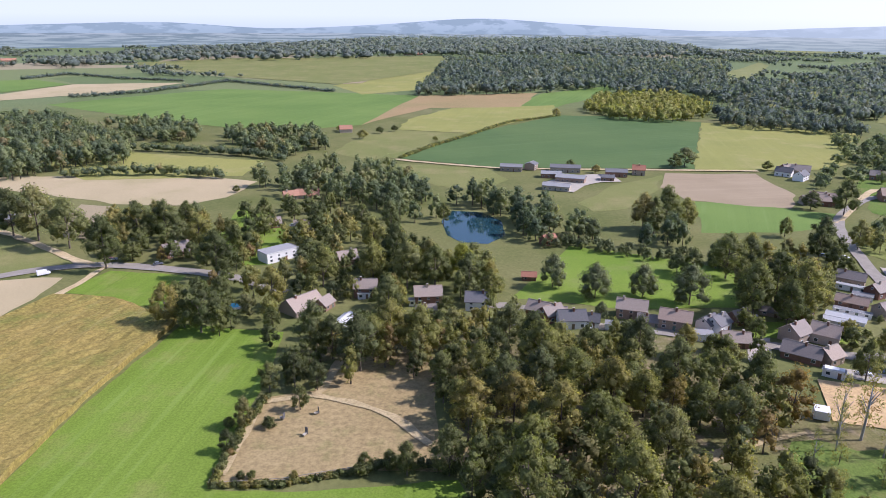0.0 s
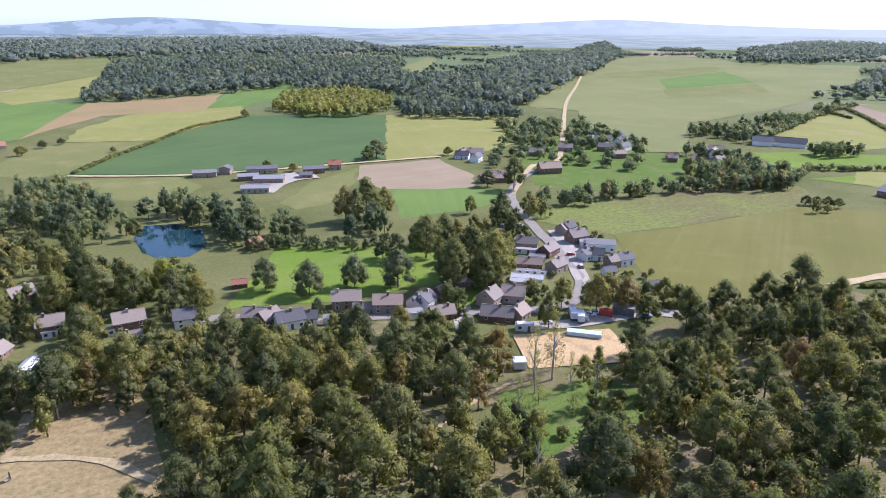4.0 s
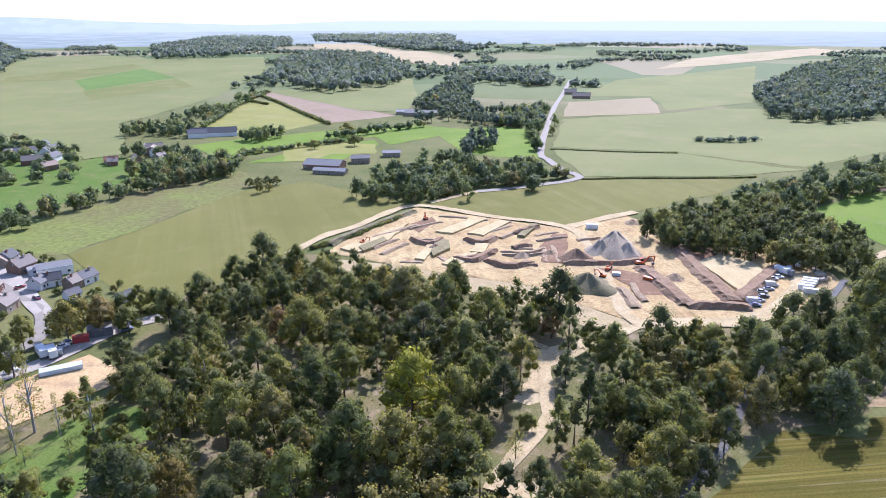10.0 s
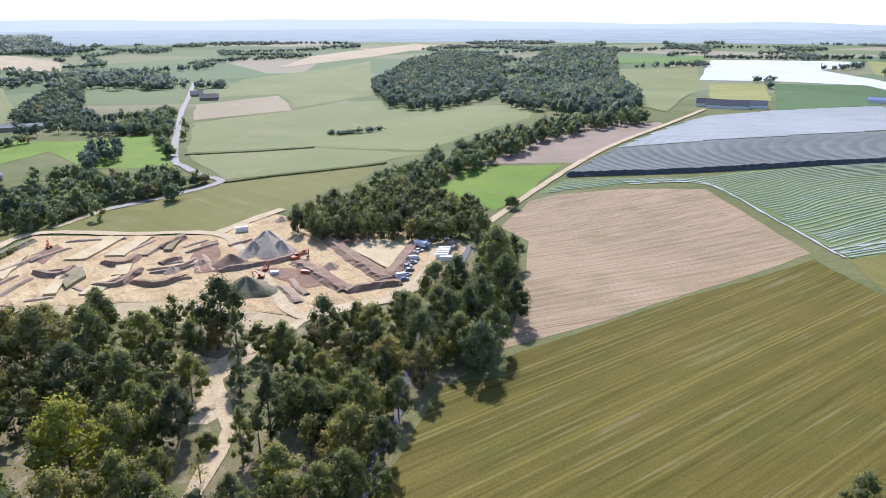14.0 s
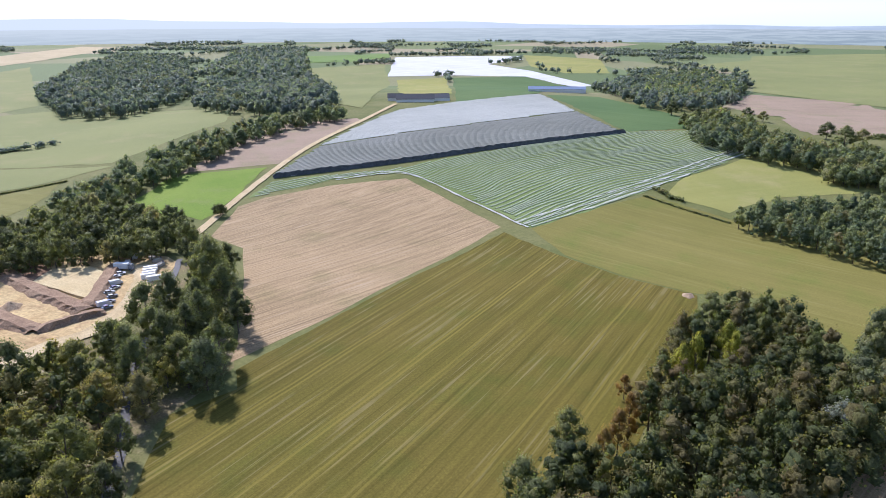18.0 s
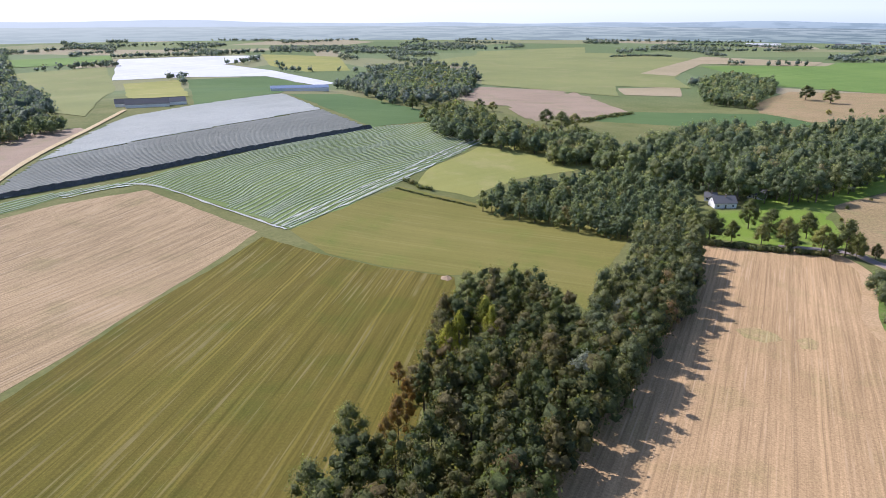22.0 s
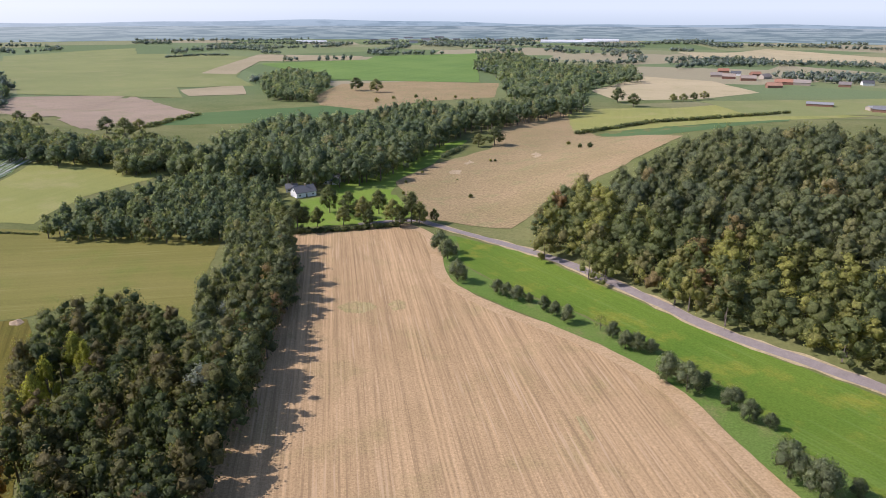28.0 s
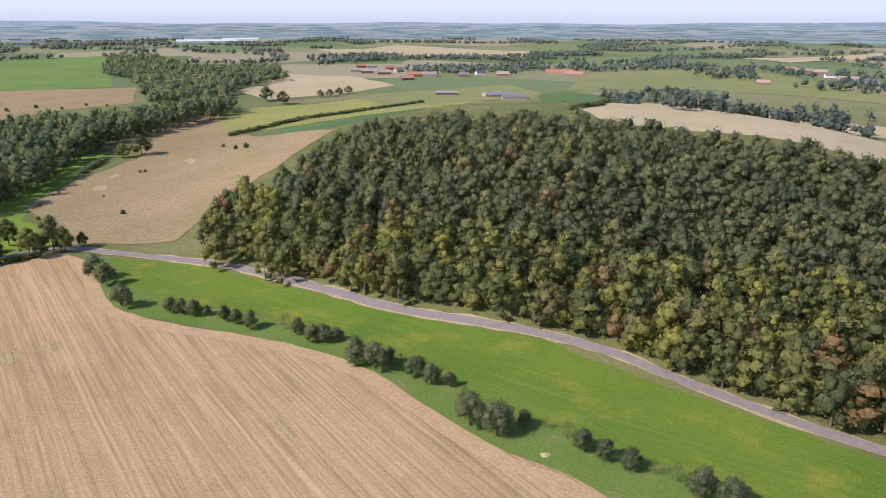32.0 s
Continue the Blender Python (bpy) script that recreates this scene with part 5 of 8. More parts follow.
def house(style, x, y, turn, w, d, eave):
    """A gabled building: walls, two roof slopes, ridge, chimney, windows and door. w runs along the ridge."""
    wall, roof, pitch, cat, label = HOUSE_STYLE[style]
    far = math.hypot(x, y) > 600
    BUILT.append((x, y, max(w, d) * 0.5 + 3.0))
    e = thing(cat, (x, y, ground(x, y)), turn, label, cat, "village buildings" if cat == "house" else "farm buildings")
    eave *= 0.86
    rise = d / 2 * math.tan(radians(pitch))
    top = eave + rise
    a, b = w / 2, d / 2
    v = [(-a, -b, -0.6), (a, -b, -0.6), (a, b, -0.6), (-a, b, -0.6), (-a, -b, eave), (a, -b, eave), (a, b, eave), (-a, b, eave), (-a, 0, top - 0.05), (a, 0, top - 0.05)]
    part("wall", mesh_of("wall", v, [(0, 1, 5, 4), (2, 3, 7, 6), (1, 2, 6, 9, 5), (3, 0, 4, 8, 7), (0, 3, 2, 1)], wall), e)
    if pitch == 0:
        part("roof", box_mesh("roof", roof, -a - 0.2, -b - 0.2, eave, a + 0.2, b + 0.2, eave + 0.25, bevel=0.05), e)
        part("parapet", box_mesh("parapet", M_FRAME, -a - 0.24, -b - 0.24, eave + 0.05, a + 0.24, -b - 0.15, eave + 0.4), e)
    o, th = 0.45, 0.22
    oz = o * math.tan(radians(pitch))
    for s in (-1, 1) if pitch else ():
        rv = []
        for t0 in (0.0, th):
            rv += [(-a - o, s * (b + o), eave - oz + t0), (a + o, s * (b + o), eave - oz + t0), (a + o, 0, top + t0), (-a - o, 0, top + t0)]
        fs = [(0, 1, 2, 3), (7, 6, 5, 4), (0, 4, 5, 1), (1, 5, 6, 2), (2, 6, 7, 3), (3, 7, 4, 0)]
        part("roof_slope", mesh_of("roof_slope", rv, fs, roof), e)
    if pitch:
        part("ridge", box_mesh("ridge", roof, -a - o, -0.16, top + th - 0.1, a + o, 0.16, top + th + 0.07, bevel=0.05), e)
    if far or cat == "greenhouse":
        return e
    if cat == "house" and pitch and w > 6.6:
        cx = RH.uniform(-0.3, 0.3) * w
        ch = part("chimney", box_mesh("chimney", M_BRICK, cx - 0.35, -0.9, top - 1.2, cx + 0.35, -0.3, top + 1.0, bevel=0.03), e)
        part("chimney_cap", box_mesh("chimney_cap", M_CONCRETE, cx - 0.42, -0.97, top + 1.0, cx + 0.42, -0.23, top + 1.12), ch)
    n = max(2, int(w / 3.2))
    for s in (-1, 1):
        for i in range(n):
            px = -a + (i + 0.5) * w / n
            if s == -1 and i == n // 2:
                dr = part("door", box_mesh("door", M_DOOR, -0.5, -0.06, -0.1, 0.5, 0.05, 2.1), e, "", (px, -b, 0))
                part("handle", box_mesh("handle", M_FRAME, 0.36, -0.12, 1.0, 0.42, -0.06, 1.12), dr)
            else:
                window(e, px, s * b, 0.85, 1.3, 1.15, 0 if s < 0 else 180)
            if eave > 3.7:
                window(e, px, s * b, 2.75, 1.1, 0.9, 0 if s < 0 else 180)
    if cat == "house" and pitch and eave > 3:
        for s in (-1, 1):
            window(e, s * a, 0, eave + 0.3, 0.9, 1.0, 90 * s)
    return e


house("brick", -5.8, 254.2, 6, 10.3, 7.3, 5)
house("brick", -6.1, 240.4, 6, 7.3, 5.8, 3.2)
house("brick", -30.7, 262.0, 1, 8.8, 7.3, 4.8)
house("brick", -45.3, 248.4, 65, 6.4, 5.8, 2.8)
house("brick", -43.5, 300.3, 28, 8.8, 7.8, 3.6)
house("brick", 70.6, 242.2, -18, 10.8, 7.3, 4.8)
house("brick", 83.8, 232.3, -23, 10.8, 7.3, 4.8)
house("brick", 100.0, 218.6, -10, 8.8, 6.3, 2.8)
house("brick", 122.2, 222.5, 33, 7.8, 7.8, 4.5)
house("brick", 133.3, 240.1, 36, 6.4, 5.8, 6)
house("brick", 132.4, 221.8, -37, 8.8, 7.8, 4.2)
house("brick", 118.1, 208.7, -36, 11.8, 7.3, 3)
house("brick", 125.5, 206.4, 29, 6.9, 6.8, 3.4)
house("brick", 125.2, 243.1, -31, 11.8, 3.4, 2.2)
house("brick", 108.8, 237.7, 25, 6.9, 6.3, 2.8)
house("brick", 36.3, 241.7, -29, 8.8, 6.8, 4)
house("brick", 40.1, 239.1, 30, 7.8, 6.8, 3.6)
house("brick", 42.5, 240.7, -10, 6.9, 4.8, 3)
house("brick", 75.5, 234.6, -18, 8.8, 4.8, 2.5)
house("bungalow", -53.4, 246.6, 50, 13.7, 10.7, 2.8)
house("bungalow", -124.9, 311.6, 42, 11.8, 9.7, 3)
house("white", 13.2, 249.4, -3, 8.8, 7.3, 4.6)
house("white", 46.5, 233.7, 4, 9.8, 7.3, 4)
house("white", 98.3, 230.6, 39, 7.3, 6.8, 4)
house("white", 95.3, 231.5, 40, 6.9, 5.8, 3.6)
house("white", 52.8, 234.3, -13, 7.8, 5.8, 3)
house("flat", -76.0, 306.0, 44, 15.7, 8.7, 5.4)
house("flat", -74.4, 314.3, 43, 9.8, 7.8, 3.2)
house("flat", -31.3, 259.0, 7, 4.9, 3.9, 2.6)
house("flat", 62.2, 230.5, -15, 7.8, 3.9, 2.6)
house("flat", -10.6, 251.8, 2, 4.9, 2.9, 2.6)
house("flat", 89.9, 222.9, -12, 7.8, 4.8, 2.8)
house("glass", -36.0, 232.8, 71, 11.8, 4.4, 2)
house("brick", 171.6, 277.1, -36, 10.6, 6.4, 4.048)
house("brick", 176.0, 264.5, 28, 10.1, 6.4, 3.864)
house("brick", 166.7, 243.9, 21, 8.3, 6.4, 4.048)
house("brick", 199.9, 276.5, 4, 9.2, 7.4, 4.232)
house("brick", 159.3, 253.7, -36, 11.0, 5.5, 2.576)
house("brick", 194.6, 239.6, 1, 7.4, 6.0, 3.68)
house("brick", 201.7, 290.4, 25, 6.4, 6.4, 4.14)
house("white", 204.5, 290.6, 23, 6.9, 6.4, 4.6)
house("white", 188.8, 252.3, 13, 7.4, 6.4, 3.864)
house("white", 192.5, 250.4, -38, 7.4, 6.0, 3.68)
house("white", 200.1, 239.5, 0, 7.4, 6.0, 3.68)
house("white", 191.0, 209.4, -12, 6.4, 4.6, 2.392)
house("white", 185.3, 231.0, -9, 5.5, 4.6, 2.392)
house("flat", 203.8, 261.8, -36, 13.8, 9.2, 4.048)
house("flat", 168.5, 270.2, -36, 12.0, 3.2, 2.392)
house("flat", 167.4, 260.6, -33, 7.4, 4.6, 2.392)
house("flat", 201.5, 268.7, -27, 8.3, 5.5, 2.76)
house("flat", 154.6, 244.8, -36, 12.9, 2.8, 2.024)
house("flat", 122.0, 196.1, -32, 6.4, 2.8, 2.576)
house("glass", 149.3, 239.5, -36, 12.9, 4.6, 1.748)
house("glass", 145.0, 236.7, -35, 9.2, 3.7, 1.748)
house("orange", 36.7, 280.7, -7, 5.9, 3.9, 2.4)
house("brick", -72.1, 351.8, 12, 10.8, 7.8, 3.2)
house("brick", -91.2, 357.7, 24, 9.8, 6.8, 3)
house("orange", -83.8, 422.7, 6, 13.7, 7.8, 3)
house("orange", -93.6, 419.6, 23, 8.8, 6.8, 3)
house("orange", 52.0, 331.1, 31, 6.9, 5.8, 3.2)
house("orange", -96.0, 689.7, 13, 12.0, 8.8, 4)
house("orange", 140.6, 498.4, -16, 8.8, 7.8, 4.6)
house("orange", -103.0, 2163.9, 3, 36.0, 11.0, 5)
house("orange", -78.2, 2175.3, 22, 24.0, 11.0, 5)
house("orange", -1137.2, 1893.5, 31, 36.0, 13.2, 5)
house("barn", 49.9, 509.4, -11, 15.7, 7.8, 4)
house("barn", 65.0, 514.0, 63, 7.8, 7.8, 5)
house("barn", 89.0, 506.6, -10, 21.6, 8.7, 4.2)
house("barn", 87.3, 472.6, -20, 19.6, 8.7, 4)
house("barn", 75.8, 486.8, -9, 13.7, 7.8, 3.6)
house("barn", 74.0, 448.6, -21, 17.6, 7.8, 3.6)
house("barn", 122.9, 492.0, -9, 14.7, 8.7, 4.2)
house("barn", 113.5, 476.9, -13, 8.8, 6.8, 3.2)
house("barn", -231.0, 360.8, 3, 17.6, 8.7, 4)
house("brick", 257.6, 500.1, -27, 12.7, 8.7, 4.5)
house("brick", 232.1, 411.5, -19, 10.8, 7.8, 4)
house("brick", 221.4, 414.0, 2, 8.8, 6.8, 3.6)
house("brick", 253.1, 507.9, 4, 9.8, 7.8, 4)
house("barn", 439.9, 267.4, -81, 27.4, 15.5, 4)
house("barn", 424.5, 253.8, -81, 23.5, 7.8, 3)
house("white", 529.8, 438.9, -56, 40.8, 11.0, 4.5)
house("white", 517.1, 447.7, -49, 16.8, 9.9, 5)
house("barn", 467.5, 252.7, -62, 13.7, 9.7, 4.5)
house("barn", 728.4, 315.1, -72, 36.0, 12.1, 4.5)
house("barn", 734.0, 335.0, -65, 24.0, 9.9, 4)
house("barn", 497.6, 241.0, -64, 13.7, 7.8, 4)
house("white", 399.4, 498.4, 31, 7.6, 7.9, 5)
house("brick", 372.3, 479.0, -43, 15.1, 7.9, 4.5)
house("white", 387.9, 519.3, -37, 11.8, 7.9, 5)
house("white", 387.4, 477.2, 21, 13.4, 7.9, 4.5)
house("brick", 338.7, 492.0, -35, 11.8, 7.0, 4.5)
house("brick", 278.7, 423.6, -13, 15.7, 9.7, 5)
house("brick", 306.2, 485.3, -32, 11.8, 7.8, 4)
house("brick", 448.0, 432.9, -46, 11.8, 7.9, 4.5)
house("brick", 390.9, 420.5, -43, 6.9, 6.2, 4)
house("brick", 233.6, 414.4, -19, 11.8, 7.8, 4.5)
house("brick", 228.7, 417.7, -29, 9.8, 7.8, 4.5)
house("brick", 382.3, 517.9, 15, 10.2, 7.1, 4.6)
house("brick", 372.9, 484.0, 20, 10.3, 7.4, 4)
house("white", 414.3, 508.3, 10, 8.9, 8.0, 4)
house("brick", 361.1, 449.8, -10, 10.6, 6.7, 4.6)
house("brick", 277.8, 431.3, 51, 11.7, 7.1, 3.2)
house("white", 244.7, 497.0, -40, 11.0, 7.4, 4)
house("white", 250.1, 483.3, 45, 11.5, 7.2, 4.6)
house("brick", 438.5, 426.5, 31, 11.2, 7.1, 4.6)
house("brick", 407.0, 413.2, 59, 8.5, 7.0, 3.2)
house("brick", 417.2, 399.3, 3, 8.9, 7.9, 4)
house("white", 400.2, 518.3, -7, 10.0, 7.1, 4)
house("brick", 385.0, 480.5, 14, 8.9, 7.0, 3.2)
house("white", 427.0, 535.6, 17, 10.7, 6.7, 4)
house("white", 440.2, 438.2, 31, 10.6, 7.4, 4.6)
house("white", 431.6, 416.5, -24, 8.5, 7.2, 4.6)
house("orange", 397.0, 428.1, -49, 9.4, 6.6, 3.2)
house("brick", 976.3, 183.7, -79, 24.0, 11.0, 4.5)
house("brick", 1150.2, 288.5, -76, 24.0, 11.0, 4.5)
house("brick", 1028.5, 209.5, -78, 16.8, 11.0, 4)
house("white", 675.9, -378.9, -119, 40.8, 13.2, 4)
house("white", 672.1, -405.3, -111, 24.0, 11.0, 4)
house("white", 697.4, -366.0, -118, 16.8, 11.0, 4)
house("bluebarn", 705.6, -603.0, -128, 72.0, 17.6, 5)
house("white", 114.4, -403.8, -139, 12.7, 8.7, 3.6)
house("white", 104.3, -436.5, -177, 9.8, 7.8, 3.4)
house("white", 124.4, -413.7, -163, 6.9, 5.8, 3)
house("brick", -393.5, -1259.7, 163, 21.6, 11.0, 5)
house("brick", -414.0, -1224.7, 171, 24.0, 11.0, 5)
house("brick", -453.9, -1260.9, 210, 19.2, 11.0, 5)
house("brick", -470.5, -1149.5, 158, 24.0, 11.0, 5)
house("brick", -381.7, -1291.6, 164, 19.2, 11.0, 4.5)
house("brick", -590.7, -1106.7, 152, 21.6, 11.0, 4.5)
house("brick", -523.7, -1125.5, 155, 16.8, 9.9, 4.5)
house("brick", -1095.7, -925.5, 130, 26.4, 11.0, 5)
house("brick", -1105.2, -898.4, 139, 24.0, 11.0, 5)
house("brick", -1041.7, -793.2, 127, 28.8, 11.0, 5)
house("brick", -883.9, -814.1, 133, 19.2, 9.9, 4)
house("orange", -448.2, -1159.3, 159, 28.8, 11.0, 5)
house("orange", -412.3, -1104.9, 180, 21.6, 11.0, 4.5)
house("orange", -696.8, -1093.5, 147, 48.0, 15.4, 4)
house("orange", -700.7, -1054.4, 146, 31.2, 13.2, 4)
house("barn", -442.2, -826.7, 152, 40.8, 15.4, 4)
house("barn", -443.7, -798.9, 159, 31.2, 13.2, 3.5)
house("barn", -384.7, -879.9, 156, 28.8, 11.0, 3.5)
house("barn", -434.5, -844.2, 183, 24.0, 11.0, 4)
house("glass", -259.2, -2721.8, 175, 204.0, 28.6, 6)
house("glass", -388.2, -2811.7, 172, 132.0, 26.4, 6)
house("glass", 663.9, -2564.5, -165, 108.0, 22.0, 5)
house("white", 405.2, -2845.2, -172, 28.8, 11.0, 5)
house("white", 363.6, -2959.9, -163, 36.0, 11.0, 6)
house("white", 286.2, -2876.5, -174, 31.2, 11.0, 6)
house("white", 240.0, -2990.4, -175, 36.0, 13.2, 7)
house("white", 163.6, -2860.8, -157, 28.8, 11.0, 5)
house("white", 461.8, -2715.7, -170, 28.8, 11.0, 5)
house("white", 76.0, -2837.1, -178, 31.2, 11.0, 5)
house("white", 21.8, -2763.7, -180, 26.4, 11.0, 5)
house("white", 295.7, -2552.6, -173, 31.2, 11.0, 6)
house("white", 270.8, -2774.4, -174, 36.0, 11.0, 7)
house("white", 194.8, -2438.4, -175, 28.8, 11.0, 6)
house("white", 154.0, -2645.0, -167, 31.2, 11.0, 6)
house("white", 107.7, -2742.0, -178, 28.8, 11.0, 6)
house("white", 44.9, -2616.1, -179, 31.2, 11.0, 6)
house("white", -7.3, -2797.3, 180, 28.8, 11.0, 6)
house("white", -1036.5, -750.5, 126, 26.4, 11.0, 5)
house("white", -1071.9, -848.6, 148, 19.2, 9.9, 4.5)
house("white", -544.5, -1220.0, 156, 16.8, 9.9, 4)
house("white", -570.4, -1154.2, 174, 16.8, 9.9, 4)
house("white", -426.6, -1329.0, 162, 16.8, 9.9, 4.5)
house("orange", -422.6, -1389.6, 173, 19.2, 9.9, 4.5)
house("orange", -456.6, -1316.3, 191, 16.8, 9.9, 4.5)
house("orange", -1113.8, -965.9, 141, 19.2, 9.9, 4.5)

# ---------------------------------------------------------------- excavation: heaps, banks, machines
M_EARTH = land("earth_bank", (0.27, 0.18, 0.115), (0.34, 0.24, 0.155), (0.20, 0.13, 0.085), patch=0.12, mottle=0.5, relief=0.5)
M_GRAVEL = land("gravel", (0.42, 0.345, 0.245), (0.48, 0.40, 0.295), patch=0.15, mottle=0.5, relief=0.5)
M_OLIVE_BANK = land("weedy_bank", (0.20, 0.18, 0.10), (0.25, 0.21, 0.13), (0.12, 0.14, 0.05), patch=0.1, mottle=0.5, relief=0.4)
M_SANDBANK = land("sand_bank", (0.42, 0.32, 0.21), (0.34, 0.25, 0.16), (0.26, 0.18, 0.11), patch=0.12, mottle=0.5, relief=0.4)
M_TYRE = plain("tyre", (0.02, 0.02, 0.02), (0.035, 0.035, 0.035), 4, 0.9)
M_RIM = plain("rim", (0.45, 0.45, 0.46), (0.55, 0.55, 0.56), 4, 0.35, 0.8)
M_PAINT = varied("car_paint", (0.0, (0.65, 0.65, 0.66)), (0.3, (0.75, 0.75, 0.74)), (0.5, (0.10, 0.11, 0.13)), (0.7, (0.30, 0.32, 0.34)), (0.85, (0.12, 0.18, 0.33)), (1.0, (0.34, 0.06, 0.05)), rough=0.3)
M_MACHINE = plain("machine_orange", (0.62, 0.16, 0.04), (0.52, 0.13, 0.04), 2, 0.5)
M_TANK = plain("pale_tank", (0.50, 0.64, 0.72), (0.66, 0.74, 0.78), 0.4, 0.5)
M_RED = plain("red_sheet", (0.50, 0.07, 0.06), (0.42, 0.06, 0.05), 1, 0.5)
M_STEEL = plain("steel", (0.16, 0.16, 0.17), (0.22, 0.22, 0.23), 3, 0.5, 0.6)
M_WOOD = plain("weathered_wood", (0.40, 0.35, 0.28), (0.50, 0.45, 0.37), 3)
M_POOL = plain("pool_water", (0.10, 0.48, 0.62), (0.14, 0.55, 0.68), 1, 0.1, 0.0, 0.5, 0.0)


def heap(name, x, y, r, h, mat, label, seed=1, lean=0.0):
    """A tipped heap of loose material, steep and uneven."""
    rng = random.Random(seed)
    ph = [rng.uniform(0, 6.28) for _ in range(4)]
    v, f = [(x + lean * r, y, ground(x, y) + h)], []
    n, rows_ = 28, 7
    for j in range(1, rows_ + 1):
        for k in range(n):
            a = 2 * math.pi * k / n
            w = 1 + 0.13 * math.sin(2 * a + ph[0]) + 0.08 * math.sin(5 * a + ph[1]) + rng.uniform(-0.03, 0.03)
            q = j / rows_
            px, py = x + lean * r * (1 - q) + math.cos(a) * r * w * q, y + math.sin(a) * r * w * q
            z = h * (1 - q) ** 1.08 + (0.05 * h * math.sin(7 * a + ph[2] + 3 * q) + 0.08 * h * math.sin(3 * a + ph[3]) if j < rows_ else -0.3)
            v.append((px, py, ground(px, py) + max(z, -0.3)))
            b = 1 + (j - 1) * n
            if j == 1:
                f.append((0, b + k, b + (k + 1) % n))
            else:
                f.append((b - n + k, b + k, b + (k + 1) % n, b - n + (k + 1) % n))
    return tagged(new(name, mesh_of(name, v, f, mat, True)), label, "mound")


def bank(name, mat, width, h, label, line, category="earth bank"):
    """A long bank of tipped earth with a flat, uneven top."""
    rng = random.Random(int(line[0][0] * 3))
    pts = curve_through(line, 2.5)
    v, f = [], []
    prof = ((-0.5, -0.2), (-0.28, 0.5), (-0.2, 1.0), (0.16, 0.85), (0.34, 0.45), (0.5, -0.2))
    for i, (x, y) in enumerate(pts):
        a, b = pts[max(0, i - 1)], pts[min(len(pts) - 1, i + 1)]
        dx, dy = b[0] - a[0], b[1] - a[1]
        n = math.hypot(dx, dy) or 1
        dx, dy = -dy / n, dx / n
        end = min(1.0, 0.55 + min(i, len(pts) - 1 - i) / 3)
        for s, z in prof:
            o = width * s + rng.uniform(-0.06, 0.06) * width
            px, py = x + dx * o, y + dy * o
            v.append((px, py, ground(px, py) + 0.3 + (z * h * end * rng.uniform(0.85, 1.15) if z > 0 else -0.7)))
        if i:
            for k in range(5):
                q = 6 * i + k
                f.append((q - 6, q - 5, q + 1, q))
    return tagged(new(name, mesh_of(name, v, f, mat)), label, category)


def wheel(parent, x, y, r, w):
    bm = bmesh.new()
    bmesh.ops.create_cone(bm, cap_ends=True, segments=14, radius1=r, radius2=r, depth=w, matrix=pose(0, 0, 0, 90, 0, 0))
    t = part("wheel", bm_mesh("wheel", bm, M_TYRE), parent, "", (x, y, r))
    bm = bmesh.new()
    bmesh.ops.create_cone(bm, cap_ends=True, segments=10, radius1=r * 0.6, radius2=r * 0.6, depth=w + 0.03, matrix=pose(0, 0, 0, 90, 0, 0))
    part("rim", bm_mesh("rim", bm, M_RIM), t)


def prism(name, mat, outline, w, bevel=0.06):
    """A side outline (x, z) drawn out to the width w, with softened edges."""
    bm = bmesh.new()
    a = [bm.verts.new((x, -w / 2, z)) for x, z in outline]
    b = [bm.verts.new((x, w / 2, z)) for x, z in outline]
    bm.faces.new(a)
    bm.faces.new(b[::-1])
    for i in range(len(a)):
        j = (i + 1) % len(a)
        bm.faces.new((a[j], a[i], b[i], b[j]))
    bmesh.ops.recalc_face_normals(bm, faces=bm.faces[:])
    bmesh.ops.bevel(bm, geom=bm.edges[:], offset=bevel, segments=1, affect="EDGES")
    return bm_mesh(name, bm, mat)


SITE = 0.3


def base_z(x, y, raised):
    return ground(x, y) + (SITE if raised else 0.3)


def car(x, y, turn, van=0, raised=0):
    e = thing("van" if van else "car", (x, y, base_z(x, y, raised)), turn, "parked delivery van on dusty ground" if van else "parked car beside the road", "van" if van else "car", "parked vehicles")
    if van:
        part("body", prism("body", M_PAINT, [(-2.6, 0.4), (2.5, 0.4), (2.6, 1.1), (1.9, 1.3), (1.3, 2.2), (-2.6, 2.3)], 1.95), e)
        part("windscreen", prism("windscreen", M_GLASS, [(1.32, 2.12), (1.90, 1.34), (1.98, 1.34), (1.40, 2.16)], 1.7, 0.01), e)
    else:
        part("body", prism("body", M_PAINT, [(-2.1, 0.35), (2.1, 0.35), (2.15, 0.75), (1.1, 0.92), (-2.0, 0.98), (-2.15, 0.7)], 1.75), e)
        part("cabin", prism("cabin", M_GLASS, [(-1.75, 0.9), (0.95, 0.9), (0.25, 1.42), (-1.25, 1.45)], 1.55), e)
        part("roof", prism("roof", M_PAINT, [(-1.3, 1.42), (0.3, 1.40), (0.25, 1.48), (-1.2, 1.5)], 1.45, 0.02), e)
    for wx in (-1.35, 1.35):
        for wy in (-0.85, 0.85):
            wheel(e, wx, wy, 0.33, 0.22)
    return e


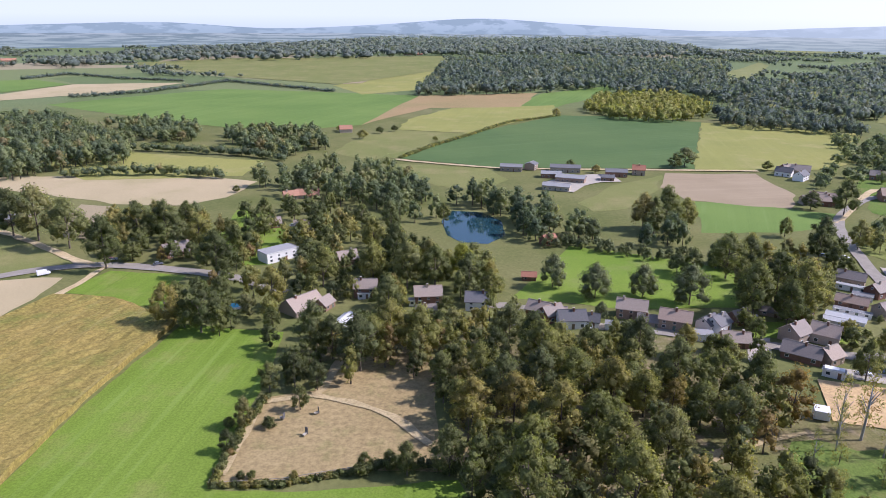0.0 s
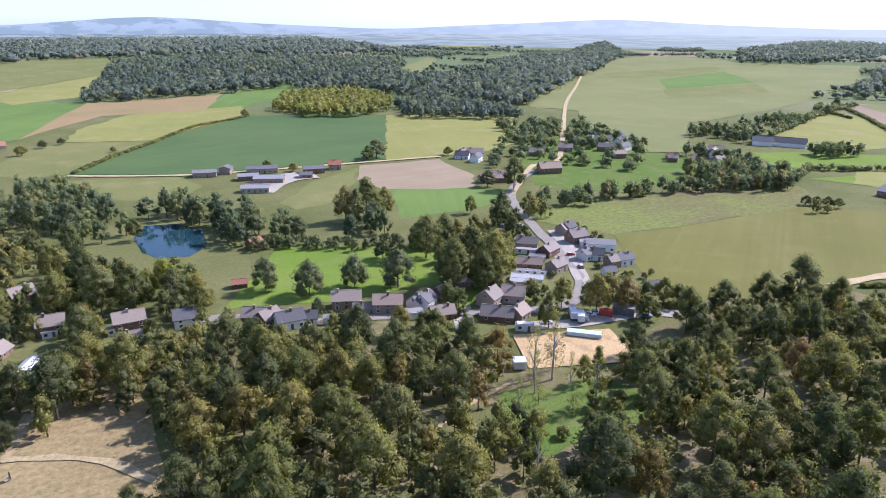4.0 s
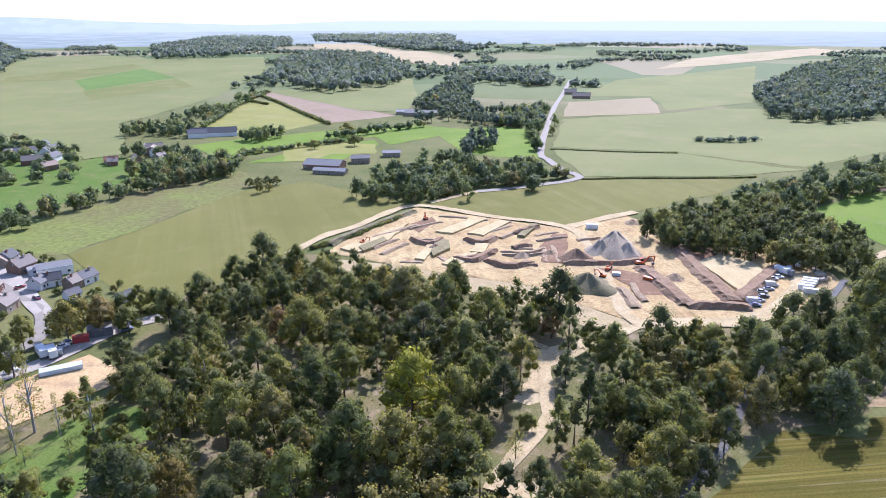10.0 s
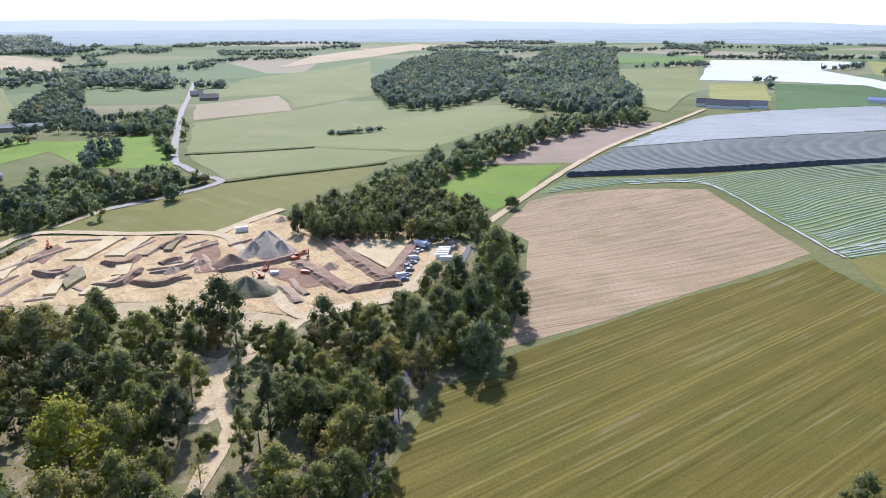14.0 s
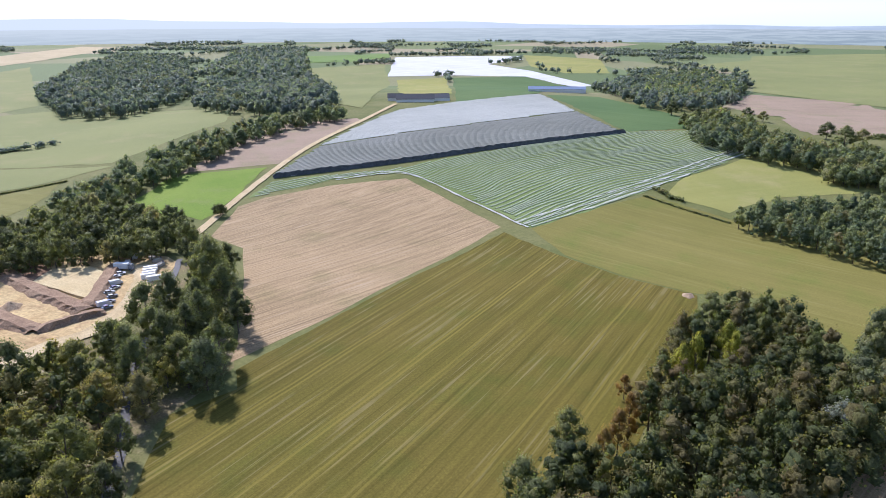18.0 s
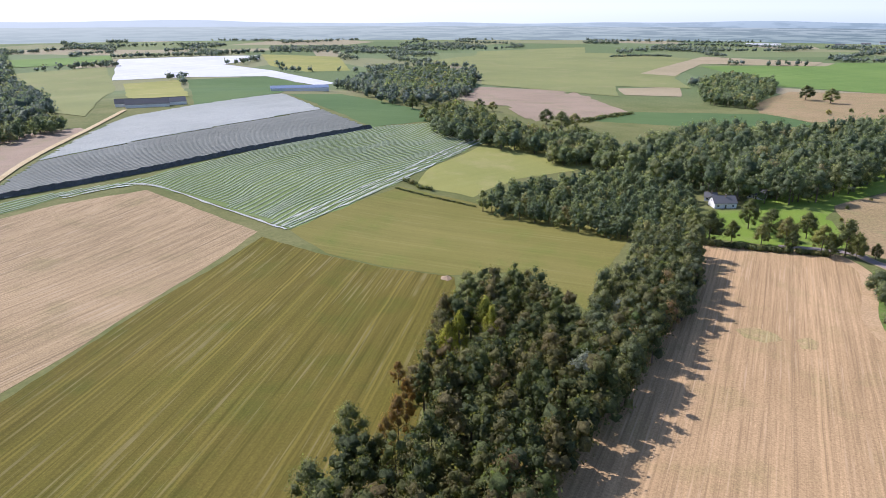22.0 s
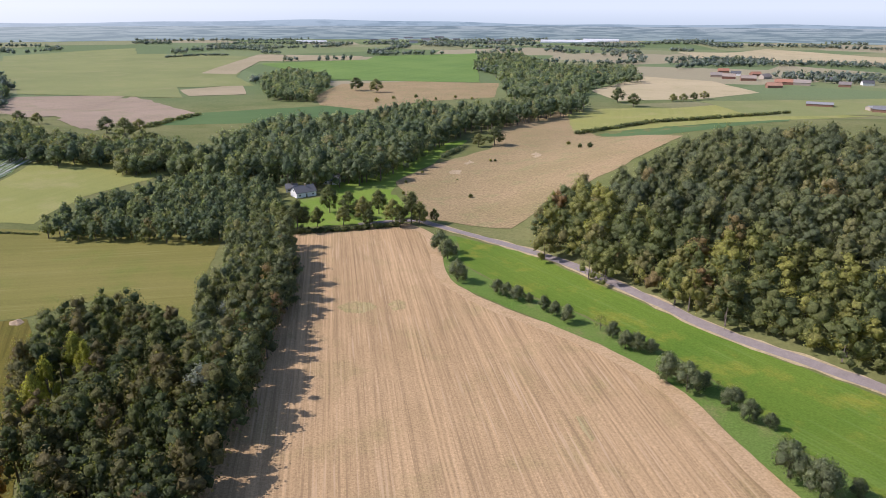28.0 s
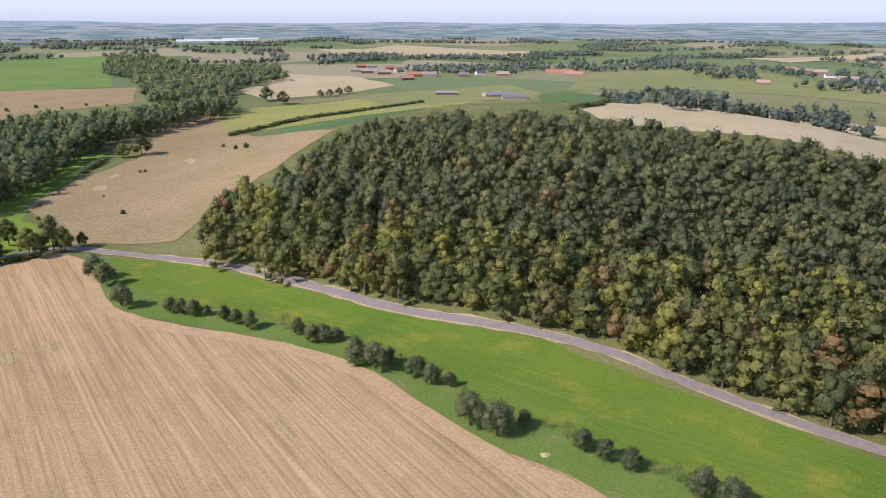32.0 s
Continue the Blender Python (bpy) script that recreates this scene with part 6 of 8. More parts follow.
def lorry(x, y, turn, raised=0):
    e = thing("lorry", (x, y, base_z(x, y, raised)), turn, "parked lorry with a box body", "lorry", "parked vehicles")
    part("cab", prism("cab", M_PAINT, [(2.2, 0.6), (4.0, 0.6), (4.1, 1.7), (3.7, 2.9), (2.2, 2.9)], 2.3), e)
    part("windscreen", prism("windscreen", M_GLASS, [(3.74, 2.75), (4.08, 1.75), (4.15, 1.75), (3.8, 2.75)], 2.0, 0.01), e)
    part("box_body", box_mesh("box_body", M_FRAME, -4.2, -1.25, 0.9, 2.0, 1.25, 3.3, bevel=0.06), e)
    part("chassis", box_mesh("chassis", M_STEEL, -4.2, -0.5, 0.55, 3.8, 0.5, 0.85), e)
    for wx in (-3.2, -2.1, 3.1):
        for wy in (-1.0, 1.0):
            wheel(e, wx, wy, 0.5, 0.35)
    return e


def excavator(x, y, turn, size=1.0, raised=1):
    e = thing("excavator", (x, y, base_z(x, y, raised)), turn, "orange tracked excavator standing on the site", "excavator", "site machines")
    e.scale = (size, size, size)
    for s in (-1, 1):
        part("track", prism("track", M_TYRE, [(-1.9, 0.2), (-1.5, 0.0), (1.5, 0.0), (1.9, 0.2), (1.9, 0.6), (1.5, 0.85), (-1.5, 0.85), (-1.9, 0.6)], 0.6), e, "", (0, s * 1.1, 0))
    part("turntable", box_mesh("turntable", M_STEEL, -0.7, -0.7, 0.8, 0.7, 0.7, 1.05, bevel=0.1), e)
    part("engine_housing", prism("engine_housing", M_MACHINE, [(-2.1, 1.05), (1.0, 1.05), (1.0, 1.6), (-0.4, 2.0), (-2.0, 2.0)], 2.4), e)
    cab = part("cab", prism("cab", M_MACHINE, [(-0.3, 1.6), (1.3, 1.05), (1.4, 2.2), (1.1, 2.9), (-0.3, 2.9)], 0.95), e, "", (0, 0.72, 0))
    part("cab_glass", prism("cab_glass", M_GLASS, [(-0.1, 1.9), (1.25, 1.9), (1.05, 2.75), (-0.1, 2.75)], 0.99, 0.02), cab)
    part("boom", prism("boom", M_MACHINE, [(0.8, 1.4), (1.2, 1.2), (3.2, 3.7), (5.4, 3.5), (5.4, 3.85), (3.0, 4.25)], 0.4), e, "", (0, -0.3, 0))
    part("arm", prism("arm", M_MACHINE, [(5.1, 4.1), (5.6, 3.9), (5.2, 1.3), (4.9, 1.3)], 0.32), e, "", (0, -0.3, 0))
    part("bucket", prism("bucket", M_STEEL, [(4.6, 1.35), (5.4, 1.35), (5.3, 0.6), (4.7, 0.2), (4.2, 0.7)], 1.0), e, "", (0, -0.3, 0))
    return e


def container(x, y, turn, w=6.0, d=2.4, h=2.5, mat=None, label="white steel site container", raised=0, name="container"):
    e = thing(name, (x, y, base_z(x, y, raised)), turn, label, "container")
    m = mat or M_FRAME
    part("body", box_mesh("body", m, -w / 2, -d / 2, 0.12, w / 2, d / 2, h, bevel=0.05), e)
    part("roof", box_mesh("roof", m, -w / 2 - 0.05, -d / 2 - 0.05, h, w / 2 + 0.05, d / 2 + 0.05, h + 0.1), e)
    part("skid", box_mesh("skid", M_STEEL, -w / 2, -d / 2 + 0.1, 0, w / 2, -d / 2 + 0.35, 0.12), e)
    part("skid", box_mesh("skid", M_STEEL, -w / 2, d / 2 - 0.35, 0, w / 2, d / 2 - 0.1, 0.12), e)
    k = max(2, round(w / 1.5))
    for i in range(k):
        part("rib", box_mesh("rib", m, -w / 2 + (i + 0.5) * w / k - 0.05, -d / 2 - 0.05, 0.2, -w / 2 + (i + 0.5) * w / k + 0.05, -d / 2, h - 0.1), e)
    part("door", box_mesh("door", M_STEEL, w / 2 - 0.02, -0.5, 0.2, w / 2 + 0.04, 0.5, 2.1), e)
    return e


def pool(x, y, turn):
    e = thing("swimming_pool", (x, y, ground(x, y) + 0.3), turn, "small round garden pool with turquoise water", "pool")
    bm = bmesh.new()
    bmesh.ops.create_cone(bm, cap_ends=False, segments=24, radius1=2.6, radius2=2.5, depth=1.0, matrix=pose(0, 0, 0.5))
    part("rim", bm_mesh("rim", bm, M_FRAME, True), e)
    bm = bmesh.new()
    bmesh.ops.create_circle(bm, cap_ends=True, segments=24, radius=2.5, matrix=pose(0, 0, 0.85))
    part("water", bm_mesh("water", bm, M_POOL), e)
    return e


def fence(line, label, spacing=3.0):
    """A post-and-rail fence."""
    pts = resample(line, spacing)
    x0, y0 = pts[0]
    e = thing("fence", (0, 0, 0), 0, label, "fence")
    post = box_mesh("post", M_WOOD, -0.06, -0.06, -0.2, 0.06, 0.06, 1.25)
    for (x, y), (x1, y1) in zip(pts, pts[1:]):
        a = math.degrees(math.atan2(y1 - y, x1 - x))
        part("post", post, e, "", (x, y, ground(x, y)), a)
        d = math.hypot(x1 - x, y1 - y)
        for z in (0.5, 1.0):
            part("rail", box_mesh("rail", M_WOOD, 0, -0.03, z - 0.06, d, 0.03, z + 0.06), e, "", (x, y, ground(x, y)), a)
    return e


def crop_rows(name, label, poly, bearing, spacing, width, h, mat, gap_mat, wave=0.0, piece="tunnel"):
    """Long film-covered ridges in parallel rows over a parcel; each row is a piece of its own."""
    base = field(name, gap_mat, label, poly, category="covered crop")
    ca, sa = math.cos(radians(bearing)), math.sin(radians(bearing))
    along, across = (sa, ca), (ca, -sa)
    s = [p[0] * along[0] + p[1] * along[1] for p in poly]
    o = [p[0] * across[0] + p[1] * across[1] for p in poly]
    far = max(1.0, math.hypot(*poly[0]) / 300) * 0.2
    rng = random.Random(4)
    k = math.ceil(min(o) / spacing)
    while k * spacing < max(o):
        run, q = [], min(s)
        while q < max(s) + 8:
            off = k * spacing + wave * (math.sin(q / 34.0 + 0.8) * math.sin(k * spacing / 60.0 + 0.5) + 0.35 * noise.noise(Vector((q / 30, k * spacing / 14, 8)))) + rng.uniform(-0.12, 0.12)
            x, y = along[0] * q + across[0] * off, along[1] * q + across[1] * off
            if inside(x, y, poly):
                run.append((x, y))
            elif run:
                if len(run) > 1:
                    v, f = [], []
                    for i, (x, y) in enumerate(run):
                        w = width * rng.uniform(0.9, 1.1) / 2
                        for side, z in ((-1, 0.0), (-0.55, 0.8), (0.1, 1.0), (0.6, 0.75), (1, 0.0)):
                            px, py = x + across[0] * w * side, y + across[1] * w * side
                            v.append((px, py, ground(px, py) + far + z * h))
                        if i:
                            for c in range(4):
                                b = 5 * i + c
                                f.append((b - 5, b - 4, b + 1, b))
                    part(piece, mesh_of(piece, v, f, mat, True), base)
                run = []
            q += 4.5
        k += 1
    return base


crop_rows("plastic_rows", "young crop under wavy rows of translucent film",
          [(396, -110), (420, -133), (400, -209), (408, -306), (415, -426), (393, -504), (319, -469), (300, -389), (290, -350), (275, -270), (269, -217), (324, -216), (388, -210), (401, -166)],
          172, 3.1, 1.35, 0.22, M_ROWS_GREEN, M_FILMGAP, 8.5, "film_strip")
crop_rows("film_tunnels", "grey film-covered rows of crop",
          [(434, -138), (486, -189), (522, -473), (415, -426), (414, -310), (413, -216), (425, -137)],
          175, 3.2, 2.85, 0.5, M_ROWS_GREY, M_CROPGAP, 0, "tunnel")
crop_rows("film_tunnels", "white film-covered rows of crop",
          [(489, -191), (567, -269), (620, -325), (646, -407), (675, -551), (526, -475)],
          175, 3.2, 2.85, 0.45, M_ROWS_WHITE, M_CROPGAP, 0, "tunnel")
for dx, dy in ((0, 0), (4.5, 0.5)):
    lane("film_border", M_ROWS_WHITE, 1.0, "pale film strip along the edge of the young crop", [(270 + dx, -216 + dy), (324 + dx, -214 + dy), (386 + dx, -208 + dy), (398 + dx, -166 + dy)], category="film strip", wobble=0.6)
for dx, dy in ((1.5, 0), (6, 1.5), (10.5, 3)):
    lane("film_border", M_ROWS_WHITE, 1.0, "pale film strip along the edge of the young crop", [(269 + dx, -219 + dy), (276 + dx, -270 + dy), (291 + dx, -350 + dy), (301 + dx, -389 + dy), (320 + dx, -466 + dy)], category="film strip", wobble=0.6)
# netting edge whose dark colour paints the shaded side of the tunnels
M_NET_SHADE = plain("netting_shade", (0.055, 0.06, 0.062), (0.10, 0.105, 0.105), 0.4)
bank("netting_wall", M_NET_SHADE, 5.5, 2.6, "netting along the covered rows, darkened for their shaded side", [(428, -136), (413, -216), (412, -310), (412, -426)], "netting")
bank("earth_bank", M_EARTH, 10.868, 1.83768, "bank of dark brown dug earth", [(345, 16), (311, 4), (274, -12)])
bank("earth_bank", M_EARTH, 10.868, 1.83768, "bank of dark brown dug earth", [(302, 26), (281, 14), (264, 5)])
bank("earth_bank", M_EARTH, 8.151, 1.99082, "bank of dark brown dug earth", [(263, 5), (267, -4), (270, -18)])
bank("earth_bank", M_EARTH, 9.5095, 1.99082, "bank of dark brown dug earth", [(277, -13), (298, -21), (323, -30)])
bank("earth_bank", M_EARTH, 9.5095, 1.5314, "bank of dark brown dug earth", [(351, 24), (353, 11), (347, -3)])
bank("earth_bank", M_SANDBANK, 6.7925, 1.22512, "bank of dug sandy earth", [(273, 31), (263, 26), (254, 23)])
bank("earth_bank", M_EARTH, 6.7925, 1.83768, "bank of dark brown dug earth", [(294, 59), (299, 46), (303, 36), (314, 23)])
bank("earth_bank", M_SANDBANK, 4.3472, 0.68913, "bank of dug sandy earth", [(303, 135), (307, 125)])
bank("earth_bank", M_SANDBANK, 4.3472, 0.68913, "bank of dug sandy earth", [(310, 110), (315, 99)])
bank("earth_bank", M_EARTH, 5.434, 1.68454, "bank of dark brown dug earth", [(282, 104), (288, 98), (296, 92)])
bank("earth_bank", M_SANDBANK, 4.3472, 0.68913, "bank of dug sandy earth", [(307, 84), (310, 77)])
bank("earth_bank", M_SANDBANK, 4.3472, 0.68913, "bank of dug sandy earth", [(347, 140), (349, 124)])
bank("earth_bank", M_SANDBANK, 4.3472, 0.68913, "bank of dug sandy earth", [(347, 119), (349, 112)])
bank("earth_bank", M_SANDBANK, 4.3472, 0.68913, "bank of dug sandy earth", [(348, 105), (350, 99)])
bank("earth_bank", M_SANDBANK, 5.434, 1.07198, "bank of dug sandy earth", [(297, 157), (310, 150), (327, 144)])
bank("earth_bank", M_SANDBANK, 4.0755, 0.53599, "bank of dug sandy earth", [(270, 128), (273, 118)])
bank("earth_bank", M_SANDBANK, 4.0755, 0.53599, "bank of dug sandy earth", [(331, 81), (341, 72)])
bank("earth_bank", M_SANDBANK, 4.0755, 0.53599, "bank of dug sandy earth", [(314, 73), (294, 67)])
bank("earth_bank", M_SANDBANK, 4.0755, 0.53599, "bank of dug sandy earth", [(318, 70), (295, 61)])
bank("earth_bank", M_SANDBANK, 4.0755, 0.53599, "bank of dug sandy earth", [(318, 130), (336, 123)])
bank("earth_bank", M_SANDBANK, 4.0755, 0.53599, "bank of dug sandy earth", [(327, 105), (344, 98)])
bank("earth_bank", M_SANDBANK, 4.0755, 0.53599, "bank of dug sandy earth", [(283, 114), (273, 104)])
bank("earth_bank", M_EARTH, 5.434, 1.22512, "bank of dark brown dug earth", [(283, 83), (288, 69)])
for turn_line in ([(304, 137), (298, 129), (299, 124), (308, 123)], [(312, 112), (309, 102), (320, 99)], [(284, 107), (282, 98), (292, 95), (301, 93)],
                  [(307, 86), (314, 79)], [(330, 92), (346, 84)], [(286, 92), (281, 80), (290, 72)]):
    bank("earth_bank", M_EARTH, 6.5, 2.0, "dark cut face of dug earth", turn_line)
for turn_line in ([(320, 96), (338, 90)], [(300, 90), (302, 78), (312, 72)], [(296, 88), (298, 77), (306, 70)], [(322, 78), (334, 66)], [(276, 140), (296, 136)],
                  [(318, 145), (336, 134)], [(282, 148), (300, 143)], [(262, 20), (270, 24), (280, 27)], [(330, 60), (338, 50)]):
    bank("earth_bank", M_SANDBANK, 4.2, 1.1, "low row of dug sandy earth", turn_line)
bank("earth_bank", M_OLIVE_BANK, 8.151, 1.83768, "weedy grey-green bank along the site edge", [(280, 171), (310, 166), (351, 157)])
heap("gravel_mound", 320.9, 41.0, 13.5, 9.8, M_GRAVEL, "tall pale grey gravel heap", 3, 0.12)
heap("gravel_mound", 317.5, 46.8, 9, 6.4, M_GRAVEL, "smaller heap of pale grey gravel", 4)
heap("gravel_mound", 317.4, 34.7, 9, 6.4, M_GRAVEL, "smaller heap of pale grey gravel", 4)
heap("earth_mound", 302.8, 55.4, 8.6, 5.4, M_EARTH, "heap of dark brown earth", 5)
heap("earth_mound", 270.0, 44.0, 12.0, 6.6, M_OLIVE_BANK, "weedy heap of brown earth", 6)
heap("earth_mound", 293.3, 11.5, 5, 2.6, M_SANDBANK, "small heap of sandy earth", 7)
heap("earth_mound", 371.8, 39.0, 5, 2.6, M_SANDBANK, "small heap of sandy earth", 7)
heap("earth_mound", 294.2, 120.8, 5, 2.6, M_SANDBANK, "small heap of sandy earth", 7)
heap("earth_mound", 305.3, 67.8, 5, 2.6, M_SANDBANK, "small heap of sandy earth", 7)
heap("earth_mound", 297.6, 78.9, 5, 2.6, M_SANDBANK, "small heap of sandy earth", 7)
excavator(304.1, 26.6, -65, 1.1)
excavator(338.3, 144.3, 33, 0.8)
excavator(292.8, 39.0, -12, 0.7)
excavator(283.4, 39.9, 78, 0.7)
excavator(287.9, 156.1, -32, 0.7)
container(353.4, 57.1, -76, raised=1)
container(286.8, 21.4, -111, 4.5, 2.0, 1.3, M_MACHINE, "low orange skip on the site", 1, "skip")
container(287.6, 34.7, -83, 3.5, 2.0, 1.3, M_FRAME, "low white skip on the site", 1, "skip")
car(272.8, -19.5, -74, 0, 1)
car(278.1, -21.0, -64, 0, 1)
car(283.6, -22.6, -70, 0, 1)
car(288.6, -22.2, -84, 0, 1)
car(293.0, -24.8, -65, 0, 1)
car(299.0, -24.8, -80, 0, 1)
car(306.1, -26.9, -75, 0, 1)
car(312.6, -27.9, -65, 0, 1)
car(309.3, -29.2, -85, 0, 1)
car(276.1, -18.8, -74, 1, 1)
car(297.5, -25.9, -75, 1, 1)
car(320.3, -33.7, -16, 1, 1)
car(328.2, -38.0, -12, 1, 1)
lorry(314.3, -31.5, -126, 1)
container(298.1, -38.4, -92, 5.5, 1.6, 2.2, M_FRAME, "white covered trailer on the lot", 1, "trailer")
container(301.2, -39.3, -92, 5.5, 1.6, 2.2, M_FRAME, "white covered trailer on the lot", 1, "trailer")
container(304.4, -40.2, -93, 5.5, 1.6, 2.2, M_FRAME, "white covered trailer on the lot", 1, "trailer")
container(307.6, -41.1, -93, 5.5, 1.6, 2.2, M_FRAME, "white covered trailer on the lot", 1, "trailer")
container(294.3, -40.0, -93, 5.5, 1.6, 2.2, M_FRAME, "white covered trailer on the lot", 1, "trailer")
container(311.6, -45.6, -48, 4, 2, 1.2, M_WOOD, "stack of pale timber", 1, "timber_stack")
container(318.4, -45.7, -58, 4, 2, 1.2, M_WOOD, "stack of pale timber", 1, "timber_stack")
container(323.7, -45.0, -78, 4, 2, 1.2, M_WOOD, "stack of pale timber", 1, "timber_stack")
container(122.0, 196.1, -32, 5.5, 2.4, 2.5)
container(138.3, 182.9, -40, 12, 3.2, 1.5, M_TANK, "long pale blue and white covered tank", 0, "tank")
container(156.2, 194.3, -43, 5, 2.4, 2.3, M_RED, "red steel container beside the yard")
container(163.3, 193.1, -44, 8, 5, 3.0, M_ROOF_SHEET, "grey open storage canopy", 0, "storage_shed")
lorry(144.0, 198.2, 64)
lorry(145.1, 194.8, 58)
car(172.0, 193.5, 48, 1)
car(147.1, 193.6, 43, 1)
car(170.3, 189.9, 48, 1)
car(137.2, 199.3, -25)
car(132.0, 196.9, -14)
car(150.8, 196.5, -37)
car(153.7, 197.2, -28)
car(175.5, 251.7, 85)
car(184.4, 258.6, -5)
car(178.7, 242.4, 74)
car(183.6, 309.6, -31)
car(180.8, 310.4, -30)
car(179.0, 313.2, -20)
car(187.5, 310.5, -31)
car(53.0, 231.0, 77)
car(115.6, 242.0, -26)
car(168.8, 186.8, -32)
car(-127.1, 295.6, 33)
car(-149.9, 301.3, 26)
car(25.6, 233.8, 74)
car(-62.3, 355.2, 10)
car(-79.3, 357.9, 22)
car(112.1, 238.7, -25)
car(-170.6, 281.6, 41, 1)
pool(-79.3, 247.3, 18)
container(105.7, 172.0, -22, 4, 4, 2.6, M_FRAME, "small white tent among trees", 0, "tent")
heap("straw_mound", -83.2, -127.4, 1.6, 0.6, M_STRAW, "small heap of pale straw", 8)
heap("earth_mound", 167.8, -215.8, 3, 1.0, M_SANDBANK, "low heap of sandy earth", 9)
for bx, by, turn in ((-35.0, 171.9, 30), (-44.0, 169.2, -20), (-36.2, 161.3, 60)):
    container(bx, by, turn, 1.3, 0.5, 0.5, M_WOOD, "small pale wooden trough on the paddock", 0, "trough")
fence([(-55, 140), (-55, 152), (-54, 168), (-51, 181)], "weathered post-and-rail paddock fence")
fence([(-55, 140), (-38, 142), (-20, 147)], "weathered post-and-rail paddock fence")

# ---------------------------------------------------------------- single trees
trees("yellow", "park trees", (149.5, 68.2, 9.4))
trees("light", "park trees", (108.2, 79.0, 6.9), (42.0, 128.1, 7.3), (77.6, 132.5, 5.0), (154.3, 57.9, 6.9), (21.7, 147.5, 6.0), (74.0, 106.8, 6.0), (136.4, 19.5, 6.2), (128.8, 17.4, 5.2))
trees("brown", "park trees", (97.7, 101.7, 5.5), (63.4, 170.6, 4.3), (95.0, 167.1, 6.2))
trees("gold", "park trees", (114.5, 166.4, 3.2))
trees("birch", "park trees", (106.0, 163.8, 3.5), (79.5, 119.1, 3.0), (110.8, 161.1, 4.2))
trees("tall", "park trees", (113.5, 142.8, 3.6), (141.5, 129.4, 3.4))
trees("dark", "park trees", (62.2, 201.3, 7.1), (68.3, 183.3, 7.3), (143.4, 162.3, 5.3), (129.9, 141.6, 6.2), (186.7, 148.0, 6.6), (225.1, 168.6, 8.1), (185.9, 80.4, 8.1), (88.6, 106.1, 8.3), (55.5, 147.9, 6.5), (76.9, 159.3, 6.8), (17.0, 175.5, 7.2), (27.6, 177.4, 7.2), (172.7, 170.7, 6.3), (185.7, 66.1, 7.0), (165.8, 47.7, 6.3), (1.9, 144.7, 5.0), (-25.6, 197.6, 7.8), (-35.6, 205.7, 6.3), (-41.9, 208.7, 7.1), (-20.0, 240.4, 6.3), (-8.8, 193.6, 2.8), (243.8, 91.8, 5.4), (226.0, 46.2, 8.4), (212.1, 11.4, 7.1))
trees("dark", "park trees", (213.1, -18.4, 6.8), (240.9, -28.9, 7.5), (201.9, -31.9, 6.2), (224.5, -42.7, 7.5), (258.8, -55.0, 9.5), (212.9, -29.6, 6.8), (284.1, -67.8, 5.9), (132.8, 29.3, 4.6), (183.4, -17.8, 6.0), (244.3, -56.1, 7.3), (225.9, -55.4, 6.1), (236.5, -45.2, 7.1), (218.0, -37.4, 7.3), (204.0, -43.4, 6.3), (223.9, -28.1, 6.7), (278.9, -61.7, 6.3), (200.7, -19.3, 6.5), (219.8, -15.8, 6.6), (252.1, -38.7, 7.0), (167.9, -9.7, 4.7), (148.6, -4.6, 4.9))
trees("oak", "park trees", (22.5, 215.4, 6.5), (29.2, 204.0, 6.9), (36.3, 195.8, 7.1), (46.6, 197.4, 6.3), (79.6, 208.8, 4.7), (80.7, 181.4, 6.0), (90.5, 178.1, 6.8), (191.7, 173.0, 6.6), (212.5, 172.5, 6.5), (233.5, 157.9, 6.2), (120.6, 126.5, 6.7), (146.5, 143.9, 5.5), (165.8, 148.7, 5.9), (156.5, 122.3, 7.1), (198.3, 141.7, 7.1), (183.3, 123.7, 5.8), (123.7, 108.4, 7.6), (148.6, 109.8, 6.0), (142.1, 93.8, 7.5), (130.2, 98.7, 6.4), (156.9, 93.1, 6.6), (181.9, 105.8, 6.3), (207.7, 131.6, 6.4), (211.1, 120.8, 6.3))
trees("oak", "park trees", (204.0, 107.7, 6.8), (185.5, 101.0, 5.6), (216.2, 109.0, 7.9), (220.6, 99.3, 7.1), (209.3, 83.1, 7.8), (231.5, 86.8, 7.2), (163.9, 55.0, 6.3), (211.9, 67.4, 6.8), (97.5, 90.4, 5.3), (108.9, 92.7, 6.1), (123.4, 72.6, 8.0), (127.5, 62.6, 7.6), (133.9, 52.4, 6.9), (59.3, 120.2, 7.1), (42.0, 145.1, 6.9), (39.3, 156.9, 6.6), (30.5, 157.5, 7.2), (11.1, 185.1, 6.7), (8.1, 165.3, 6.1), (16.5, 196.6, 6.2), (37.5, 178.8, 6.6), (48.2, 175.5, 6.3), (56.0, 171.8, 5.6), (69.5, 165.4, 5.6))
trees("oak", "park trees", (18.6, 127.2, 8.4), (29.8, 191.1, 7.9), (-7.2, 205.8, 7.6), (-17.1, 212.9, 7.1), (19.6, 167.9, 6.2), (177.5, 119.2, 8.2), (220.8, 138.4, 7.6), (184.4, 48.1, 5.8), (210.9, 98.6, 8.9), (213.6, 53.7, 4.8), (200.2, 23.2, 6.8), (214.4, -4.5, 6.4), (187.4, 11.1, 4.8), (167.6, 13.9, 5.9), (164.5, 1.7, 7.0), (150.6, 3.0, 6.6), (128.7, 10.0, 5.9), (135.0, 4.1, 5.9), (191.3, -8.3, 5.9), (145.9, 48.0, 4.1))
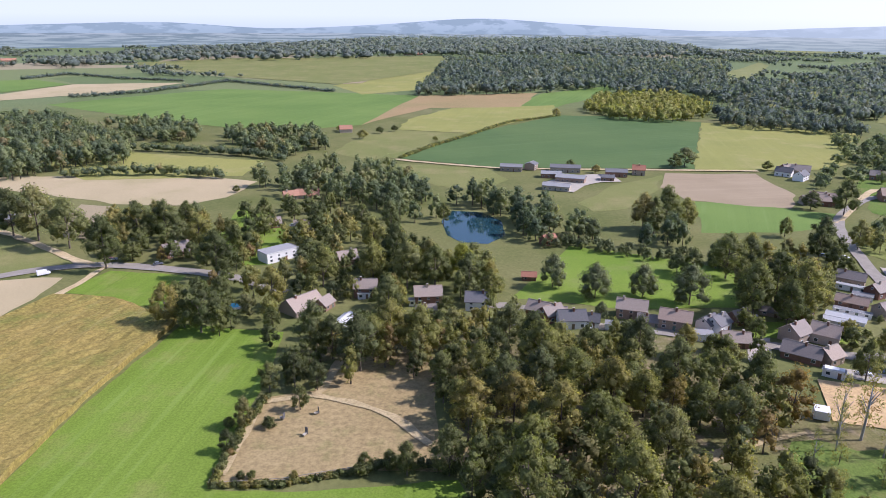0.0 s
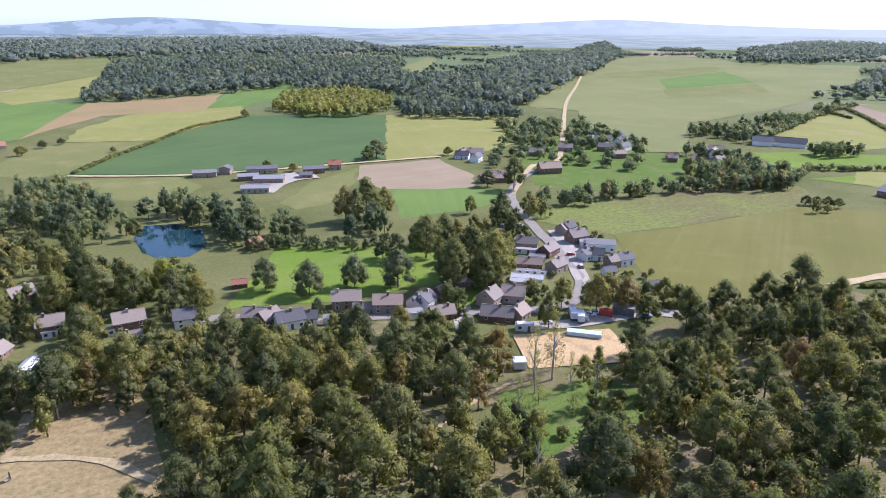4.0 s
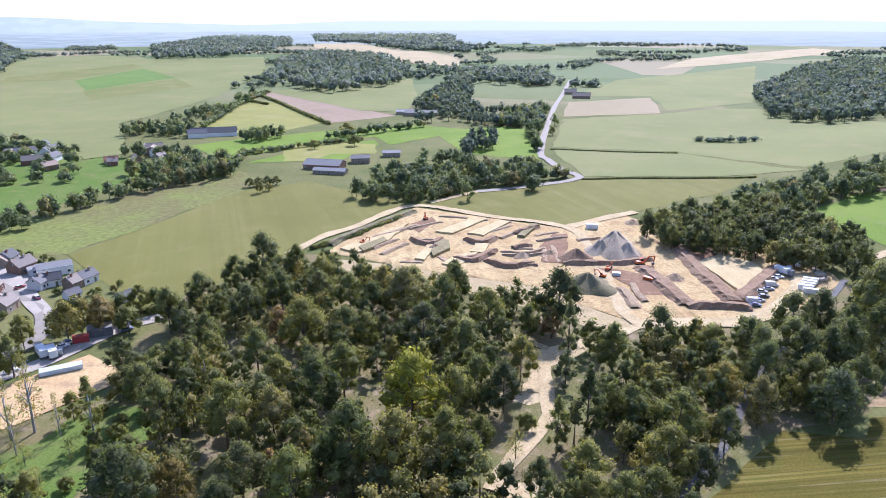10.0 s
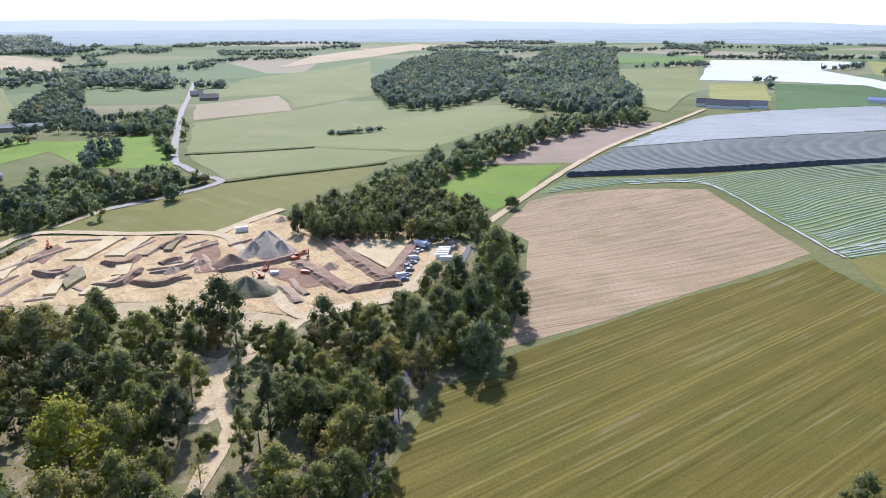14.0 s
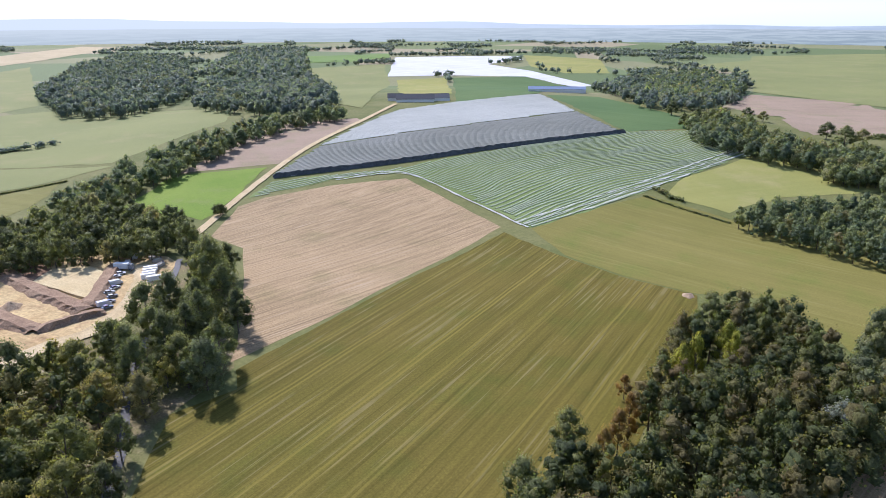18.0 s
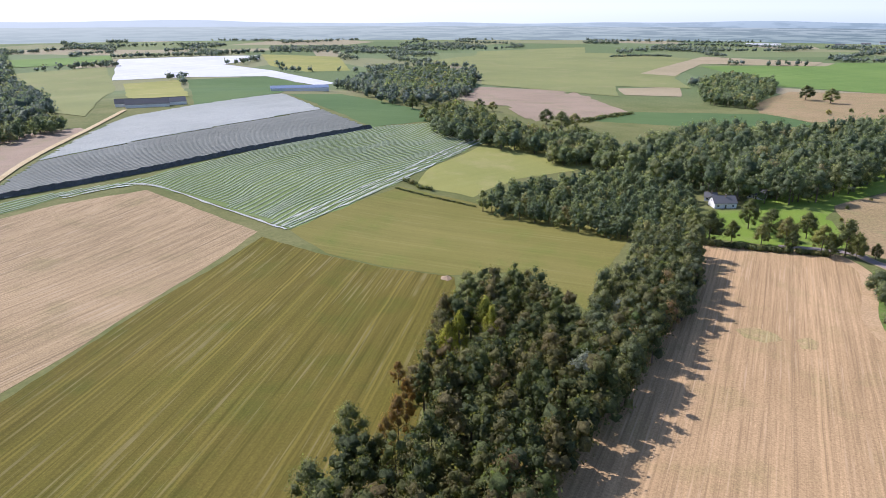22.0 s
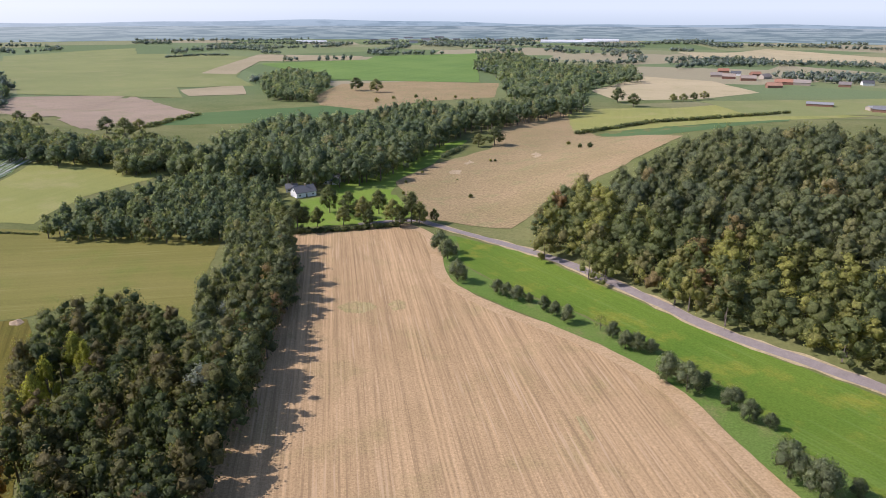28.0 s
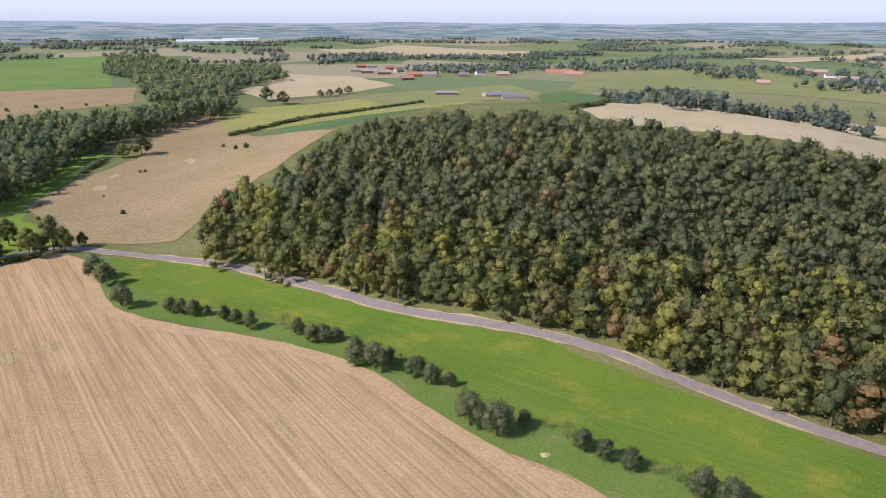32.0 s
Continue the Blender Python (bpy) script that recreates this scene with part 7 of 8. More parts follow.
trees("poplar", "park trees", (160.8, 23.6, 5.1), (151.8, 29.6, 4.1), (217.3, 1.2, 3.4), (201.4, 37.4, 4.7))
trees("willow", "park trees", (192.2, -36.5, 8.0))
trees("bush", "park trees", (374.7, -88.5, 4.8), (159.8, 39.4, 3.1))
trees("sparse", "park trees", (145.7, 38.5, 3.5), (99.0, 150.0, 2.6), (104.5, 141.0, 3.0), (93.5, 139.0, 2.8), (117.5, 149.0, 2.4))
trees("bush", "park trees", (112.0, 141.0, 2.6), (116.5, 138.5, 2.9), (108.0, 138.0, 1.9), (121.0, 141.5, 2.6), (96.0, 133.0, 2.2), (124.0, 151.0, 2.2))
trees("birch", "park trees", (101.5, 156.0, 2.6), (112.0, 153.0, 2.4), (90.0, 146.0, 2.4))
trees("light", "park trees", (118.5, 155.5, 3.4), (87.0, 133.0, 4.0))
trees("dark", "field trees", (110.3, -103.2, 6.0), (101.0, -82.2, 5.5), (-150.0, -899.8, 11.3), (-162.1, -858.7, 9.8), (199.8, -1008.1, 11.6), (167.7, -988.0, 11.3), (467.6, -545.1, 8.1), (430.2, -608.7, 7.2), (419.1, -618.1, 6.1), (337.9, -588.9, 8.8), (309.9, -567.3, 10.5), (315.0, -602.7, 7.7), (0.6, -581.3, 9.5), (13.8, -575.1, 6.6))
trees("silver", "wood edge trees", (78.1, -164.6, 5.6), (90.0, -212.8, 4.4))
trees("brown", "wood edge trees", (81.8, -217.9, 3.7), (77.3, -179.9, 3.5), (124.3, -137.0, 2.7))
for x, y, r in ((117.3, -151.5, 4.4), (120.8, -176.2, 4.6), (119.8, -161.0, 3.4), (114.6, -171.0, 3.4)):
    tree("yellow", x, y, r, 17.5, "wood edge trees")
for x, y, r in ((105.3, -115.4, 3.6), (101.1, -106.4, 3.2), (109.0, -123.0, 2.8)):
    tree("brown", x, y, r, 14.5, "wood edge trees")
trees("dark", "hedge trees", (-50.8, 183.9, 4.1), (-53.2, 165.1, 3.5), (-54.4, 153.6, 2.8), (-40.0, 174.3, 3.0), (-37.0, 185.2, 3.8), (-44.1, 187.4, 4.2), (-18.7, 146.1, 2.0), (-8.3, 144.7, 3.7), (-12.6, 146.3, 2.3), (-20.6, 144.0, 1.4))
trees("bush", "hedge trees", (-57.4, 165.4, 2.0), (-48.2, 142.9, 1.3), (-45.6, 143.3, 1.3), (-46.6, 165.0, 2.3), (-35.3, 142.8, 1.4), (51.1, -358.7, 4.2), (45.2, -372.1, 4.4), (66.8, -388.8, 3.9), (40.1, -364.9, 2.5))
trees("oak", "village trees", (-84.7, 225.4, 7.9), (-98.7, 230.7, 6.5), (-84.3, 248.2, 4.9), (-60.1, 226.6, 3.7), (-22.2, 204.5, 6.2), (-0.6, 218.0, 5.0), (-49.2, 270.2, 7.5), (-32.7, 313.8, 6.9), (-20.5, 289.4, 8.3), (-28.8, 272.8, 7.0), (-14.6, 269.4, 7.8), (-3.2, 269.6, 7.8), (18.8, 253.1, 5.7), (-148.1, 290.9, 9.3), (-152.0, 334.7, 7.9), (-137.1, 332.6, 8.4), (-116.0, 318.7, 7.4), (-135.8, 359.4, 5.7), (-95.5, 279.2, 8.5), (-64.7, 247.7, 6.6), (-65.2, 348.8, 5.9), (-81.1, 368.9, 4.4), (-50.5, 326.5, 4.4))
trees("oak", "village trees", (-95.7, 354.0, 4.9), (115.0, 240.7, 9.1), (130.7, 256.6, 8.3), (134.2, 241.7, 8.9), (124.6, 233.4, 6.8), (-98.3, 373.9, 4.5), (0.2, 365.8, 4.3), (105.6, 357.7, 7.4), (117.6, 357.1, 8.7), (128.2, 358.1, 6.3), (108.6, 346.9, 6.0), (119.7, 251.2, 7.1), (154.0, 197.5, 6.0), (145.0, 207.2, 4.8), (164.4, 193.1, 6.1), (182.3, 193.2, 5.0), (130.3, 193.3, 4.9), (174.2, 308.9, 6.5), (201.2, 324.5, 5.7), (175.5, 345.6, 4.5), (141.3, 272.4, 5.7), (141.5, 306.9, 5.7))
trees("dark", "village trees", (-178.6, 319.2, 10.3), (-199.8, 331.0, 11.5), (-215.8, 337.1, 9.9), (10.5, 267.3, 6.8), (-5.9, 289.8, 5.9), (-27.5, 350.0, 5.9), (-43.0, 358.0, 5.4), (121.4, 283.4, 7.8), (179.5, 316.8, 7.3), (228.2, 387.3, 8.9), (216.5, 401.2, 6.7), (136.7, 296.2, 6.0), (107.8, 284.3, 5.1))
trees("willow", "village trees", (45.5, 271.7, 6.6), (60.4, 259.5, 7.3), (79.8, 261.2, 6.5), (96.0, 253.5, 8.3), (102.8, 290.6, 4.7), (58.7, 239.8, 3.4), (75.2, 338.3, 5.8), (-43.0, 257.5, 3.6), (126.7, 300.2, 7.1), (121.9, 296.1, 5.4))
trees("yellow", "village trees", (8.2, 282.3, 5.8))
trees("brown", "village trees", (-19.1, 250.7, 4.3), (-126.5, 298.5, 2.7))
trees("light", "village trees", (-88.6, 294.9, 3.6))
trees("oak", "field trees", (94.5, 516.8, 4.3), (110.4, 502.2, 3.8), (183.1, 527.2, 9.1), (173.1, 520.9, 6.3), (131.2, 828.4, 5.4), (-7.8, 636.9, 3.1), (-61.8, 680.2, 4.4), (-48.6, 694.1, 4.0), (-103.6, 697.4, 3.4), (-74.6, 648.2, 5.3), (-131.2, 434.8, 3.0), (240.4, 514.7, 4.6), (97.9, -331.2, 6.9), (89.7, -366.7, 6.3), (77.5, -358.7, 6.1), (67.8, -348.7, 5.3), (62.6, -367.4, 5.6), (52.0, -347.5, 5.3), (42.8, -351.1, 6.5), (63.4, -341.3, 4.1), (90.0, -340.3, 4.1), (38.0, -348.1, 4.7), (30.9, -351.7, 3.0), (77.3, -343.8, 4.1))
trees("oak", "field trees", (47.4, -342.4, 3.5), (106.0, -335.0, 5.3), (-221.1, -914.5, 6.1), (-234.4, -916.6, 6.1), (-250.7, -930.5, 6.2), (-267.3, -944.8, 6.4))
trees("oak", "orchard trees", (368.6, 281.3, 3.8), (373.2, 277.6, 3.8), (377.8, 274.0, 3.8), (379.8, 268.4, 3.8), (364.5, 263.9, 3.3), (357.6, 265.5, 3.3), (771.8, 326.1, 9.5), (815.3, 333.4, 8.6), (576.6, 324.7, 7.5), (528.4, 291.2, 5.9), (503.8, 315.5, 4.8))
trees("pollard", "pollard willows", (24.2, -305.0, 5.2), (19.9, -295.9, 4.8), (14.1, -268.7, 4.8), (-2.3, -257.1, 3.1), (-6.0, -254.0, 3.1), (-10.0, -250.1, 3.3), (-14.3, -249.3, 2.0), (-19.5, -242.0, 3.0), (-23.3, -237.3, 2.9), (-27.2, -231.6, 3.5), (-41.5, -220.8, 3.0), (-44.5, -212.5, 3.3), (-48.1, -211.4, 3.3), (-52.2, -210.3, 2.5), (-53.2, -191.8, 4.8), (-57.6, -186.1, 4.8), (-63.2, -187.5, 3.0), (-67.9, -177.6, 3.5), (-70.4, -171.1, 3.4), (-74.8, -167.8, 2.4), (-71.5, -146.7, 5.1), (-76.3, -140.3, 5.0), (-84.6, -140.6, 2.6), (-93.0, -125.6, 3.1))
trees("pollard", "pollard willows", (-96.1, -120.2, 2.8), (-99.0, -114.2, 3.1), (-107.9, -99.8, 3.9), (-111.2, -93.8, 4.0))
trees("sparse", "pollard willows", (-38.0, -225.8, 2.8), (-92.3, -131.4, 2.3), (-103.2, -110.3, 1.8), (-106.3, -106.1, 2.3), (-89.2, -137.5, 1.4), (-66.9, -187.3, 1.4), (-76.1, -160.8, 1.7))
trees("bush", "slope scrub", (13.8, -406.1, 1.7), (57.0, -440.8, 1.5), (54.8, -411.1, 1.4), (-69.9, -523.3, 2.6), (-64.1, -536.3, 2.2), (-59.7, -578.0, 1.9), (49.4, -471.2, 1.2), (3.2, -514.7, 1.3), (-0.1, -515.2, 1.3), (24.3, -451.9, 0.7), (-57.0, -768.9, 2.5), (31.5, -915.4, 2.2), (53.8, -930.3, 2.3), (77.3, -906.4, 2.2), (104.9, -926.6, 3.0), (131.9, -908.1, 3.0), (148.1, -873.2, 3.6))

# ---------------------------------------------------------------- woods
woodland("hill_wood", "dense dark green wood over the top of the knoll",
         [(-60, -362), (-89, -384), (-128, -424), (-170, -415), (-216, -395), (-247, -365), (-264, -317), (-296, -286), (-330, -253), (-350, -227), (-410, -206), (-269, -116), (-223, -155), (-183, -183), (-148, -222), (-116, -259), (-86, -291), (-55, -311)],
         9.386, 7.0395, 16.6725, M_LEAF_TOP, leaves=12, per=16, leaf=0.5, seed=11, keep=off_road)
woodland("hill_wood", "mixed wood edge on the knoll with yellow autumn tints",
         [(-12, -312), (-36, -362), (-60, -363), (-55, -312), (-87, -292), (-116, -260), (-148, -222), (-184, -183), (-223, -156), (-270, -116), (-185, -67), (-161, -95), (-153, -116), (-138, -144), (-125, -169), (-114, -185), (-92, -205), (-77, -222), (-54, -254), (-26, -286)],
         8.892, 6.422, 16.055, M_LEAF_HILL, leaves=13, per=16, leaf=0.5, seed=77, keep=off_road)
woodland("field_wood", "dense dark copse between the fields",
         [(143, -198), (135, -212), (114, -212), (95, -197), (81, -176), (72, -165), (67, -136), (62, -111), (56, -84), (82, -57), (103, -94), (107, -112), (116, -136), (132, -162)],
         5.928, 5.0635, 16.055, M_LEAF_COPSE, leaves=12, per=20, leaf=0.4, seed=12)
woodland("field_wood", "strip of dark trees along the stubble field",
         [(101, -217), (110, -275), (121, -303), (97, -311), (80, -263), (73, -223), (70, -190), (67, -162), (77, -171), (94, -197)],
         5.681, 5.0635, 16.055, M_LEAF_TOP, leaves=12, per=20, leaf=0.42, seed=13)
woodland("grove", "dense dark green grove",
         [(220, -308), (220, -355), (190, -434), (148, -438), (104, -333), (122, -305), (162, -305), (196, -306)],
         6.669, 4.3225, 11.7325, M_LEAF_MID, leaves=10, per=16, leaf=0.5, seed=14)
woodland("valley_wood", "tall mixed wood in the hollow",
         [(198, -440), (209, -519), (196, -609), (161, -639), (120, -647), (93, -722), (8, -739), (-93, -856), (-98, -785), (-14, -678), (26, -629), (48, -551), (66, -456), (103, -405), (144, -422), (174, -420)],
         10.4975, 7.657, 22.23, M_LEAF_MID, leaves=10, per=20, leaf=0.7, seed=15)
woodland("valley_wood", "trees and scrub in the hollow",
         [(390, -480), (397, -560), (336, -500), (294, -500), (235, -525), (196, -453), (233, -428), (266, -451), (296, -437), (355, -441)],
         11.115, 6.916, 14.82, M_LEAF_MID, leaves=10, per=20, leaf=0.7, seed=16)
woodland("upland_wood", "dark wood on the slope",
         [(45, -1741), (-53, -1756), (-98, -1435), (-258, -1401), (-224, -1160), (-144, -1053), (-101, -931), (-17, -881), (-3, -1219), (46, -1398)],
         16.055, 8.645, 17.29, M_LEAF_MID, leaves=9, per=16, leaf=0.9, seed=17)
woodland("upland_wood", "clump of dark trees",
         [(371, -1105), (373, -1273), (277, -1177), (242, -1009), (224, -860), (285, -868)],
         9.88, 5.681, 14.82, M_LEAF_MID, leaves=9, per=16, leaf=0.8, seed=18)
woodland("upland_wood", "dark woods by far fields",
         [(852, -925), (868, -1091), (644, -899), (580, -802), (537, -635), (605, -652)],
         11.115, 6.175, 14.82, M_LEAF_MID, leaves=9, per=16, leaf=0.9, seed=19)
woodland("quarry_wood", "dense young wood behind the quarry",
         [(343, 35), (390, 13), (418, -27), (409, -42), (363, -66), (332, -69), (316, -61), (316, -42), (327, -5), (333, 22)],
         8.645, 5.681, 13.585, M_LEAF_DARK, leaves=12, per=22, leaf=0.55, seed=20)
woodland("tree_belt", "belt of trees along the field edge",
         [(418, 0), (486, -47), (529, -94), (564, -145), (598, -191), (610, -263), (577, -258), (556, -187), (504, -130), (465, -83), (416, -41), (410, -27)],
         9.88, 6.175, 13.585, M_LEAF_MID, leaves=10, per=18, leaf=0.7, seed=21)
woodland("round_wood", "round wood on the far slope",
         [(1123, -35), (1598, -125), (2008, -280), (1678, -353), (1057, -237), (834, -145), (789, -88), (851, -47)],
         13.585, 7.657, 16.055, M_LEAF_FAR_HAZE, leaves=8, per=16, leaf=1.0, seed=22)
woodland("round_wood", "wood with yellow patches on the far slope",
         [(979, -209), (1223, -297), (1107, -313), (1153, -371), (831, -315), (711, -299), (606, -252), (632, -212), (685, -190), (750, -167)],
         13.585, 7.657, 14.82, M_LEAF_FAR_HAZE, leaves=8, per=16, leaf=1.0, seed=23)
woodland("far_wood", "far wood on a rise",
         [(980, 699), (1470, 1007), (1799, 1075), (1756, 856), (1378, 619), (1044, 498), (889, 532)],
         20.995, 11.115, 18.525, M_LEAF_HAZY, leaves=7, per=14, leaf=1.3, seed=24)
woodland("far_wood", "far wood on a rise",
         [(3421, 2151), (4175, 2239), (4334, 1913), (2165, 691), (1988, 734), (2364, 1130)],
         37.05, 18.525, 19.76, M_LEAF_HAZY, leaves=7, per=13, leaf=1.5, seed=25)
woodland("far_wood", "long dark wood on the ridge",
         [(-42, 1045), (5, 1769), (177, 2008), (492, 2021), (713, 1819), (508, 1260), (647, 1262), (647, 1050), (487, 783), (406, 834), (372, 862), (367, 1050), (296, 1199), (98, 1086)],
         18.525, 9.88, 18.525, M_LEAF_FAR_HAZE, leaves=7, per=14, leaf=1.3, seed=26, keep=ridge_keep)
woodland("far_wood", "yellow-green wood edge",
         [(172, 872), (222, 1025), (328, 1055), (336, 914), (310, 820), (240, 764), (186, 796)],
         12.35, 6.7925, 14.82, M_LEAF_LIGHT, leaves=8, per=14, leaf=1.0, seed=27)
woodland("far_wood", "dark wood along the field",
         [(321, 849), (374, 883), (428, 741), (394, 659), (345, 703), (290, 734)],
         12.35, 6.7925, 14.82, M_LEAF_FAR_HAZE, leaves=8, per=14, leaf=1.0, seed=28)
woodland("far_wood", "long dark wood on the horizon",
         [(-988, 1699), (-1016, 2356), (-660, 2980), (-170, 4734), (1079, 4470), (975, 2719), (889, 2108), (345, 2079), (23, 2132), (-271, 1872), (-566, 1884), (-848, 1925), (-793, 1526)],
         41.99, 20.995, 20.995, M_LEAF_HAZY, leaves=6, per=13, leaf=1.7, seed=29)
woodland("far_wood", "dark wood in the valley",
         [(-532, 674), (-464, 742), (-413, 745), (-268, 599), (-236, 520), (-270, 507), (-281, 475), (-292, 455), (-352, 436)],
         9.88, 5.928, 16.055, M_LEAF_MID, leaves=9, per=18, leaf=0.7, seed=30)
woodland("valley_trees", "dark tree line across the fields",
         [(-346, 715), (-285, 736), (-237, 680), (-216, 611), (-269, 625)],
         9.88, 5.681, 13.585, M_LEAF_MID, leaves=9, per=18, leaf=0.7, seed=31, keep=loose)
woodland("valley_trees", "dark tree line across the fields",
         [(-209, 659), (-181, 675), (-120, 666), (-97, 586), (-127, 552), (-172, 583)],
         9.88, 5.681, 13.585, M_LEAF_MID, leaves=9, per=18, leaf=0.7, seed=32, keep=loose)
woodland("pond_trees", "dense trees round the ponds",
         [(-124, 452), (-92, 502), (-42, 493), (-9, 430), (0, 386), (-2, 355), (-28, 360), (-46, 385), (-61, 401), (-89, 409)],
         10.4975, 5.928, 16.055, M_LEAF_MID, leaves=10, per=20, leaf=0.6, seed=33, keep=shore)
woodland("pond_trees", "dense trees round the ponds",
         [(5, 367), (9, 422), (40, 423), (50, 387), (68, 363), (75, 336), (60, 330), (32, 328), (29, 345)],
         10.4975, 5.928, 16.055, M_LEAF_MID, leaves=10, per=20, leaf=0.6, seed=34, keep=shore)
woodland("garden_trees", "low trees behind the park",
         [(41, 326), (61, 335), (85, 320), (124, 314), (124, 307), (95, 305), (64, 320)],
         6.175, 2.717, 6.175, M_LEAF_GREY, leaves=9, per=18, leaf=0.4, seed=35)
woodland("field_trees", "trees by the farm",
         [(77, 336), (98, 363), (133, 358), (124, 327), (107, 322), (80, 321)],
         9.88, 5.681, 13.585, M_LEAF_MID, leaves=9, per=18, leaf=0.7, seed=36, keep=loose)
woodland("hamlet_trees", "trees of the hamlet",
         [(376, 647), (432, 633), (416, 476), (370, 430), (355, 521), (286, 468), (319, 549)],
         13.585, 5.187, 9.88, M_LEAF_MID, leaves=9, per=18, leaf=0.7, seed=37, keep=off_built)
woodland("hamlet_trees", "trees along the wet meadow",
         [(224, 354), (273, 351), (330, 348), (384, 345), (402, 318), (342, 327), (272, 337), (220, 330)],
         9.88, 5.187, 11.115, M_LEAF_MID, leaves=9, per=18, leaf=0.7, seed=38, keep=off_built)
woodland("hamlet_trees", "trees of the hamlet",
         [(489, 521), (550, 530), (718, 575), (870, 642), (774, 574), (594, 497), (461, 429), (426, 383), (351, 352), (349, 367), (412, 428)],
         9.88, 5.187, 12.35, M_LEAF_MID, leaves=9, per=18, leaf=0.7, seed=39, keep=scattered)
woodland("hamlet_trees", "trees behind the hamlet farms",
         [(522, 403), (586, 399), (541, 368), (497, 383)],
         9.88, 5.187, 12.35, M_LEAF_MID, leaves=9, per=18, leaf=0.7, seed=40, keep=loose)
woodland("farm_trees", "trees round the farm",
         [(366, 208), (463, 210), (515, 177), (467, 152), (482, 124), (466, 94), (434, 94), (390, 133), (355, 154), (357, 180)],
         9.88, 5.681, 13.585, M_LEAF_MID, leaves=10, per=18, leaf=0.7, seed=41, keep=loose)
woodland("farm_trees", "trees and hedges in the valley",
         [(796, 356), (1035, 407), (785, 259), (784, 207), (886, 200), (667, 154), (662, 201), (696, 266), (747, 327)],
         9.88, 5.187, 12.35, M_LEAF_FAR_HAZE, leaves=9, per=16, leaf=0.8, seed=42, keep=loose)
woodland("farm_trees", "trees in the valley",
         [(599, 207), (618, 192), (566, 175), (508, 184), (518, 197)],
         9.88, 5.187, 12.35, M_LEAF_FAR_HAZE, leaves=9, per=16, leaf=0.8, seed=43, keep=loose)
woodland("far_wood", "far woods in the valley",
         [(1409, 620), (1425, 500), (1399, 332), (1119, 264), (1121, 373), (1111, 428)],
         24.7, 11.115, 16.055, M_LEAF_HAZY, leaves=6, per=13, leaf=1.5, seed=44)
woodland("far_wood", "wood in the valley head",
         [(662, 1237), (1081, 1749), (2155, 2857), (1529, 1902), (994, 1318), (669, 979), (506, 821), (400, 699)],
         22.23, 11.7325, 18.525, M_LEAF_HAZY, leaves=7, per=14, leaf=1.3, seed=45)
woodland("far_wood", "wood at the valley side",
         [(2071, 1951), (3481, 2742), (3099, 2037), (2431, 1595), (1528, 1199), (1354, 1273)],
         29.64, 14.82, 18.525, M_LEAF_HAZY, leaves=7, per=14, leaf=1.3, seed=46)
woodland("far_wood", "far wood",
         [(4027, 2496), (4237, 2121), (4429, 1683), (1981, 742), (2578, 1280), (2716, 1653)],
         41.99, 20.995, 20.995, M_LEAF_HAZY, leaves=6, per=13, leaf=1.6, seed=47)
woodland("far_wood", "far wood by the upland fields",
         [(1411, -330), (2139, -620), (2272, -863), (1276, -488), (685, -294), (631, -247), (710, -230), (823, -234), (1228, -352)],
         18.525, 9.88, 17.29, M_LEAF_FAR_HAZE, leaves=7, per=13, leaf=1.3, seed=48)
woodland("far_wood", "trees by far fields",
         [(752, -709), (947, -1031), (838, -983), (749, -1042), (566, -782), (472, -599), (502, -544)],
         14.82, 7.41, 14.82, M_LEAF_FAR_HAZE, leaves=7, per=13, leaf=1.1, seed=49)
woodland("hedge_trees", "trees beside the meadow",
         [(410, -487), (439, -583), (360, -524), (300, -508), (273, -557), (220, -457), (246, -428), (271, -462), (305, -448), (365, -461)],
         9.88, 5.434, 13.585, M_LEAF_DARK, leaves=9, per=18, leaf=0.7, seed=50)
woodland("far_trees", "trees by the far village",
         [(-614, -887), (-664, -820), (-668, -655), (-703, -565), (-689, -475), (-629, -432), (-418, -357), (-391, -441), (-561, -782)],
         18.525, 7.41, 13.585, M_LEAF_FAR_HAZE, leaves=7, per=14, leaf=1.0, seed=52, keep=scattered)
woodland("far_trees", "trees by the far village",
         [(-700, -1505), (-959, -1588), (-866, -1216), (-1119, -1312), (-936, -1096), (-770, -1079), (-751, -1243)],
         18.525, 7.41, 13.585, M_LEAF_FAR_HAZE, leaves=7, per=14, leaf=1.0, seed=53, keep=scattered)
woodland("far_trees", "trees by the far village",
         [(-955, -1086), (-1065, -987), (-1103, -775), (-882, -615), (-871, -732), (-909, -807), (-866, -955)],
         18.525, 7.41, 13.585, M_LEAF_FAR_HAZE, leaves=7, per=14, leaf=1.0, seed=54, keep=scattered)
woodland("far_trees", "trees of the far village",
         [(-373, -1667), (-565, -1755), (-489, -1520), (-344, -1440)],
         17.29, 7.41, 12.35, M_LEAF_FAR_HAZE, leaves=7, per=14, leaf=1.0, seed=55, keep=scattered)
woodland("woodland_fill", "undergrowth and lesser trees of the park",
         [(-48, 189), (-40, 205), (-15, 205), (3, 218), (40, 210), (76, 206), (98, 163), (120, 146), (143, 162), (188, 177), (242, 175), (247, 150), (241, 111), (241, 59), (220, 43), (220, 16), (235, -20), (285, -46), (301, -69), (264, -63), (202, -46), (187, -20), (151, -8), (122, 0), (93, 8), (93, 65), (63, 63), (-2, 113), (10, 107), (6, 137), (1, 169), (-2, 189)],
         8.0275, 4.3225, 12.9675, M_LEAF, leaves=12, per=20, leaf=0.42, seed=60, keep=park_keep, gap=0.40)
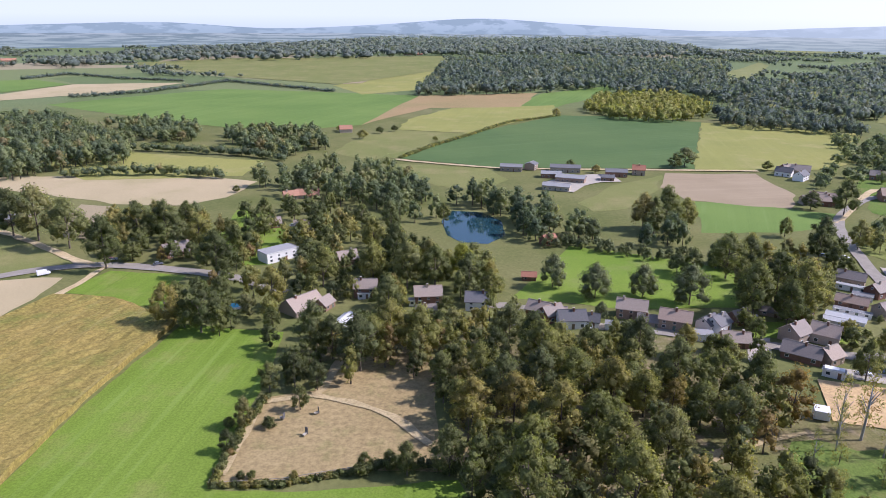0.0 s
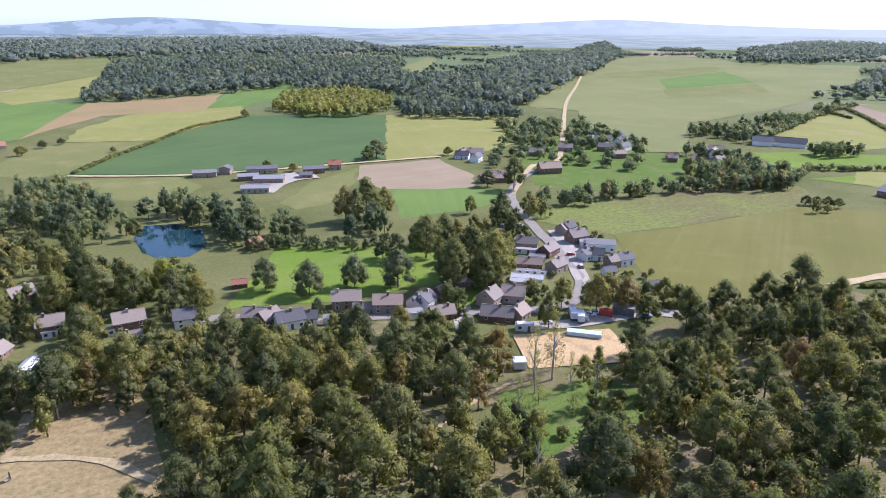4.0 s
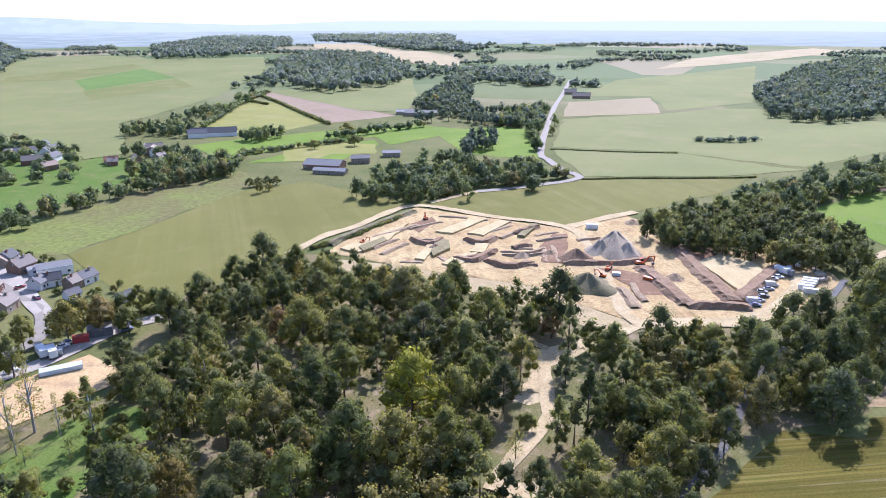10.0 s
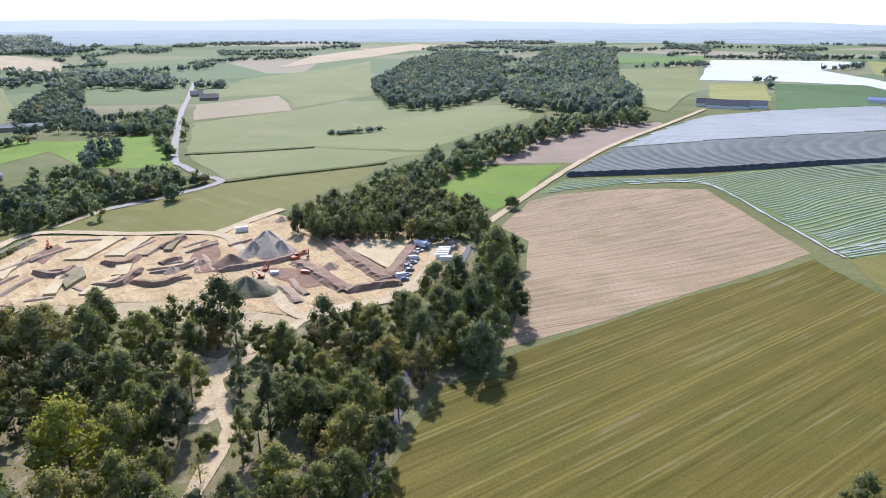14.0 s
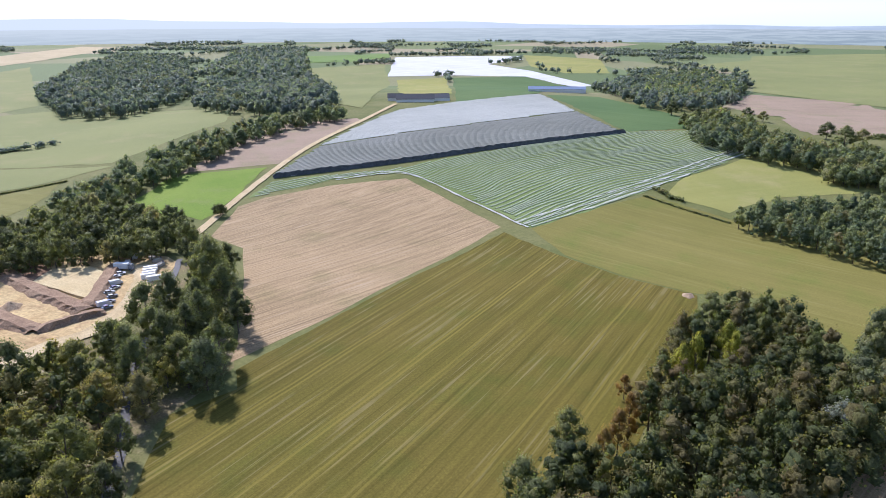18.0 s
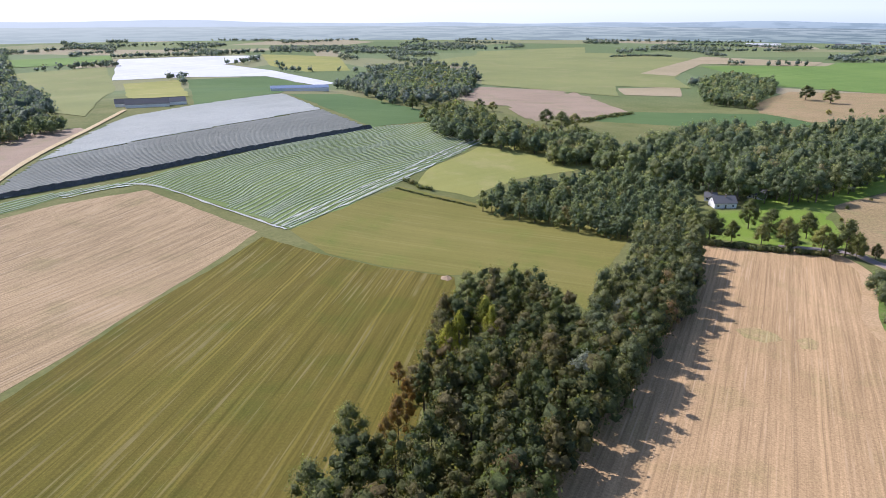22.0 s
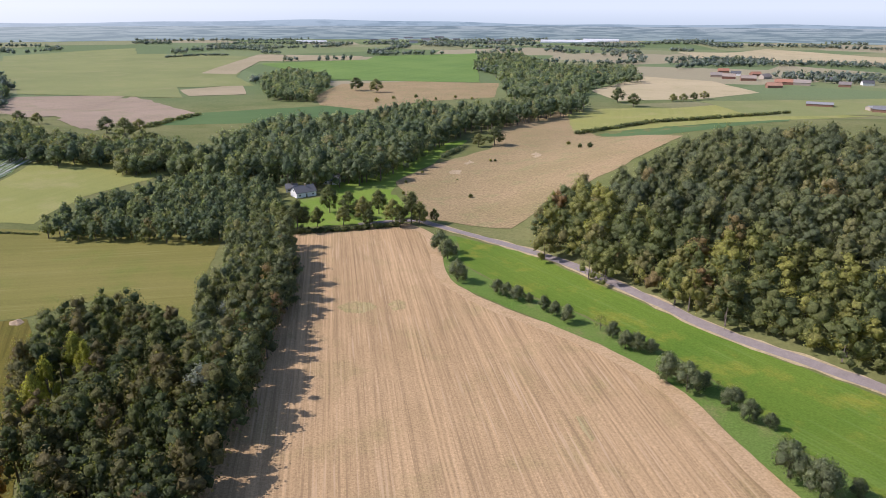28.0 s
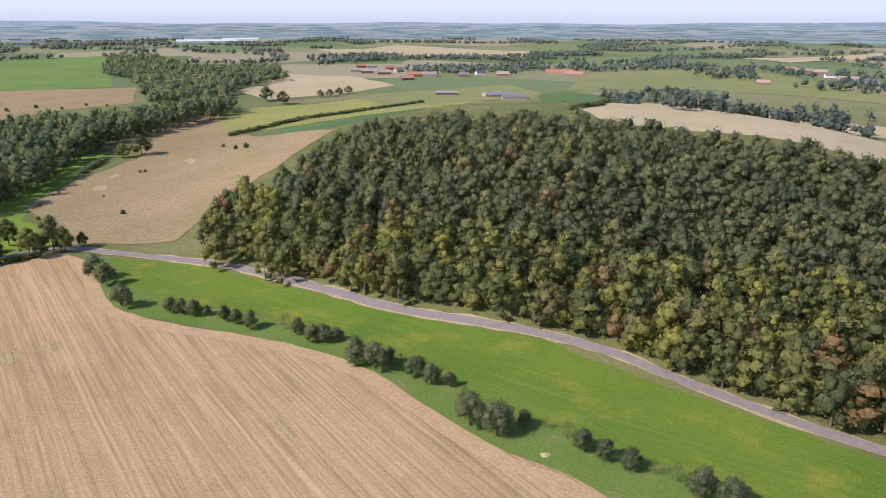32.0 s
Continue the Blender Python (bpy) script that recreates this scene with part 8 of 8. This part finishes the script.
woodland("village_trees", "garden trees and shrubs between the village houses",
         [(-107, 232), (-101, 258), (-86, 279), (-57, 302), (-22, 303), (20, 304), (26, 248), (40, 209), (3, 208), (-29, 198), (-48, 208), (-74, 221)],
         10.4975, 4.199, 10.4975, M_LEAF, leaves=13, per=20, leaf=0.42, seed=61, keep=off_built)
woodland("village_trees", "garden trees and shrubs between the village houses",
         [(42, 219), (60, 217), (86, 208), (110, 193), (138, 197), (180, 267), (164, 281), (141, 311), (119, 280), (109, 237), (64, 230)],
         11.115, 3.705, 8.0275, M_LEAF, leaves=12, per=20, leaf=0.42, seed=62, keep=off_built)
woodland("village_trees", "garden trees near the village road",
         [(-186, 340), (-179, 368), (-140, 379), (-103, 337), (-77, 301), (-89, 270), (-128, 282), (-158, 299)],
         11.115, 4.693, 11.115, M_LEAF, leaves=12, per=20, leaf=0.45, seed=63, keep=off_built)
woodland("village_trees", "trees of the outlying gardens",
         [(-111, 379), (-74, 400), (-44, 362), (-36, 299), (-72, 298), (-91, 315)],
         12.35, 5.187, 12.35, M_LEAF, leaves=11, per=18, leaf=0.5, seed=64, keep=off_built)
woodland("village_trees", "garden trees beside the village street",
         [(184, 315), (219, 353), (222, 333), (163, 269), (114, 198), (110, 215), (100, 236), (142, 320)],
         11.115, 4.199, 9.88, M_LEAF, leaves=12, per=20, leaf=0.42, seed=65, keep=off_built)
woodland("village_trees", "trees along the sandy yard",
         [(127, 195), (144, 214), (166, 213), (187, 206), (191, 186), (181, 170), (161, 182), (138, 184)],
         9.88, 4.693, 11.7325, M_LEAF, leaves=13, per=20, leaf=0.42, seed=66, keep=off_built)
woodland("hamlet_trees", "garden trees of the hamlet",
         [(378, 640), (455, 652), (429, 514), (378, 436), (327, 396), (302, 441), (257, 417), (236, 440), (422, 760)],
         19.76, 5.434, 8.645, M_LEAF_MID, leaves=10, per=18, leaf=0.7, seed=70, keep=off_built)
woodland("hamlet_trees", "trees by the hamlet farm",
         [(343, 346), (429, 396), (436, 356), (398, 305), (357, 311)],
         9.88, 5.434, 12.35, M_LEAF_MID, leaves=10, per=18, leaf=0.7, seed=71, keep=loose)
woodland("farm_trees", "tree clumps beside the lane",
         [(652, 203), (764, 233), (820, 197), (767, 166), (696, 155), (554, 130), (559, 143), (657, 172)],
         9.88, 5.434, 12.35, M_LEAF_MID, leaves=10, per=18, leaf=0.8, seed=72, keep=loose)
woodland("farm_trees", "trees beside the valley meadow",
         [(672, 297), (894, 379), (1128, 434), (1335, 468), (927, 323), (753, 302), (682, 279)],
         11.115, 5.434, 13.585, M_LEAF_FAR_HAZE, leaves=9, per=16, leaf=0.8, seed=73, keep=loose)
woodland("village_trees", "garden trees along the village edge",
         [(-44, 339), (-7, 340), (2, 295), (18, 281), (22, 260), (-20, 273), (-44, 279)],
         11.115, 4.446, 10.4975, M_LEAF, leaves=12, per=18, leaf=0.45, seed=74, keep=off_built)
woodland("garden_shrubs", "clipped shrubs and hedges in the village gardens",
         [(174, 298), (195, 312), (221, 299), (212, 241), (190, 200), (152, 201), (128, 220)],
         7.41, 1.8525, 3.211, M_LEAF, leaves=7, per=14, leaf=0.34, seed=81, keep=loose, clear=False)
woodland("garden_shrubs", "clipped shrubs and hedges in the village gardens",
         [(-46, 236), (-18, 247), (24, 237), (102, 224), (115, 203), (93, 202), (42, 218), (-16, 217)],
         8.0275, 1.8525, 3.211, M_LEAF, leaves=7, per=14, leaf=0.34, seed=82, keep=loose, clear=False)

# ---------------------------------------------------------------- hedges
hedge("hedge", "low clipped hedge along the paddock", [(-54, 139), (-54, 151), (-53, 167), (-51, 181)], 2.47, 1.976, M_LEAF, leaf=0.35, seed=1)
hedge("hedge", "row of shrubs along the paddock", [(-19, 145), (-11, 148), (-3, 148), (3, 145)], 4.94, 3.458, M_LEAF_DARK, leaf=0.35, seed=2)
hedge("hedge", "low scrub along the paddock", [(-51, 140), (-38, 140), (-30, 143), (-19, 146)], 2.47, 1.482, M_LEAF, leaf=0.35, seed=3)
hedge("hedge", "trimmed hedge at the end of the stubble field", [(99, -328), (74, -335), (49, -345)], 3.705, 2.717, M_LEAF_DARK, leaf=0.5, seed=5)
hedge("hedge", "hedge between pastures", [(862, 635), (770, 530), (687, 441), (629, 375)], 6.175, 3.705, M_LEAF_DARK, leaf=0.8, seed=6)
hedge("hedge", "hedge between pastures", [(677, 548), (781, 593), (752, 535)], 6.175, 3.705, M_LEAF_DARK, leaf=0.8, seed=7)
hedge("hedge", "field hedge", [(468, 83), (482, 55), (500, 8), (510, -25)], 1.8, 1.1, M_LEAF_DARK, leaf=0.7, seed=8)
hedge("hedge", "field hedge", [(572, 130), (579, 75), (590, 31)], 1.8, 1.0, M_LEAF_DARK, leaf=0.7, seed=9)
hedge("hedge", "hedge beside the haul road", [(271, 175), (298, 165), (350, 157)], 3.705, 1.976, M_LEAF, leaf=0.5, seed=10)
hedge("hedge", "tree line between fields", [(-256, 580), (-206, 571), (-156, 557), (-125, 541)], 11.115, 8.645, M_LEAF_MID, leaf=0.8, seed=11)
hedge("hedge", "tree line between meadows", [(-261, 473), (-231, 483), (-192, 485), (-153, 474)], 9.88, 8.645, M_LEAF_MID, leaf=0.8, seed=12)
hedge("hedge", "hedge on the rise", [(-512, 973), (-443, 1048), (-386, 1275), (-288, 1196), (-171, 1106)], 11.115, 6.175, M_LEAF_FAR_HAZE, leaf=1.2, seed=13)
hedge("hedge", "hedge on the rise", [(-724, 1236), (-709, 1358), (-570, 1282), (-460, 1258)], 11.115, 6.175, M_LEAF_FAR_HAZE, leaf=1.2, seed=14)
hedge("hedge", "scrub along the green field", [(134, 825), (70, 767), (24, 672), (-12, 607), (-34, 554)], 4.94, 2.47, M_LEAF, leaf=0.7, seed=15)
hedge("hedge", "scrub beside the meadow", [(277, -307), (253, -309), (223, -313)], 1.8, 0.9, M_LEAF_DARK, leaf=0.5, seed=16)
hedge("hedge", "scrub at the meadow corner", [(281, -321), (261, -319)], 6.5, 2.6, M_LEAF_DARK, leaf=0.5, seed=17)
hedge("hedge", "dark hedge at the crop edge", [(-313, -472), (-349, -486), (-562, -726)], 7.41, 3.705, M_LEAF_DARK, leaf=0.9, seed=18)
hedge("hedge", "tree line beside the pasture", [(551, 327), (600, 303), (646, 282)], 12.35, 9.88, M_LEAF_MID, leaf=1, seed=19)
hedge("hedge", "scrub on the upland", [(661, 19), (657, -5), (663, -26)], 12.35, 4.94, M_LEAF_FAR_HAZE, leaf=1, seed=20)
hedge("hedge", "tree line along the lane", [(379, 157), (421, 144), (449, 115), (471, 96)], 9.88, 8.645, M_LEAF_MID, leaf=0.8, seed=21)
hedge("hedge", "tree line by far fields", [(771, -1645), (720, -1713), (655, -1717)], 12.35, 7.41, M_LEAF_FAR_HAZE, leaf=1.6, seed=22)
hedge("hedge", "field hedge", [(327, -642), (327, -692), (317, -736)], 9.88, 3.705, M_LEAF_DARK, leaf=1, seed=23)
hedge("hedge", "field hedge", [(-74, -646), (-155, -724), (-227, -761), (-324, -813)], 7.41, 3.705, M_LEAF_DARK, leaf=1, seed=24)
hedge("hedge", "scrub below the old trees on the slope", [(40, -524), (34, -543), (26, -564)], 6.175, 3.705, M_LEAF_MID, leaf=0.6, seed=25)
hedge("hedge", "shrub row between meadows", [(463, 354), (483, 339), (518, 322), (556, 298)], 8.645, 4.94, M_LEAF_MID, leaf=0.8, seed=26)
hedge("hedge", "shrub row between meadows", [(400, 326), (460, 352)], 8.645, 6.175, M_LEAF_MID, leaf=0.8, seed=27)
hedge("hedge", "tree row above the pasture", [(562, 478), (643, 521), (767, 582), (869, 617)], 11.115, 7.41, M_LEAF_MID, leaf=0.9, seed=28)
hedge("hedge", "dark wooded edge of the farmyard", [(388, 208), (383, 185), (385, 167)], 9.88, 7.41, M_LEAF_DARK, leaf=0.8, seed=29)
hedge("wood_edge", "dense dark edge of the copse along the stubble field", [(95, -297), (86, -259), (78, -224), (73, -192), (68, -164), (65, -139), (62, -116), (60, -95), (57, -78)], 9.0, 15.5, M_LEAF_COPSE, leaf=0.5, seed=30)
hedge("wood_edge", "tall dark trees behind the wood edge", [(100, -290), (91, -255), (83, -222), (78, -192), (73, -164), (70, -139), (67, -116), (65, -95), (62, -78)], 9.5, 19.0, M_LEAF_COPSE, leaf=0.55, seed=41)
hedge("wood_edge", "leafy edge of the knoll wood along the road", [(-32, -301), (-51, -276), (-68, -251), (-84, -230), (-106, -208), (-122, -191), (-138, -168), (-146, -149), (-156, -125), (-162, -112), (-170, -98), (-178, -80)], 8.5, 12.0, M_LEAF_HILL, leaf=0.5, seed=42)
hedge("hedge", "clipped garden hedge", [(178, 198), (184, 193), (186, 184)], 1.729, 1.8525, M_LEAF_DARK, leaf=0.3, seed=31)
hedge("hedge", "clipped garden hedge", [(167, 222), (163, 208), (177, 197)], 1.729, 1.8525, M_LEAF_DARK, leaf=0.3, seed=32)



# ---------------------------------------------------------------- hedgerows and copses of the open country
def country_keep(x, y):
    d = math.hypot(x, y)
    if d < 1150 or d > 2930:
        return False
    line = abs(noise.noise(Vector((x / 330, y / 330, 7.7)))) < 0.05
    copse = noise.noise(Vector((x / 210, y / 210, 1.1))) > 0.40
    return (line or copse) and off_built(x, y) and not any(inside(x, y, p) for p in NOGROW)


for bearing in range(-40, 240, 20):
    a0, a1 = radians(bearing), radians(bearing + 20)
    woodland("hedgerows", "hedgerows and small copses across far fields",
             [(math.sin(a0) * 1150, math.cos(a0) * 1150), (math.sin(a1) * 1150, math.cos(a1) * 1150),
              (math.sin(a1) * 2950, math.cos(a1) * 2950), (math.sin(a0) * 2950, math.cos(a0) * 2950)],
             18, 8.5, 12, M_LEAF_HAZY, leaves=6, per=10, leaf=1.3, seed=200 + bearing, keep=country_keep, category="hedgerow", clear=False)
